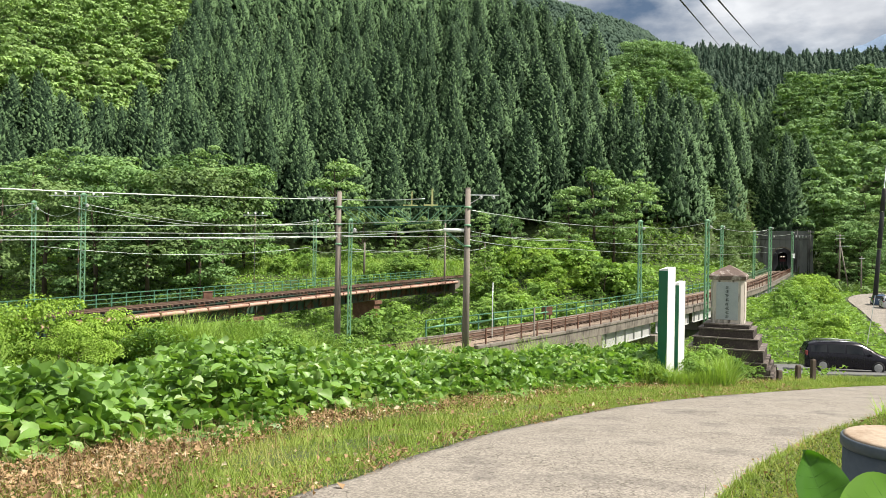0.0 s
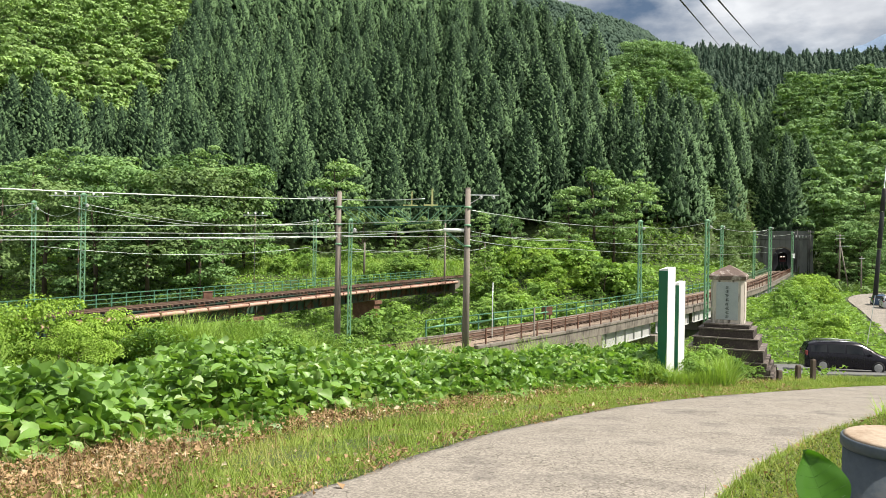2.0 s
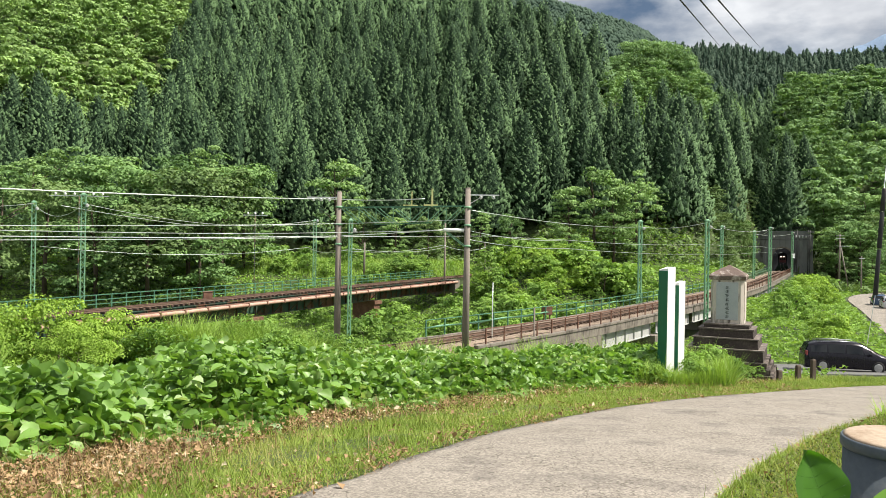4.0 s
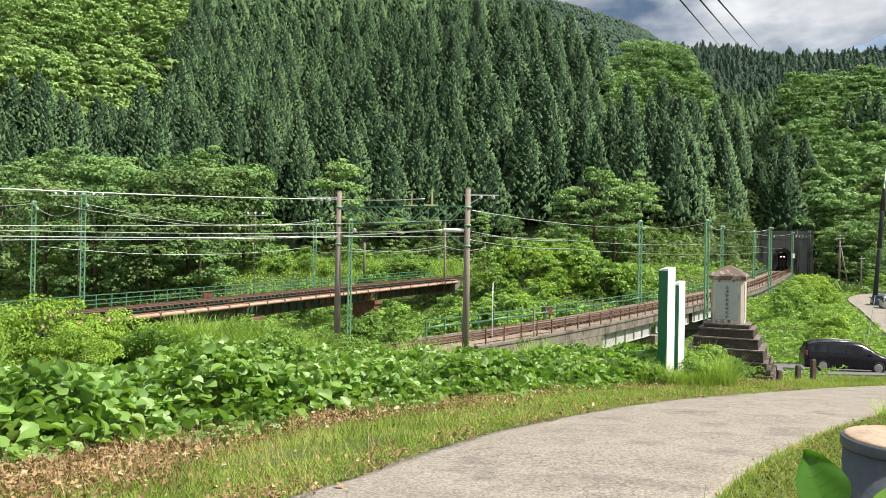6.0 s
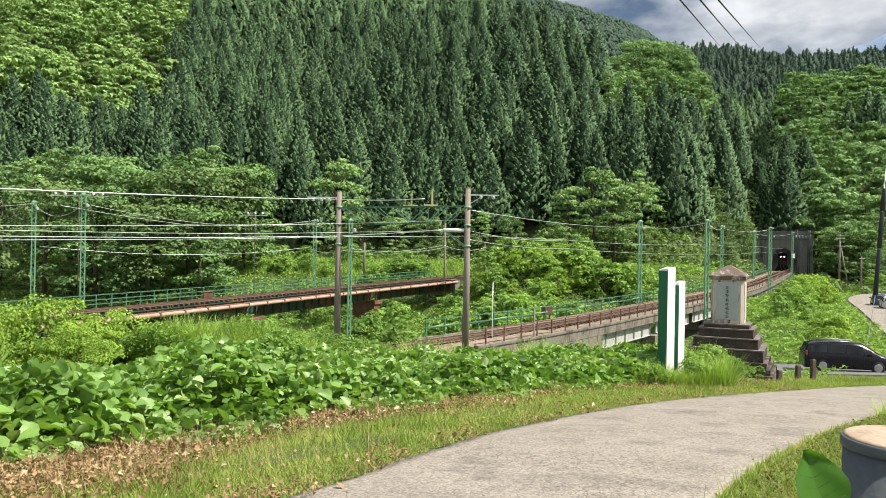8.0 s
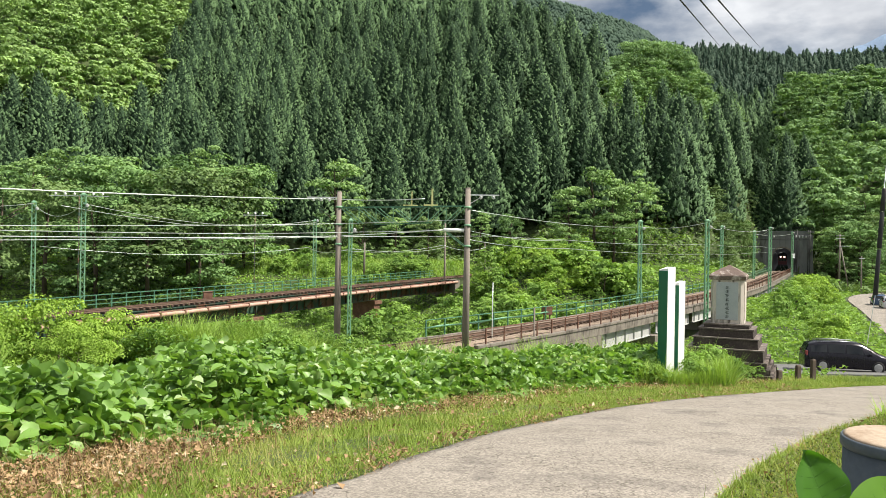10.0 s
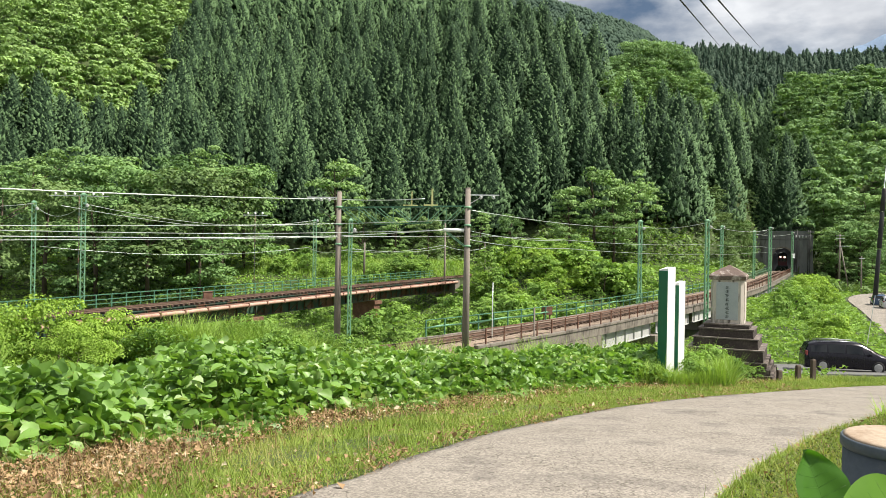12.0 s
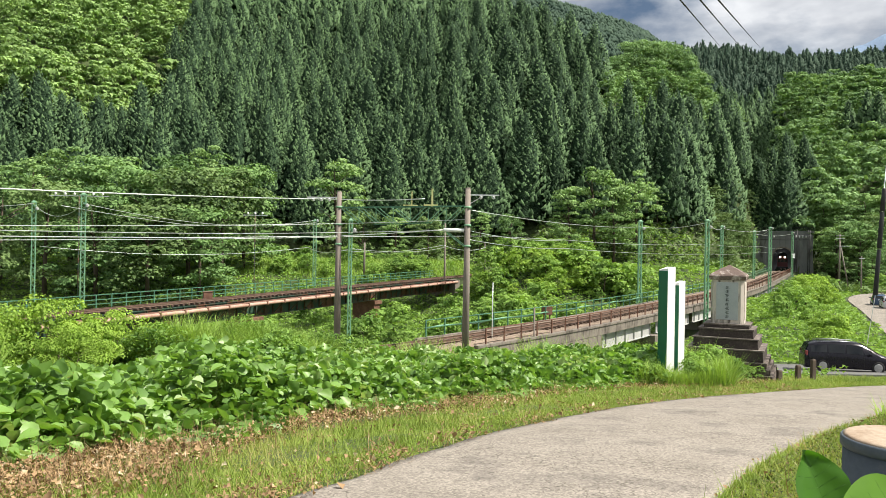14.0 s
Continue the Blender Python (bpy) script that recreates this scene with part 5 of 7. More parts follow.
for x, y, s in [(-3.6, 52, 0.95), (-2.2, 50.6, 0.75), (-4.6, 50.2, 0.7), (-7.0, 55, 0.8), (-10, 58, 0.8)]:
    plant(SHRUB, x, y, s, "rounded green shrub by the track", "shrub", "valley shrubs")
shrubs(120, (16, 62), (43, 120), (0.55, 1.15), 8, lambda x, y: 0.40 < x / y < 0.535 and float(off_line(np.array(x), np.array(y), FAR_ROAD)[0]) > 7.5 and not (abs(x - 20) < 5 and y < 44), "bright green shrub on the slope below the road", LIME + SHRUB[:2])
for x, y, s in [(7.0, 24.2, 0.30), (8.5, 24.6, 0.34), (8.9, 25.6, 0.42), (9.5, 26.4, 0.46), (10.1, 27.3, 0.44), (10.9, 27.7, 0.34), (11.8, 27.9, 0.24)]:
    plant(SHRUB, x, y, s, "low green weeds round the marker pillars and monument", "weeds", "weeds by the monument")
for x, y, s in [(46.8, 95, 1.15), (49, 99.5, 1.3), (51.5, 104, 1.35), (55, 109, 1.3), (49, 95, 0.95), (52.3, 101, 0.95), (58.5, 115, 1.3)]:
    plant(LIME, x, y, s, "tall feathery lime green shrub beside the bridge", "shrub", "valley shrubs")
for x, y, s in [(6, 106, 1.2), (10, 109, 1.35), (14, 107, 1.4), (18, 110, 1.4), (9, 102, 1.1), (13, 101, 1.15), (20, 105, 1.2), (16, 103, 1.15), (22, 112, 1.3)]:
    plant(LIME, x, y, s, "broad lime green bush by the bridge's end", "bush", "lime green bushes")
# meadow beyond the far line
r = np.random.default_rng(55)
n = 26000
x, y = r.uniform(-44, 26, n), r.uniform(116, 138, n)
d, _ = off_line(x, y, TRACK_FAR)
x, y = x[d > 2.6], y[d > 2.6]
n = len(x)
blades("meadow_grass", x, y, land(x, y) - 0.05, r.uniform(0.6, 1.5, n), r.uniform(0.06, 0.14, n), M["reed"], "bright green meadow grass beyond the far line", "grass", 56, 0.5, True)


# ---- things by the lane ----
M["mon_white"] = material("streaked_white_plaster", [(0.40, 0.36, 0.31), (0.58, 0.53, 0.46)], 0.85, scale=1.5, fine=25, bump=0.25, stretch=(2.5, 2.5, 0.35),
                          stain=(0.075, 0.060, 0.050), stain_at=(0.48, 0.62), stain_scale=1.6)
# Blue-grey for the panels away from the sun: their shade is in the colour.
M["mon_panel"] = material("shade_grey_panel_stone", [(0.30, 0.33, 0.34), (0.40, 0.43, 0.43)], 0.7, scale=2, fine=40, bump=0.1)
M["mon_dark"] = material("mossy_dark_stone", [(0.026, 0.021, 0.019), (0.050, 0.039, 0.034), (0.10, 0.080, 0.068)], 0.9, scale=1.6, fine=18, bump=0.6, dist=0.02,
                         stain=(0.30, 0.26, 0.23), stain_at=(0.66, 0.74), stain_scale=2.2)
M["mon_roof"] = material("rust_brown_stained_cement", [(0.085, 0.060, 0.050), (0.19, 0.140, 0.118)], 0.9, scale=2.2, fine=30, bump=0.4, stain=(0.42, 0.37, 0.33), stain_at=(0.56, 0.66), stain_scale=2.4)
M["mon_edge"] = material("worn_pale_stone_edge", [(0.060, 0.048, 0.042), (0.13, 0.108, 0.095), (0.30, 0.26, 0.235)], 0.9, scale=3.0, fine=14, bump=0.5)
M["rubble"] = material("rubble_stone", [(0.034, 0.027, 0.024), (0.075, 0.060, 0.052), (0.15, 0.125, 0.11)], 0.95, scale=1.5, fine=14, bump=0.7, dist=0.03, vary=0.5)
M["sign_green"] = material("deep_green_enamel", [(0.012, 0.105, 0.055), (0.020, 0.135, 0.072)], 0.35, scale=1, fine=20, bump=0.03)
M["sign_white"] = material("white_enamel", [(0.72, 0.73, 0.72), (0.82, 0.83, 0.82)], 0.35, scale=1, fine=20, bump=0.03)
M["ink"] = material("dark_engraving", [(0.05, 0.06, 0.055), (0.08, 0.09, 0.085)], 0.8, bump=0)
M["wood_post"] = material("weathered_post_wood", [(0.06, 0.045, 0.035), (0.15, 0.115, 0.09)], 0.9, scale=3, fine=30, bump=0.5, stretch=(1, 1, 0.15))
M["car_paint"] = material("blackish_violet_car_paint", [(0.006, 0.0055, 0.010), (0.010, 0.009, 0.015)], 0.22, scale=1, fine=10, bump=0, spec=0.35)
M["car_silver"] = material("silver_car_paint", [(0.45, 0.47, 0.50), (0.52, 0.54, 0.56)], 0.3, 0.4, bump=0)
M["car_blue"] = material("dark_blue_car_paint", [(0.03, 0.06, 0.11), (0.05, 0.08, 0.14)], 0.25, bump=0)
M["glass"] = material("dark_tinted_glass", [(0.010, 0.012, 0.014), (0.016, 0.018, 0.020)], 0.06, bump=0, spec=0.4)
M["tyre"] = material("tyre_rubber", [(0.015, 0.015, 0.015), (0.03, 0.03, 0.03)], 0.85, fine=60, bump=0.2)
M["alloy"] = material("alloy_rim", [(0.40, 0.41, 0.42), (0.55, 0.56, 0.57)], 0.3, 0.8, bump=0)
M["tail"] = material("red_lamp_lens", [(0.16, 0.03, 0.035), (0.24, 0.06, 0.065)], 0.15, bump=0)
M["lens"] = material("clear_lamp_lens", [(0.60, 0.62, 0.65), (0.70, 0.72, 0.75)], 0.1, bump=0, spec=0.8)
M["drum"] = material("dark_blue_grey_paint", [(0.050, 0.066, 0.082), (0.085, 0.104, 0.124)], 0.55, scale=5, fine=40, bump=0.15, stain=(0.14, 0.14, 0.13), stain_at=(0.58, 0.75), stain_scale=6)
M["drum_top"] = material("dusty_tan_cement", [(0.28, 0.215, 0.155), (0.44, 0.36, 0.275)], 0.9, scale=6, fine=60, bump=0.3, stain=(0.20, 0.13, 0.08), stain_at=(0.50, 0.7), stain_scale=9)
M["sleeve"] = material("black_plastic_sleeve", [(0.012, 0.012, 0.013), (0.025, 0.025, 0.026)], 0.5, bump=0)
M["train_red"] = material("maroon_train_paint", [(0.07, 0.012, 0.011), (0.10, 0.018, 0.016)], 0.4, bump=0.05)
glow = bpy.data.materials.new("headlight_glow")
glow.use_nodes = True
glow.node_tree.nodes["Principled BSDF"].inputs["Emission Color"].default_value = (1.0, 0.62, 0.50, 1)
glow.node_tree.nodes["Principled BSDF"].inputs["Emission Strength"].default_value = 2.2
M["glow"] = glow


def monument():
    """A square stone memorial on a stepped base, with a hipped cap."""
    t = thing("stone_monument", (11.66, 30.0, -3.45), "weathered white stone monument with stained cap and dark stepped base", "monument", rz=-26.6)
    # rubble courses at the foot
    r = random.Random(4)
    widths = [(0.00, 0.24, 3.74), (0.24, 0.47, 3.52), (0.47, 0.70, 3.30), (0.70, 0.92, 3.08)]
    bm = bmesh.new()
    box_bm(bm, (3.25, 3.25, 0.90), (0, 0, 0.45), taper=0.80)
    part("foundation", bm, M["mon_dark"], t)
    for z0, z1, w in widths:
        for side in range(4):
            R = Matrix.Rotation(side * math.pi / 2, 4, "Z")
            xx = -w / 2
            while xx < w / 2 - 0.05:
                l = min(r.uniform(0.28, 0.52), w / 2 - xx)
                me = box_mesh("stone", (l - 0.025, 0.34, z1 - z0 - 0.02), M["rubble"], 0.025)
                ob = new("stone", me)
                ob.parent = t
                ob.matrix_basis = R @ pose(xx + l / 2, -w / 2 + 0.16 + r.uniform(-0.02, 0.02), (z0 + z1) / 2, r.uniform(-2, 2), 0, r.uniform(-2, 2))
                xx += l
    for z0, z1, w in ((0.92, 1.36, 2.82), (1.36, 1.76, 2.42), (1.76, 2.10, 2.05), (2.10, 2.27, 1.70)):
        bm = bmesh.new()
        box_bm(bm, (w, w, z1 - z0), (0, 0, (z0 + z1) / 2), taper=0.975)
        part("step", bm, M["mon_dark"], t, "dark mossy stone step with pale worn edge", 0.02)
        bm = bmesh.new()
        box_bm(bm, (w + 0.03, w + 0.03, 0.05), (0, 0, z1 - 0.02))
        part("step_nosing", bm, M["mon_edge"], t)
    w = 1.24
    bm = bmesh.new()
    c = 0.11
    ring = [(-w / 2 + c, -w / 2), (w / 2 - c, -w / 2), (w / 2, -w / 2 + c), (w / 2, w / 2 - c), (w / 2 - c, w / 2), (-w / 2 + c, w / 2), (-w / 2, w / 2 - c), (-w / 2, -w / 2 + c)]
    lo, hi = [bm.verts.new((x, y, 2.27)) for x, y in ring], [bm.verts.new((x * 0.985, y * 0.985, 4.02)) for x, y in ring]
    for i in range(8):
        bm.faces.new((lo[i], lo[(i + 1) % 8], hi[(i + 1) % 8], hi[i]))
    bm.faces.new(hi)
    bm.faces.new(lo[::-1])
    part("shaft", bm, M["mon_white"], t, "white plaster shaft with brown streaks")
    for side in range(4):
        R = Matrix.Rotation(side * math.pi / 2, 4, "Z")
        bm = bmesh.new()
        box_bm(bm, (0.82, 0.05, 1.50), (0, -w / 2 + 0.005, 3.17), None)
        bmesh.ops.transform(bm, matrix=R, verts=bm.verts)
        p = part("panel", bm, M["mon_panel"] if side in (0, 3) else M["mon_white"], t, "inscription panel, greyed in colour as the shaded front" if side == 0 else "", 0.012)
        if side == 0:
            for i in range(8):
                bm = bmesh.new()
                z = 3.76 - i * 0.165
                for k in range(4):
                    box_bm(bm, (r.uniform(0.07, 0.14), 0.01, 0.016), (r.uniform(-0.02, 0.02), -w / 2 - 0.022, z - k * 0.032))
                box_bm(bm, (0.016, 0.012, 0.12), (r.uniform(-0.04, 0.04), -w / 2 - 0.0225, z - 0.05))
                part("engraved_mark", bm, M["ink"], p)
    bm = bmesh.new()
    box_bm(bm, (1.34, 1.34, 0.16), (0, 0, 4.09), taper=1.05)
    part("cornice", bm, M["mon_roof"], t, "", 0.015)
    bm = bmesh.new()
    rows = [[bm.verts.new((x * s, y * s, z)) for x, y in ((-1, -1), (1, -1), (1, 1), (-1, 1))] for z, s in ((4.171, 0.70), (4.23, 0.66), (4.46, 0.30), (4.52, 0.16), (4.61, 0.03))]
    for q, s in zip(rows, rows[1:]):
        for i in range(4):
            bm.faces.new((q[i], q[(i + 1) % 4], s[(i + 1) % 4], s[i]))
    bm.faces.new(rows[0][::-1])
    bm.faces.new(rows[-1])
    part("hipped_cap", bm, M["mon_roof"], t, "rust stained hipped cap")


monument()


def sign_post(x, y, z, h, w, d, rz, cut):
    """A square green and white marker pillar with a sloping white top."""
    t = thing("marker_pillar", (x, y, z), "green and white painted square marker pillar in the weeds", "sign pillar", "marker pillars", rz)
    bm = bmesh.new()
    lo = [bm.verts.new(p) for p in ((-w / 2, -d / 2, 0), (w / 2, -d / 2, 0), (w / 2, d / 2, 0), (-w / 2, d / 2, 0))]
    hi = [bm.verts.new(p) for p in ((-w / 2, -d / 2, h - cut), (w / 2, -d / 2, h - cut * 0.4), (w / 2, d / 2, h), (-w / 2, d / 2, h))]
    for i in range(4):
        bm.faces.new((lo[i], lo[(i + 1) % 4], hi[(i + 1) % 4], hi[i]))
    bm.faces.new(hi)
    bm.faces.new(lo[::-1])
    part("pillar", bm, M["sign_white"], t, "", 0.006)
    bm = bmesh.new()
    box_bm(bm, (w * 0.985, 0.014, h - cut - 0.06), (0, -d / 2 - 0.006, (h - cut) / 2))
    part("green_face", bm, M["sign_green"], t, "deep green front panel")
    bm = bmesh.new()
    box_bm(bm, (0.014, d * 0.25, h - cut - 0.3), (-w / 2 - 0.006, 0, (h - cut) / 2))
    part("green_face", bm, M["sign_green"], t)


sign_post(7.62, 25.0, float(land(7.62, 25)) - 0.05, 4.05, 0.40, 0.36, -60, 0.10)
sign_post(8.15, 25.4, float(land(8.15, 25.4)) - 0.05, 3.62, 0.30, 0.30, -60, 0.12)


def fence_post(x, y, h, label="dark weathered wooden post by the parking place"):
    t = thing("wooden_post", (x, y, float(land(x, y)) - 0.1), label, "post", "wooden posts", 8)
    bm = bmesh.new()
    box_bm(bm, (0.17, 0.17, h + 0.1), (0, 0, (h + 0.1) / 2), taper=0.94)
    part("post", bm, M["wood_post"], t, "", 0.015)
    bm = bmesh.new()
    box_bm(bm, (0.15, 0.15, 0.04), (0, 0, h + 0.115), taper=0.7)
    part("top", bm, M["wood_post"], t)


for x, y, h in ((14.64, 29.0, 0.82), (14.05, 29.0, 0.58), (12.95, 28.2, 0.40)):
    fence_post(x, y, h)

pad = bmesh.new()
for a, b in (((15.5, 33.6), (26, 40.0)),):
    g = [[pad.verts.new((x, y, float(land(x, y)) + 0.07)) for x in np.linspace(a[0], b[0], 10)] for y in np.linspace(a[1], b[1], 8)]
    for r0, r1 in zip(g, g[1:]):
        for i in range(9):
            pad.faces.new((r0[i], r0[i + 1], r1[i + 1], r1[i]))
    ext = bmesh.ops.extrude_face_region(pad, geom=pad.faces[:])
    bmesh.ops.translate(pad, verts=[v for v in ext["geom"] if isinstance(v, bmesh.types.BMVert)], vec=(0, 0, -0.3))
tagged(part("parking_pavement", pad, M["old_asphalt"]), "grey asphalt parking place below the lane", "pavement", kind="structure")


def car(at, rz, paint, label, scale=1.0):
    """A long-roofed family car, side doors, glass, lamps and wheels."""
    t = thing("car", at, label, "car", "parked cars", rz)
    t.scale = (scale, scale, 0.93)
    st = [(-2.36, 0.78, 0.82, 0.70, 0.62), (-2.30, 0.96, 1.10, 0.80, 0.62), (-2.10, 0.99, 1.47, 0.85, 0.60), (-1.60, 0.98, 1.58, 0.865, 0.62), (-0.8, 0.97, 1.63, 0.87, 0.63), (0.0, 0.95, 1.63, 0.875, 0.64),
          (0.6, 0.94, 1.56, 0.875, 0.63), (1.05, 0.93, 1.34, 0.87, 0.64), (1.55, 0.92, 1.02, 0.86, 0.70), (1.95, 0.84, 0.91, 0.83, 0.62), (2.22, 0.72, 0.79, 0.77, 0.56), (2.36, 0.58, 0.62, 0.68, 0.50)]
    bm = bmesh.new()
    rings = []
    for x, belt, roof, w, wr in st:
        side = [(w * 0.93, 0.20), (w * 0.99, 0.36), (w, 0.62 if belt > 0.7 else belt - 0.1), (w * 0.975, belt), (wr + 0.03, max(belt + 0.01, roof - 0.07)), (wr * 0.75, roof)]
        ring = [(y, z) for y, z in side] + [(-y, z) for y, z in side[::-1]]
        rings.append([bm.verts.new((x, y, z)) for y, z in ring])
    n = len(rings[0])
    for a, b in zip(rings, rings[1:]):
        for i in range(n):
            f = bm.faces.new((a[i], b[i], b[(i + 1) % n], a[(i + 1) % n]))
            f.smooth = True
    bm.faces.new(rings[0])
    bm.faces.new(rings[-1][::-1])
    part("body", bm, paint, t)
    # glass, set a little proud
    X = [s[0] for s in st]

    def edge(x, s, k):
        belt, roof, w, wr = (np.interp(x, X, [q[j] for q in st]) for j in (1, 2, 3, 4))
        lo, hi = np.array([w * 0.975, belt]), np.array([wr + 0.03, max(belt + 0.01, roof - 0.07)])
        y, z = lo + (hi - lo) * k
        return (x, s * (y + 0.008), z + 0.004)

    for s in (-1, 1):
        for x0, x1 in ((-2.05, -1.20), (-1.14, -0.28), (-0.20, 0.66), (0.72, 1.22)):
            bm = bmesh.new()
            xs = np.linspace(x0, x1, 5)
            a = [bm.verts.new(edge(x, s, 0.12)) for x in xs]
            b = [bm.verts.new(edge(x, s, 0.88)) for x in xs]
            for i in range(4):
                bm.faces.new((a[i], a[i + 1], b[i + 1], b[i]))
            part("side_window", bm, M["glass"], t)
        for x in (-1.17, -0.24, 0.70):
            bm = bmesh.new()
            beam_bm(bm, (x, s * 0.872, 0.30), (x, s * 0.858, 0.93), 0.012)
            part("door_gap", bm, M["tyre"], t)
        for x in (-1.02, -0.05):
            bm = bmesh.new()
            box_bm(bm, (0.2, 0.04, 0.035), (x, s * 0.875, 0.83))
            part("door_handle", bm, paint, t, "", 0.008)
        bm = bmesh.new()
        box_bm(bm, (0.14, 0.2, 0.13), (0.98, s * 0.98, 1.02))
        part("mirror", bm, paint, t, "", 0.03)
        bm = bmesh.new()
        box_bm(bm, (0.10, 0.20, 0.26), (-2.27, s * 0.72, 0.97), Matrix.Rotation(s * -0.3, 4, "Z"))
        part("tail_lamp", bm, M["tail"], t, "red tail lamp", 0.02)
        bm = bmesh.new()
        box_bm(bm, (0.40, 0.12, 0.15), (2.06, s * 0.735, 0.74), Matrix.Rotation(s * -0.28, 4, "Z"))
        part("headlight", bm, M["lens"], t, "clear headlight", 0.03)
        bm = bmesh.new()
        tube_bm(bm, [(-1.7, s * 0.56, 1.60), (-0.8, s * 0.58, 1.655), (0.4, s * 0.58, 1.64)], 0.018, 6)
        part("roof_rail", bm, M["alloy"], t)
        for x in (-1.42, 1.42):
            bm = bmesh.new()
            tube_bm(bm, [(x, s * 0.66, 0.33), (x, s * 0.67, 0.33), (x, s * 0.86, 0.33), (x, s * 0.875, 0.33)], [0.28, 0.33, 0.33, 0.29], 20)
            wheel = part("wheel", bm, M["tyre"], t, "black tyre")
            bm = bmesh.new()
            tube_bm(bm, [(x, s * 0.876, 0.33), (x, s * 0.884, 0.33)], [0.22, 0.20], 16)
            for k in range(5):
                a = k * 1.2566
                beam_bm(bm, (x, s * 0.89, 0.33), (x + 0.2 * math.cos(a), s * 0.885, 0.33 + 0.2 * math.sin(a)), 0.05, 0.02)
            part("rim", bm, M["alloy"], wheel, "alloy rim")
    bm = bmesh.new()
    v = [bm.verts.new(p) for p in ((1.55, -0.66, 1.035), (1.55, 0.66, 1.035), (0.68, 0.56, 1.545), (0.68, -0.56, 1.545))]
    bm.faces.new(v)
    part("windscreen", bm, M["glass"], t)
    bm = bmesh.new()
    v = [bm.verts.new(p) for p in ((-2.315, 0.60, 1.08), (-2.315, -0.60, 1.08), (-2.12, -0.52, 1.45), (-2.12, 0.52, 1.45))]
    bm.faces.new(v)
    part("rear_window", bm, M["glass"], t)
    bm = bmesh.new()
    box_bm(bm, (0.04, 0.34, 0.17), (2.36, 0, 0.48))
    part("plate", bm, M["sign_white"], t)
    return t


car((20.55, 37.4, float(land(20.55, 37.4)) + 0.08), -14, M["car_paint"], "very dark violet-black estate car parked below the lane", 0.88)
for x, y, mt, lb, rz in ((56.6, 93.5, M["car_silver"], "silver car parked beside the road", 64), (59.5, 100.5, M["car_blue"], "dark blue car parked beside the road", 64), (54.0, 86.5, M["car_paint"], "dark car parked beside the road", 64)):
    car((x, y, float(land(x, y)) + 0.12), rz, mt, lb)


def barrier_post():
    """A stout painted steel post filled with cement, its top dusty."""
    x, y = 1.267, 2.0
    g = float(land(x, y))
    t = thing("barrier_post", (x, y, g - 0.1), "stout dark blue-grey round post with a dusty tan top", "post")
    h = 1.104 - g + 0.1
    bm = bmesh.new()
    tube_bm(bm, [(0, 0, 0), (0, 0, h - 0.026)], 0.154, 40)
    part("shaft", bm, M["drum"], t)
    bm = bmesh.new()
    tube_bm(bm, [(0, 0, h - 0.030), (0, 0, h - 0.026), (0, 0, h - 0.005), (0, 0, h)], [0.156, 0.160, 0.160, 0.157], 40)
    part("rim", bm, M["drum"], t)
    bm = bmesh.new()
    tube_bm(bm, [(0, 0, h - 0.01), (0, 0, h + 0.003), (0, 0, h + 0.006)], [0.152, 0.152, 0.145], 40)
    part("cement_top", bm, M["drum_top"], t, "dusty tan cement top")


barrier_post()

M["weeds"] = leaf_material("verge_weed_leaves", (0.035, 0.050, 0.018), (0.185, 0.225, 0.070), 0.6, 0.2, 1.6, tip=(0.34, 0.26, 0.14))
M["big_leaf"] = leaf_material("near_leaf_green", (0.032, 0.100, 0.010), (0.062, 0.170, 0.018), 0.42, 0.38, 9.0, spec=0.35)
M["pale_leaf"] = leaf_material("near_pale_leaf_green", (0.085, 0.210, 0.020), (0.150, 0.310, 0.040), 0.42, 0.38, 9.0, spec=0.35)


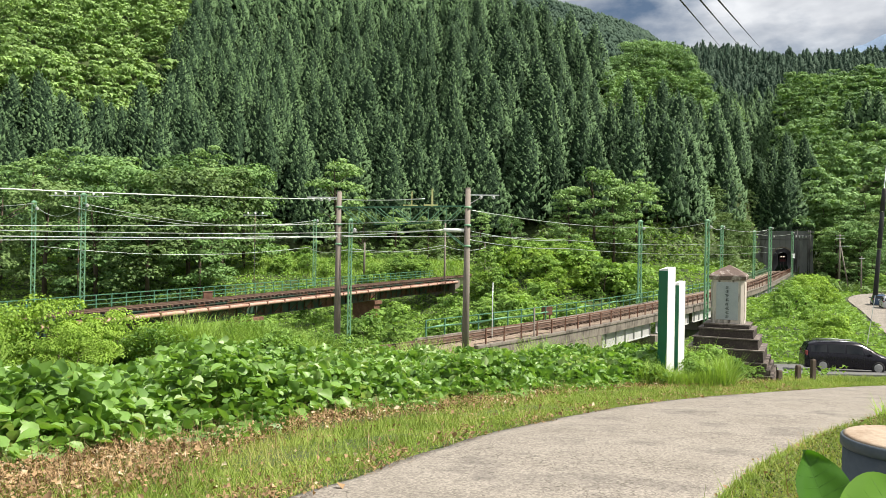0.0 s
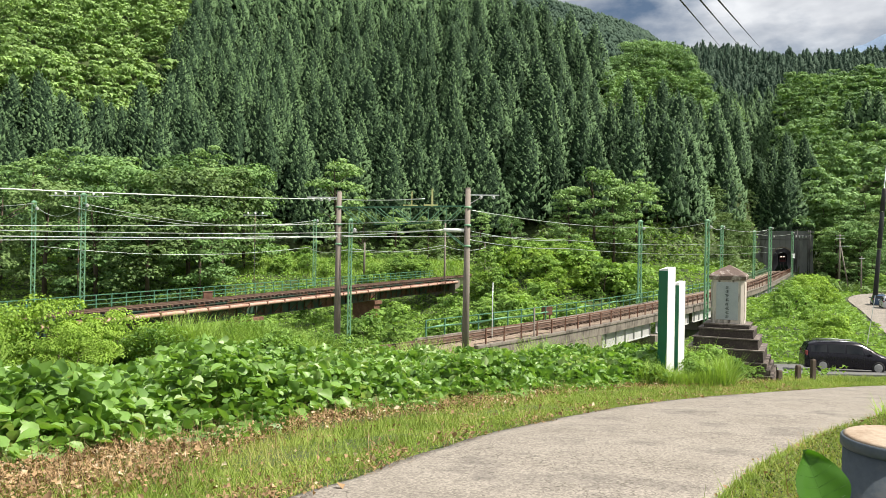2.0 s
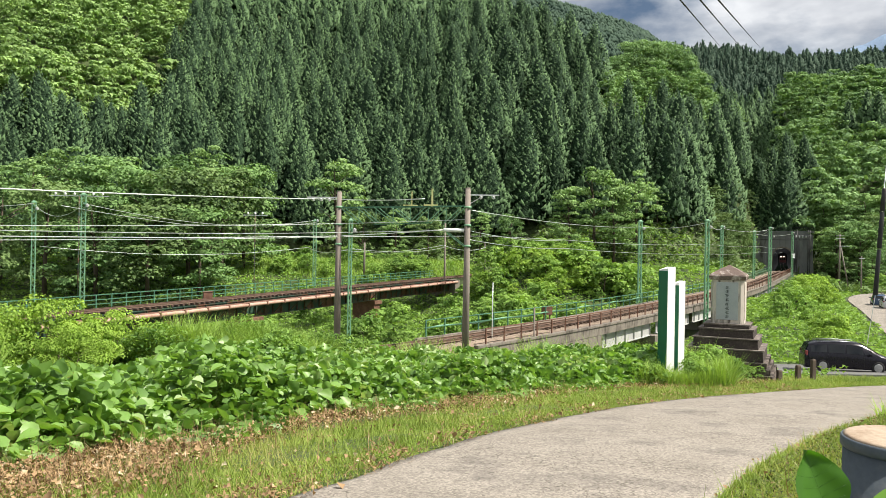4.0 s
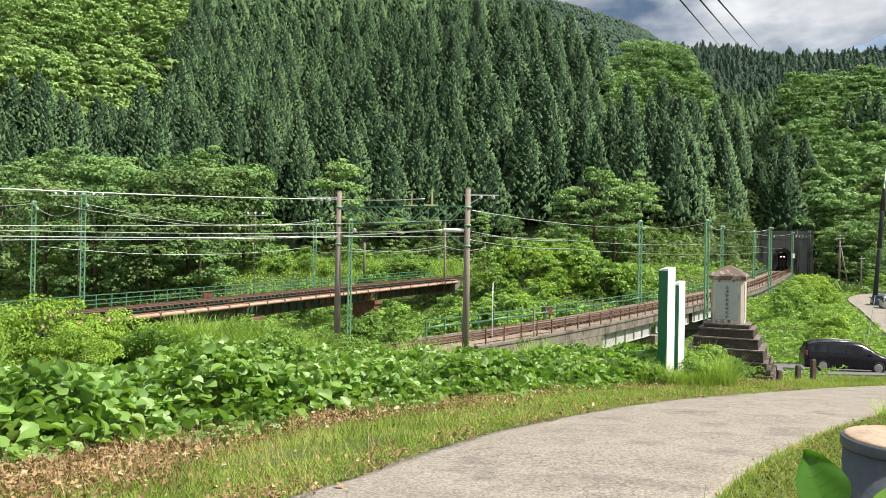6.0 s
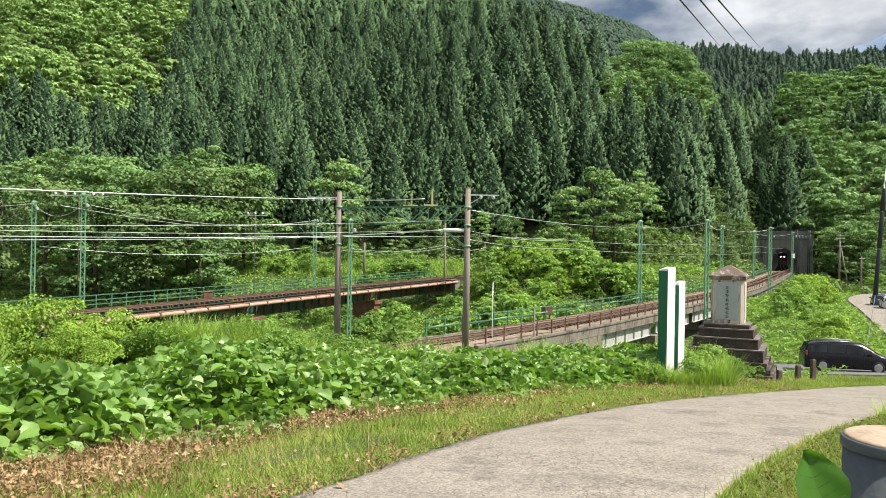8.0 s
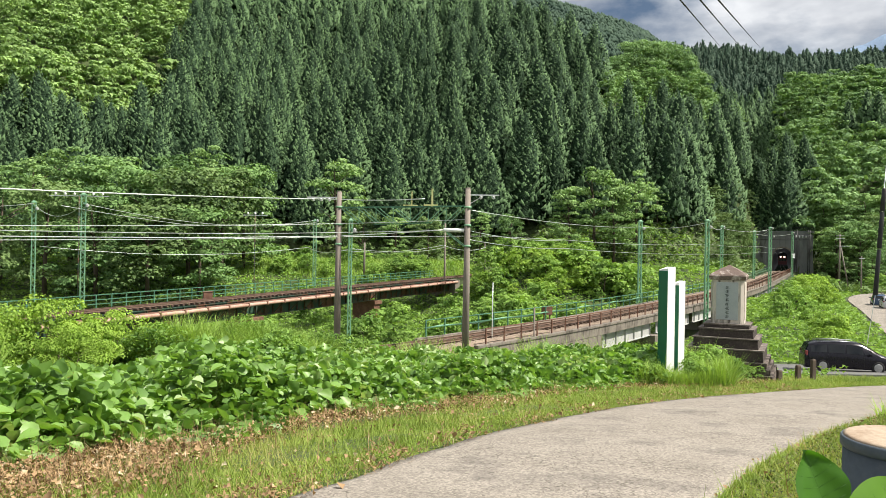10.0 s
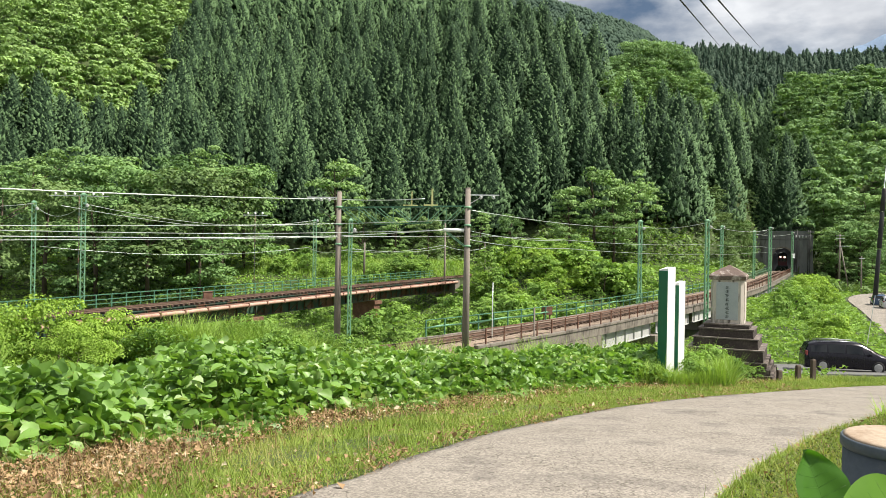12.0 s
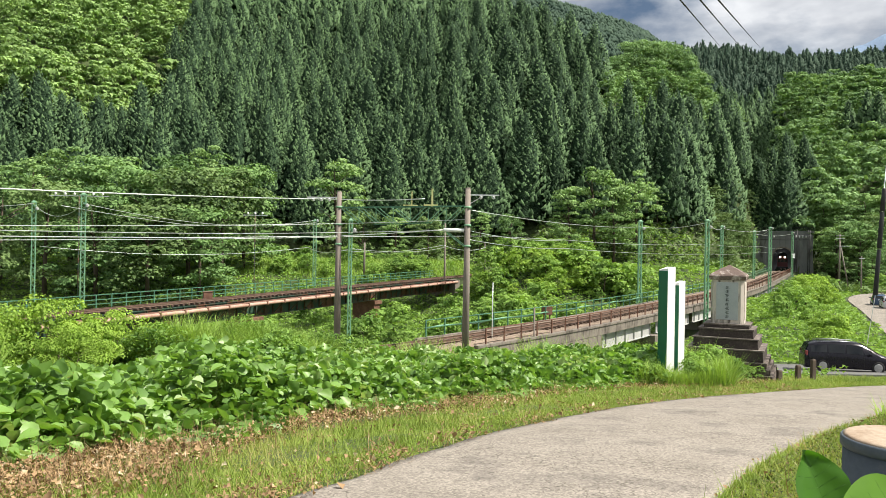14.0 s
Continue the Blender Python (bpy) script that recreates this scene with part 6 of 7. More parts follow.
def near_leaf(at, size, rx, spin, rz, mat, label, stem_to):
    """One broad heart-shaped leaf with a folded midrib and waves, on its stalk."""
    t = thing("vine_leaf", at, label, "leaf", "leaves by the post")
    nu, nv = 13, 17
    bm = bmesh.new()
    g = []
    for j in range(nv):
        v = j / (nv - 1)
        half = 0.56 * math.sin(math.pi * min(1, 0.07 + v * 0.93)) ** 0.72 * (1 - 0.30 * v)
        g.append([])
        for i in range(nu):
            u = 2 * i / (nu - 1) - 1
            y = v - 0.5 - 0.10 * abs(u) * (1 - v) + 0.02 * abs(u)
            z = 0.13 * abs(u) ** 1.2 - 0.16 * (v - 0.35) ** 2 + 0.022 * math.sin(9 * v + 5 * abs(u)) * abs(u)
            g[-1].append(bm.verts.new((u * half * size, y * size, z * size)))
    for a, b in zip(g, g[1:]):
        for i in range(nu - 1):
            f = bm.faces.new((a[i], a[i + 1], b[i + 1], b[i]))
            f.smooth = True
    bmesh.ops.transform(bm, matrix=pose(0, 0, 0, rx, 0, rz) @ pose(0, 0, 0, 0, 0, spin), verts=bm.verts)
    part("blade", bm, mat, t)
    bm = bmesh.new()
    R = pose(0, 0, 0, rx, 0, rz) @ pose(0, 0, 0, 0, 0, spin)
    p = R @ Vector((0, -0.49 * size, -0.03 * size))
    e = Vector(stem_to) - Vector(at)
    tube_bm(bm, [p, p * 0.6 + e * 0.3 + Vector((0.01, 0, -0.01)), e], [0.0022, 0.0026, 0.003], 6)
    part("stalk", bm, M["pale_leaf"], t)
    bm = bmesh.new()
    tube_bm(bm, [R @ Vector((0, (v - 0.5) * size, (-0.16 * (v - 0.35) ** 2 - 0.006) * size)) for v in np.linspace(0.02, 0.95, 8)], 0.0013, 5)
    for v0 in (0.08, 0.22, 0.38, 0.55, 0.72):
        for sd in (-1, 1):
            q = []
            for k in np.linspace(0, 0.85, 5):
                v = v0 + 0.16 * k
                half = 0.56 * math.sin(math.pi * min(1, 0.07 + v * 0.93)) ** 0.72 * (1 - 0.30 * v)
                z = 0.13 * k ** 1.2 - 0.16 * (v - 0.35) ** 2 + 0.022 * math.sin(9 * v + 5 * k) * k - 0.004
                q.append(R @ Vector((sd * k * half * size, (v - 0.5 - 0.10 * k * (1 - v) + 0.02 * k) * size, z * size)))
            tube_bm(bm, q, 0.0008, 4)
    part("veins", bm, mat, t)
    return t


LEAF_A = near_leaf((0.818, 1.6, 1.112), 0.130, 74, 14, 8, M["big_leaf"], "broad dark green vine leaf in front of the post", (0.86, 1.5, 0.02))
LEAF_B = near_leaf((0.768, 1.3, 1.138), 0.150, 48, 106, -6, M["pale_leaf"], "broad light green vine leaf waving in the wind", (0.95, 1.35, 0.02))
# a dry straw sprig and weeds at the road's edge by the post
r = np.random.default_rng(71)
n = 70000
x, y = r.uniform(1.3, 9.5, n), r.uniform(3.2, 15, n)
q = left_of_lane(x, y)
k = (q < -0.1 - lane_width(y + 2))
x, y = x[k], y[k]
n = len(x)
V, T = spread(LEAF_V, LEAF_T, np.stack([x, y, land(x, y) + 0.01 + 0.20 * r.random(n) ** 1.5 * np.clip(0.7 + 0.9 * lumps(x, y, 1.1, 2.5), 0.2, 1.3) * np.clip((-q[k] - lane_width(y + 2)) / 0.5, 0.12, 1)], 1), turns(r.uniform(0, 6.28, n), r.uniform(0.012, 0.040, n), rx=r.normal(0.6, 0.6, n)))
tagged(new("verge_weeds", tri_mesh("verge_weeds", V, T, M["weeds"])), "low leafy weeds at the lane's edge", "weeds", kind="stuff")
k = r.integers(0, n, 2200)
blades("straw_tuft", x[k], y[k], land(x[k], y[k]), r.uniform(0.08, 0.40, 2200), r.uniform(0.004, 0.008, 2200), M["straw"], "dry straw coloured grass in the weeds", "dead grass", 72, 0.7)


# ---- overhead line ----
def wire(name, pts, sag, radius, mat, label, n=14):
    """A wire hung from point to point; sag in metres at mid-span."""
    bm = bmesh.new()
    out = []
    for a, b in zip(pts, pts[1:]):
        a, b = Vector(a), Vector(b)
        for i in range(n):
            t = i / n
            out.append(a.lerp(b, t) - Vector((0, 0, 4 * sag * t * (1 - t))))
    out.append(Vector(pts[-1]))
    tube_bm(bm, out, radius, 6)
    ob = part(name, bm, mat)
    return tagged(ob, label, "wire", "overhead wires")


def insulator(at, rz=0, hang=True, mat=None, s=1.0):
    t = thing("insulator", at, "small white porcelain insulator on the overhead line", "insulator", "insulators", rz)
    bm = bmesh.new()
    prof = [(0, 0.02), (0.02, 0.05), (0.04, 0.12), (0.06, 0.05), (0.10, 0.12), (0.12, 0.05), (0.16, 0.11), (0.18, 0.04), (0.22, 0.02)]
    tube_bm(bm, [(0, 0, (-z if hang else z) * s) for z, _ in prof], [q * s for _, q in prof], 10)
    part("sheds", bm, M["porcelain"], t)
    bm = bmesh.new()
    tube_bm(bm, [(0, 0, 0.06 if hang else -0.06), (0, 0, 0)], 0.02, 6)
    part("pin", bm, M["galvanised"], t)


def mast(x, y, z, top, radius, label, name="concrete_pole", mat="pole_concrete"):
    t = thing(name, (x, y, z), label, "pole", "line poles")
    bm = bmesh.new()
    h = top - z
    tube_bm(bm, [(0, 0, 0), (0, 0, h * 0.5), (0, 0, h)], [radius * 1.15, radius, radius * 0.82], 14)
    part("shaft", bm, M[mat], t)
    bm = bmesh.new()
    tube_bm(bm, [(0, 0, h), (0, 0, h + 0.05)], [radius * 0.84, radius * 0.5], 14)
    part("cap", bm, M[mat], t)
    return t


def gantry():
    """Two concrete masts with a green truss between them over the near line."""
    A, B = Vector((-6.38, 45, 0)), Vector((1.40, 43, 0))
    for p, top in ((A, 4.97), (B, 5.15)):
        t = mast(p.x, p.y, float(land(p.x, p.y)) - 0.3, top, 0.19, "tall brown-grey round concrete mast of the railway gantry")
        g = float(land(p.x, p.y)) - 0.3
        for z in (4.05, 3.0, 1.8):
            bm = bmesh.new()
            tube_bm(bm, [(0, 0, z - g - 0.06), (0, 0, z - g + 0.06)], 0.215, 14)
            part("band", bm, M["pole_green"], t, "green clamp band")
    t = thing("gantry_beam", (0, 0, 0), "pale green steel lattice beam between two masts over the track", "gantry")
    a, b = A + Vector((0.2, 0, 4.02)), B + Vector((-0.2, 0, 4.12))
    for dz in (0.0, -1.0):
        bm = bmesh.new()
        beam_bm(bm, a + Vector((0.0 if dz == 0 else 1.9, 0, dz)), b + Vector((0.0 if dz == 0 else -1.9, 0, dz)), 0.09 if dz == 0 else 0.05)
        part("chord", bm, M["rail_green"], t)
    for i in range(7):
        f0, f1 = i / 7, (i + 1) / 7
        up, dn = a.lerp(b, f0 if i < 4 else f1), a.lerp(b, (f1 + 0.02) if i < 4 else f0) + Vector((0, 0, -1.0))
        for o in (-0.13, 0.13):
            bm = bmesh.new()
            beam_bm(bm, up + Vector((o, 0, 0)), dn + Vector((o, 0, 0)), 0.05)
            part("diagonal", bm, M["pole_green"], t)
        if i < 6:
            bm = bmesh.new()
            p = a.lerp(b, f1)
            beam_bm(bm, p, p + Vector((0, 0, -1.0)), 0.05)
            part("strut", bm, M["pole_green"], t)
    for f, h in ((0.745, 1.05), (0.58, 0.9)):
        bm = bmesh.new()
        p = a.lerp(b, f)
        beam_bm(bm, p, p + Vector((0, 0, h)), 0.10 if h > 1 else 0.06)
        beam_bm(bm, p + Vector((-0.5, 0, 0.08)), p + Vector((0.35, 0, 0.08)), 0.08)
        part("riser", bm, M["pole_yellow"], t, "pale yellow upright")
    # bracket with its long white insulating tube, on the right-hand mast
    t = thing("line_bracket", (B.x, B.y, 2.70), "white insulating tube bracket with green brace on the mast", "bracket")
    bm = bmesh.new()
    tube_bm(bm, [(-0.18, 0, 0), (-0.2, 0, 0), (-1.38, 0, 0), (-1.40, 0, 0)], [0.10, 0.115, 0.115, 0.08], 14)
    part("white_tube", bm, M["sign_white"], t, "white insulating tube")
    bm = bmesh.new()
    beam_bm(bm, (-1.25, 0, -0.10), (-0.16, 0, -0.95), 0.07)
    beam_bm(bm, (-1.12, 0.1, -0.10), (-0.16, 0.1, -0.85), 0.05)
    part("brace", bm, M["pole_green"], t)
    bm = bmesh.new()
    tube_bm(bm, [(-1.4, 0, 0), (-2.6, 0.15, -0.05)], 0.03, 8)
    part("clamp_rod", bm, M["galvanised"], t)
    # cross arm with hanging insulators
    t = thing("cross_arm", (B.x, B.y, 4.78), "thin steel cross arm on top of the mast", "cross arm")
    bm = bmesh.new()
    box_bm(bm, (1.75, 0.08, 0.07), (0.95, 0, 0))
    part("arm", bm, M["galvanised"], t)
    bm = bmesh.new()
    beam_bm(bm, (0.15, 0, -0.5), (0.9, 0, -0.03), 0.04)
    part("brace", bm, M["galvanised"], t)
    for x in (0.75, 1.5):
        insulator((B.x + x, B.y, 4.74))
    t = thing("cross_arm", (A.x, A.y, 4.62), "thin steel cross arm on the mast", "cross arm")
    bm = bmesh.new()
    box_bm(bm, (1.9, 0.08, 0.07), (-1.0, 0, 0))
    part("arm", bm, M["galvanised"], t)
    for x in (-0.6, -1.1, -1.6):
        insulator((A.x + x, A.y, 4.58))


M["pole_yellow"] = material("pale_yellow_paint", [(0.45, 0.45, 0.18), (0.60, 0.58, 0.28)], 0.5, scale=2, fine=20, bump=0.1)
gantry()


WIRES = [
    ("feeder_wire", [(-19.45, 30, 3.79), (-6.4, 45, 4.52), (-1.12, 43.5, 4.55)], 0.08, 0.030, "wire", "thick pale feeder wire above the railway"),
    ("messenger_wire", [(-17.7, 28, 2.19), (-13.24, 38, 2.59), (-6.3, 44.5, 3.02), (1.32, 43, 3.34)], 0.02, 0.017, "wire", "pale messenger wire of the overhead line"),
    ("messenger_wire", [(-17.69, 28, 2.02), (-12.08, 41, 2.24), (-4.87, 44, 2.53), (-0.22, 43.3, 2.69)], 0.02, 0.020, "wire", "pale messenger wire of the overhead line"),
    ("contact_wire", [(-17.06, 27, 1.78), (-13.23, 38, 1.95), (-6.36, 45, 2.28), (-0.87, 46, 2.71)], 0.01, 0.026, "wire", "pale contact wire of the overhead line"),
    ("contact_wire", [(-17.05, 27, 1.63), (-11.78, 40, 1.95), (-5.09, 46, 2.29), (3.13, 54, 2.61), (10.58, 64, 2.57)], 0.01, 0.018, "wire", "pale contact wire of the overhead line"),
    ("messenger_wire", [(-37.03, 60, 4.4), (-40.02, 72, 5.37)], 0.05, 0.028, "wire", "pale wire of the farther line"),
    ("messenger_wire", [(-35.29, 68, 5.0), (-28.57, 82, 3.8), (-21.48, 92, 4.26), (-17.11, 98, 5.13)], 0.10, 0.030, "wire", "sagging pale wire of the farther line"),
    ("messenger_wire", [(-39.9, 72, 5.2), (-31.27, 64, 5.0), (-16.88, 98, 4.84)], 1.1, 0.026, "wire", "sagging pale wire of the farther line"),
    ("signal_cable", [(-39.4, 72, 1.19), (-17.77, 97, 1.51)], 0.9, 0.028, "wire", "sagging pale signal cable between poles"),
    ("signal_cable", [(-17.77, 97, 1.51), (-7.8, 62, 1.5), (0.3, 112, 1.9)], 0.5, 0.026, "wire", "sagging pale signal cable between poles"),
    ("signal_cable", [(-8.46, 60, 1.36), (0.04, 62, 1.93), (3.72, 64, 1.81)], 0.35, 0.018, "wire", "sagging pale signal cable between poles"),
    ("feeder_wire", [(1.54, 43, 3.9), (21.68, 81, 4.4), (28.65, 80, 5.0)], 0.35, 0.024, "wire", "pale feeder wire along the bridge"),
    ("feeder_wire", [(28.65, 80, 5.0), (45.37, 120, 5.8), (55.45, 125, 5.9), (63.28, 150, 5.81), (85.18, 180, 6.81)], 0.5, 0.030, "wire", "pale feeder wire along the bridge"),
    ("messenger_wire", [(1.43, 43, 2.71), (9.92, 60, 2.51), (33.05, 92, 2.81), (60.17, 140, 3.19), (89.8, 195, 3.32)], 0.25, 0.020, "wire", "thin messenger wire over the bridge"),
    ("contact_wire", [(1.54, 46, 2.23), (10.26, 62, 1.83), (34.15, 95, 1.54), (60.19, 140, 2.11), (91.2, 198, 2.3)], 0.2, 0.020, "wire", "thin contact wire over the bridge"),
    ("power_cable", [(16.2, 66.0, 29.5), (532.6, 1400.0, 380.5)], 0.0, 0.15, "cable", "dark power cable crossing the sky"),
    ("power_cable", [(18.0, 66.0, 29.5), (572.4, 1400.0, 379.0)], 0.0, 0.15, "cable", "dark power cable crossing the sky"),
    ("power_cable", [(20.0, 66.0, 29.0), (602.2, 1400.0, 387.1)], 0.0, 0.15, "cable", "dark power cable crossing the sky"),
]
for name, pts, sag, rad, mat, label in WIRES:
    wire(name, pts, sag, rad, M[mat], label)
for x, y, z in ((-40.0, 72, 5.0), (-31.25, 64, 5.0), (-17.05, 98, 5.2), (-7.8, 62, 3.2), (21.65, 81, 4.4), (28.65, 80, 4.6), (45.35, 120, 6.1), (55.45, 125, 6.2), (85.2, 180, 7.2)):
    insulator((x + 0.35, y - 0.1, z), s=1.6)

# cross arms of the far line with rows of insulators
for x, y, z, n, gap in ((-44.5, 90, 7.3, 6, 1.15), (-23.5, 92, 5.4, 3, 0.9)):
    t = thing("cross_arm", (x, y, z), "thin steel cross arm with a row of insulators", "cross arm", "cross arms")
    bm = bmesh.new()
    box_bm(bm, (n * gap + 0.4, 0.09, 0.08), (0, 0, 0))
    part("arm", bm, M["galvanised"], t)
    bm = bmesh.new()
    tube_bm(bm, [(0, 0, -0.04), (0, 0, float(land(x, y)) - z - 0.2)], 0.06, 8)
    part("post", bm, M["dark_green"], t)
    for i in range(n):
        insulator((x + (i - (n - 1) / 2) * gap, y, z + 0.10), hang=False, s=1.5)

for x, y, top, rad, lb in ((80.7, 150, 6.0, 0.16, "weathered utility pole by the road"), (79.5, 140, 1.6, 0.13, "short grey utility pole by the road"), (0.3, 112, 5.55, 0.14, "dark pole at the bridge's end"),
                           (6.8, 120, 2.8, 0.12, "thin grey pole in the meadow"), (17.7, 135, 3.6, 0.13, "thin grey pole in the meadow"), (-12.55, 118, 2.4, 0.16, "grey steel pole beyond the bridge"),
                           (3.36, 49, -0.6, 0.035, "thin striped marker pole beside the track"), (6.33, 50.4, -2.3, 0.06, "slim grey pole by the concrete edge")):
    t = mast(x, y, float(land(x, y)) - 0.2, top, rad, lb, "utility_pole", "pole_concrete" if rad > 0.05 else "galvanised")
    if top == 6.0:
        h = top - float(land(x, y)) + 0.2
        for dz, l in ((0.3, 1.6), (0.9, 1.8), (2.4, 2.6)):
            bm = bmesh.new()
            box_bm(bm, (l, 0.1, 0.09), (0.6 if l > 2 else 0, -0.15, h - dz))
            part("cross_arm", bm, M["galvanised"], t)
        bm = bmesh.new()
        tube_bm(bm, [(2.1, 0, 0), (0.15, 0, h - 2.2)], 0.13, 8)
        part("prop", bm, M["pole_concrete"], t)
    if rad == 0.13 and top < 2:
        h = top - float(land(x, y)) + 0.2
        bm = bmesh.new()
        box_bm(bm, (1.1, 0.09, 0.09), (0, -0.12, h - 0.4))
        part("cross_arm", bm, M["galvanised"], t)

# guy wire with black sleeves beyond the parked car
t = thing("guy_wire", (23.66, 41, -4.5), "slanting guy wire with thick black plastic sleeves", "guy wire")
bm = bmesh.new()
tube_bm(bm, [(-0.15, 0, 0), (0, 0, 1.14), (0.42, 0, 3.94), (0.95, 0, 11.9)], 0.018, 6)
part("cable", bm, M["galvanised"], t)
for z0, z1 in ((3.94, 6.50), (6.55, 8.6), (8.64, 9.9)):
    bm = bmesh.new()
    f = lambda z: 0.42 + (z - 3.94) / 7.96 * 0.53
    tube_bm(bm, [(f(z0), 0, z0), (f(z0 + 0.03), 0, z0 + 0.03), (f(z1 - 0.03), 0, z1 - 0.03), (f(z1), 0, z1)], [0.11, 0.13, 0.105, 0.09], 12)
    part("sleeve", bm, M["sleeve"], t, "black plastic sleeve")

# signal cabinets and boards by the lines
for x, y, w, h, name, mat, lb in ((-22.1, 69.5, 0.8, 0.75, "relay_box", "rust", "rusty brown relay box beside the railing"), (8.9, 62.5, 0.8, 0.6, "relay_box", "rust", "rusty brown relay box behind the track")):
    z = -4.15 if x < 0 else -4.35
    t = thing(name, (x, y, z), lb, "box", "relay boxes", 30)
    bm = bmesh.new()
    box_bm(bm, (w, 0.5, h), (0, 0, h / 2 + 0.55))
    part("case", bm, M[mat], t, "", 0.02)
    bm = bmesh.new()
    box_bm(bm, (w + 0.08, 0.58, 0.05), (0, 0, h + 0.58))
    part("lid", bm, M[mat], t)
    g = float(land(x, y))
    for sx in (-0.3, 0.3):
        bm = bmesh.new()
        box_bm(bm, (0.08, 0.08, z + 0.55 - g + 0.3), (sx, 0, (0.55 + g - 0.3 - z) / 2))
        part("leg", bm, M[mat], t)
t = thing("track_sign", (93.3, 196.5, -2.9), "small white board on a post by the tunnel mouth", "sign", rz=24)
bm = bmesh.new()
box_bm(bm, (0.08, 0.08, 4.2), (0, 0, 2.1))
part("post", bm, M["galvanised"], t)
bm = bmesh.new()
box_bm(bm, (1.0, 0.05, 1.25), (0, -0.07, 4.3))
part("board", bm, M["sign_white"], t, "", 0.02)
t = thing("track_sign", (103.0, 203, -1.5), "white square board on posts beside the portal", "sign", rz=24)
for sx in (-0.9, 0.9):
    bm = bmesh.new()
    box_bm(bm, (0.1, 0.1, 3.6), (sx, 0, 1.6))
    part("post", bm, M["galvanised"], t)
for z in (0.6, 1.4, 2.2):
    bm = bmesh.new()
    box_bm(bm, (1.9, 0.06, 0.08), (0, 0, z))
    part("bar", bm, M["galvanised"], t)
bm = bmesh.new()
box_bm(bm, (1.0, 0.05, 0.85), (-0.2, -0.08, 3.8))
part("board", bm, M["sign_white"], t, "", 0.02)


# ---- distance ----
# Distance haze is put into both mountain colours as a blue cast.
M["far_hill"] = material("hazy_far_wood", [(0.010, 0.022, 0.015), (0.018, 0.034, 0.022), (0.030, 0.050, 0.032)], 0.95, scale=0.02, fine=0.11, bump=1.0, dist=9)
M["blue_hill"] = material("haze_blue_mountain", [(0.16, 0.23, 0.34), (0.20, 0.28, 0.40)], 0.95, scale=0.004, fine=0.03, bump=0.5, dist=10)


def mountain(name, pts, y, depth, mat, label, seed):
    """A distant mountain: a ridge with folds running down to the ground."""
    P = np.array(pts, float)
    xs = np.linspace(P[0, 0], P[-1, 0], 130)
    top = np.interp(xs, P[:, 0], P[:, 1])
    rows = []
    for j, t in enumerate(np.linspace(0, 1, 26)):
        f = (1 - abs(2 * t - 1)) ** 0.9
        wob = np.array([noise.noise((x * 0.008, t * 5, seed)) * 0.16 + noise.noise((x * 0.03, t * 18, seed)) * 0.03 for x in xs])
        rows.append(np.stack([xs, np.full_like(xs, y - depth + 2 * depth * t), -20 + (top + 20) * f * (1 + wob * (1 - f ** 4))], 1))
    V = np.concatenate(rows)
    k = len(xs)
    i = (np.arange(25)[:, None] * k + np.arange(k - 1)[None]).ravel()
    T = np.concatenate([np.stack([i, i + 1, i + k + 1], 1), np.stack([i, i + k + 1, i + k], 1)])
    tagged(new(name, tri_mesh(name, V, T, mat, True)), label, "mountain", kind="structure")
    return np.stack(rows)


FAR_SLOPE = mountain("backdrop_mountain", [(-900, 500), (-300, 480), (104, 438), (180, 431), (238, 418), (290, 401), (334, 379), (420, 318), (600, 210), (1000, 80)], 1250, 420, M["far_hill"], "hazy green mountain behind the forest ridge", 3.0)
mountain("backdrop_range", [(1000, 500), (1500, 800), (1822, 1000), (2084, 1092), (2500, 1180), (3600, 900)], 3500, 700, M["blue_hill"], "mountain far off under the clouds, coloured pale blue for haze", 8.0)


r = np.random.default_rng(91)
n = 6000
fi, fj = 62 + r.random(n) * 32, 8.0 + r.random(n) * 5.0
i0, j0 = fi.astype(int), fj.astype(int)
wi, wj = (fi - i0)[:, None], (fj - j0)[:, None]
P = (FAR_SLOPE[j0, i0] * (1 - wi) + FAR_SLOPE[j0, i0 + 1] * wi) * (1 - wj) + (FAR_SLOPE[j0 + 1, i0] * (1 - wi) + FAR_SLOPE[j0 + 1, i0 + 1] * wi) * wj
V, T = spread(TUFT_V, TUFT_T, P, turns(r.uniform(0, 6.28, n), np.stack([r.uniform(8, 13, n), r.uniform(8, 13, n), r.uniform(10, 17, n)], 1)))
tagged(new("mountain_wood", tri_mesh("mountain_wood", V, T, M["cedar_far"], True)), "dark green wood on the mountain behind the ridge", "forest", kind="stuff")


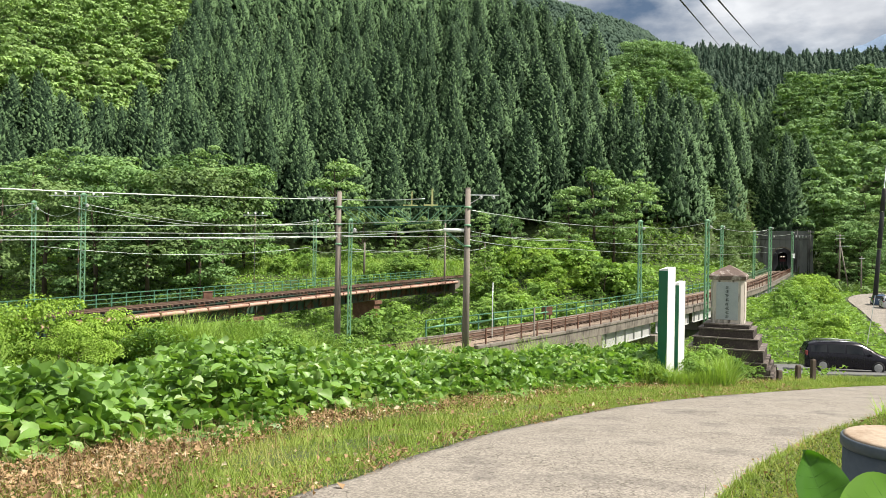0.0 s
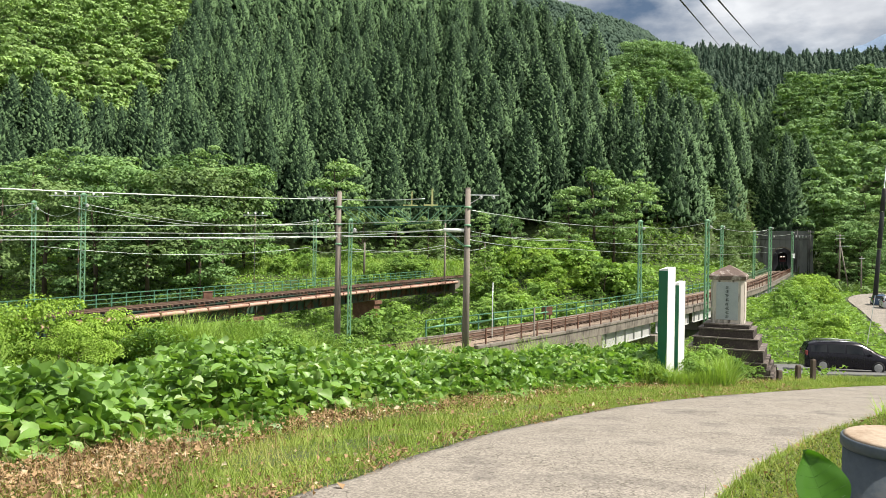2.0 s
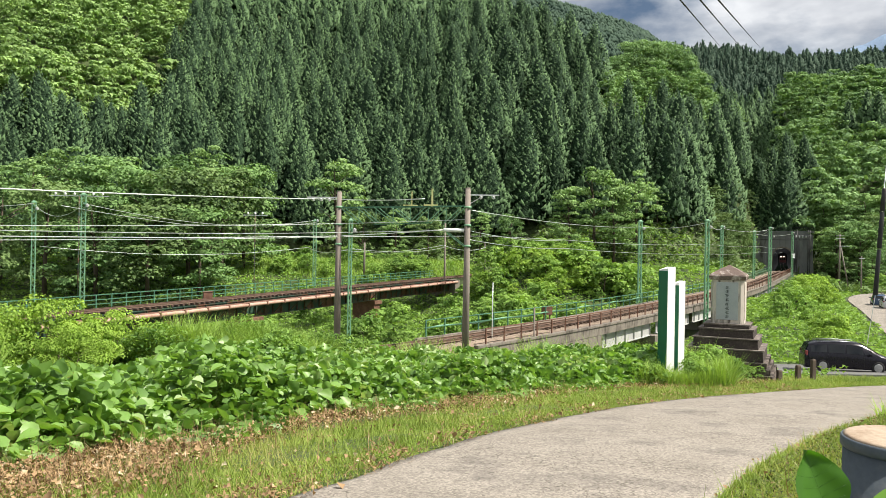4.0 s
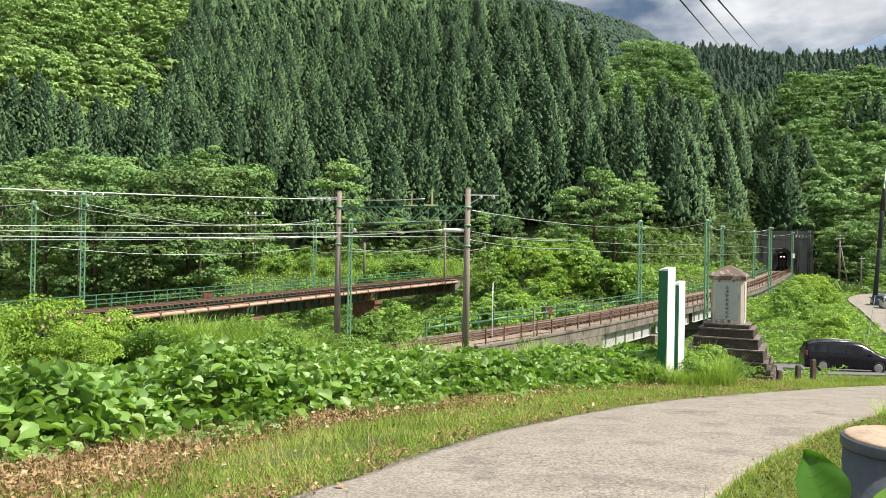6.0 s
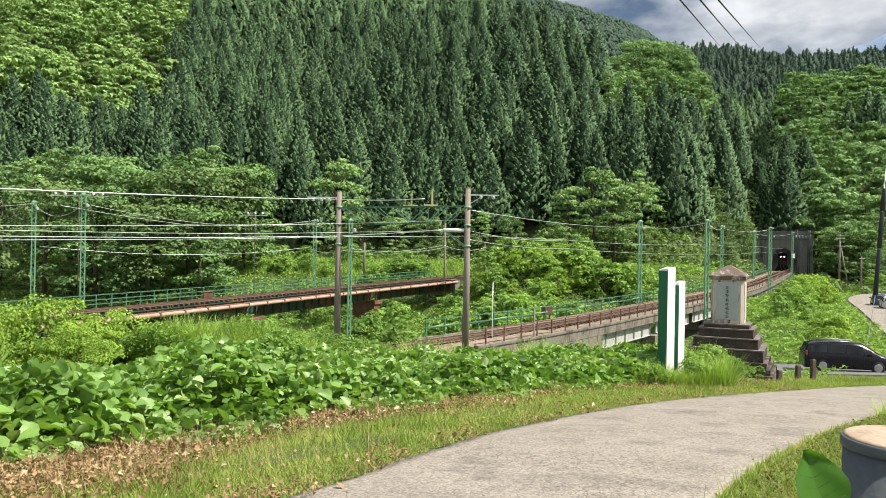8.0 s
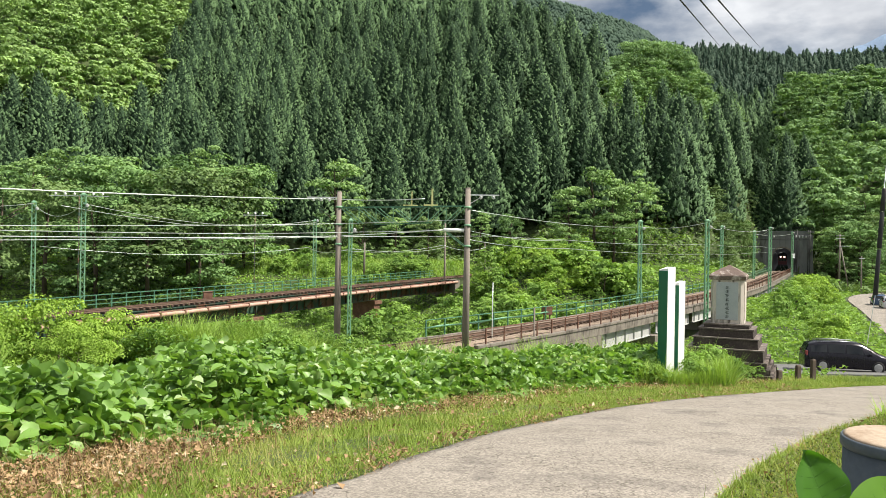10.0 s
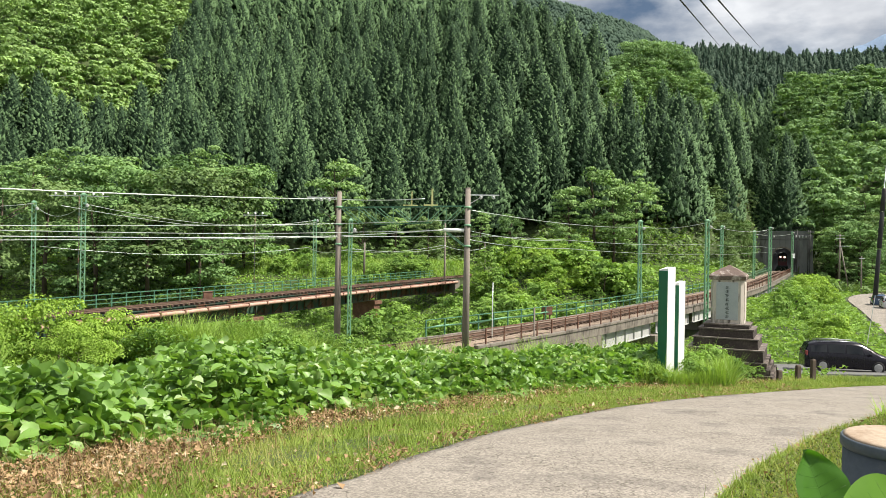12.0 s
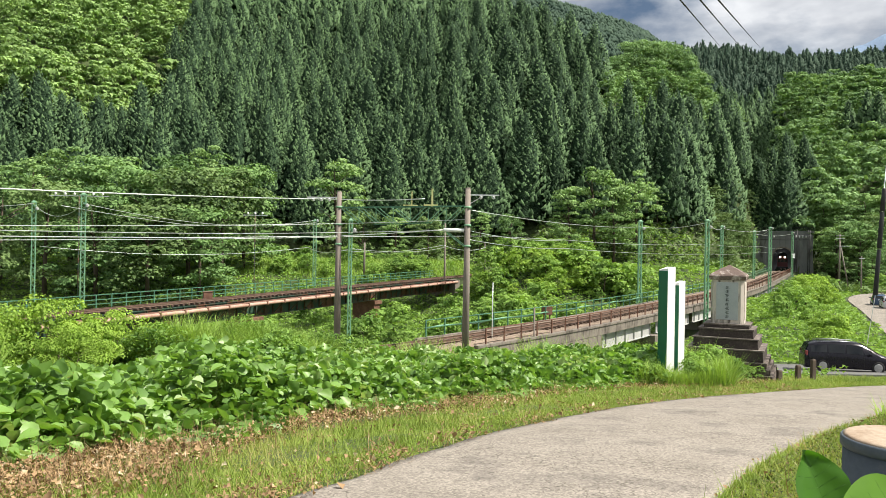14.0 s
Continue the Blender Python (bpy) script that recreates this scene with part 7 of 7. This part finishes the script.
# ---- the train in the tunnel ----
def train():
    """A maroon train that comes up the bore with its headlights lit."""
    t = thing("train", (192, 417, -2.74), "maroon train with two lit headlights coming out of the tunnel", "train", rz=-24.7)
    bm = bmesh.new()
    pro = [(-1.40, 0.55), (-1.42, 1.2), (-1.40, 2.9), (-1.15, 3.55), (-0.5, 3.85), (0.5, 3.85), (1.15, 3.55), (1.40, 2.9), (1.42, 1.2), (1.40, 0.55)]
    rows = [[bm.verts.new((x * s, y, 0.55 + (z - 0.55) * s)) for x, z in pro] for y, s in ((0.0, 0.965), (0.12, 1.0), (19.0, 1.0))]
    for a, b in zip(rows, rows[1:]):
        for i in range(len(pro)):
            bm.faces.new((a[i], a[(i + 1) % len(pro)], b[(i + 1) % len(pro)], b[i]))
    bm.faces.new(rows[0][::-1])
    bm.faces.new(rows[-1])
    part("body", bm, M["train_red"], t)
    for x in (-0.85, 0.0, 0.85):
        bm = bmesh.new()
        box_bm(bm, (0.72, 0.03, 0.85), (x, -0.012, 2.35))
        part("front_window", bm, M["glass"], t, "", 0.01)
    for x in (-0.62, 0.62):
        bm = bmesh.new()
        tube_bm(bm, [(x, 0.05, 3.42), (x, -0.08, 3.42)], [0.31, 0.33], 16)
        h = part("headlight", bm, M["galvanised"], t)
        bm = bmesh.new()
        tube_bm(bm, [(x, -0.08, 3.42), (x, -0.10, 3.42)], [0.30, 0.27], 16)
        part("lens", bm, M["glow"], h, "glowing warm white lens")
    bm = bmesh.new()
    box_bm(bm, (2.5, 0.3, 0.45), (0, 0.1, 0.42))
    part("coupler_skirt", bm, M["sleeve"], t, "", 0.04)
    for y in (2.6, 4.7, 14.2, 16.3):
        for x in (-0.533, 0.533):
            bm = bmesh.new()
            tube_bm(bm, [(x - 0.06, y, 0.43), (x + 0.06, y, 0.43)], 0.43, 18)
            part("wheel", bm, M["steel"], t)
    return t


TRAIN = train()


def motions():
    """The train comes up the bore; the leaves by the post sway."""
    rows = []
    for s in range(0, 15):
        y = 402.0 - 13.2 * s
        rows.append((float(s), pose(91.67 + (y - 199) * 0.4606, y, -2.45 - 0.0013 * (y - 199), 0, 0, -24.7)))
    walk(TRAIN, rows)
    a, b = Vector((0.818, 1.6, 1.112)), Vector((0.768, 1.3, 1.138))
    sway = ((0, 0, 0), (1, 2, -1), (2, -1, 1), (3, 1, 2), (4.2, 3, 0), (5.5, -2, 2), (6.5, 1, -1), (7.5, 0, 2), (8, -1, 1), (9.3, 2, 0), (10.5, 1, -1), (11, 0, 1), (12, -2, 2), (13, 1, 0), (14, 2, -2))
    walk(LEAF_A, [(t, pose(a.x, a.y, a.z, p, q, 0)) for t, p, q in sway])
    dip = ((0, 0, 0), (0.5, 4, 10), (1, 20, 34), (1.5, 22, 36), (2, 24, 38), (2.5, 10, 22), (3, 8, 18), (4.2, 12, 25), (5.5, 8, 18), (6, 12, 24), (6.5, 16, 26), (7, 28, 44), (7.5, 36, 58), (8, 18, 34),
           (9.3, 6, 12), (10.5, 2, 4), (11, 1, 2), (11.5, 0, 2), (12, 1, 3), (12.5, 20, 30), (13, 36, 58), (13.5, 2, 8), (14, 0, 3))
    walk(LEAF_B, [(t, pose(b.x + 0.0017 * q, b.y, b.z - 0.0009 * q, p * 0.3, q * 0.4, 0)) for t, p, q in dip])


motions()
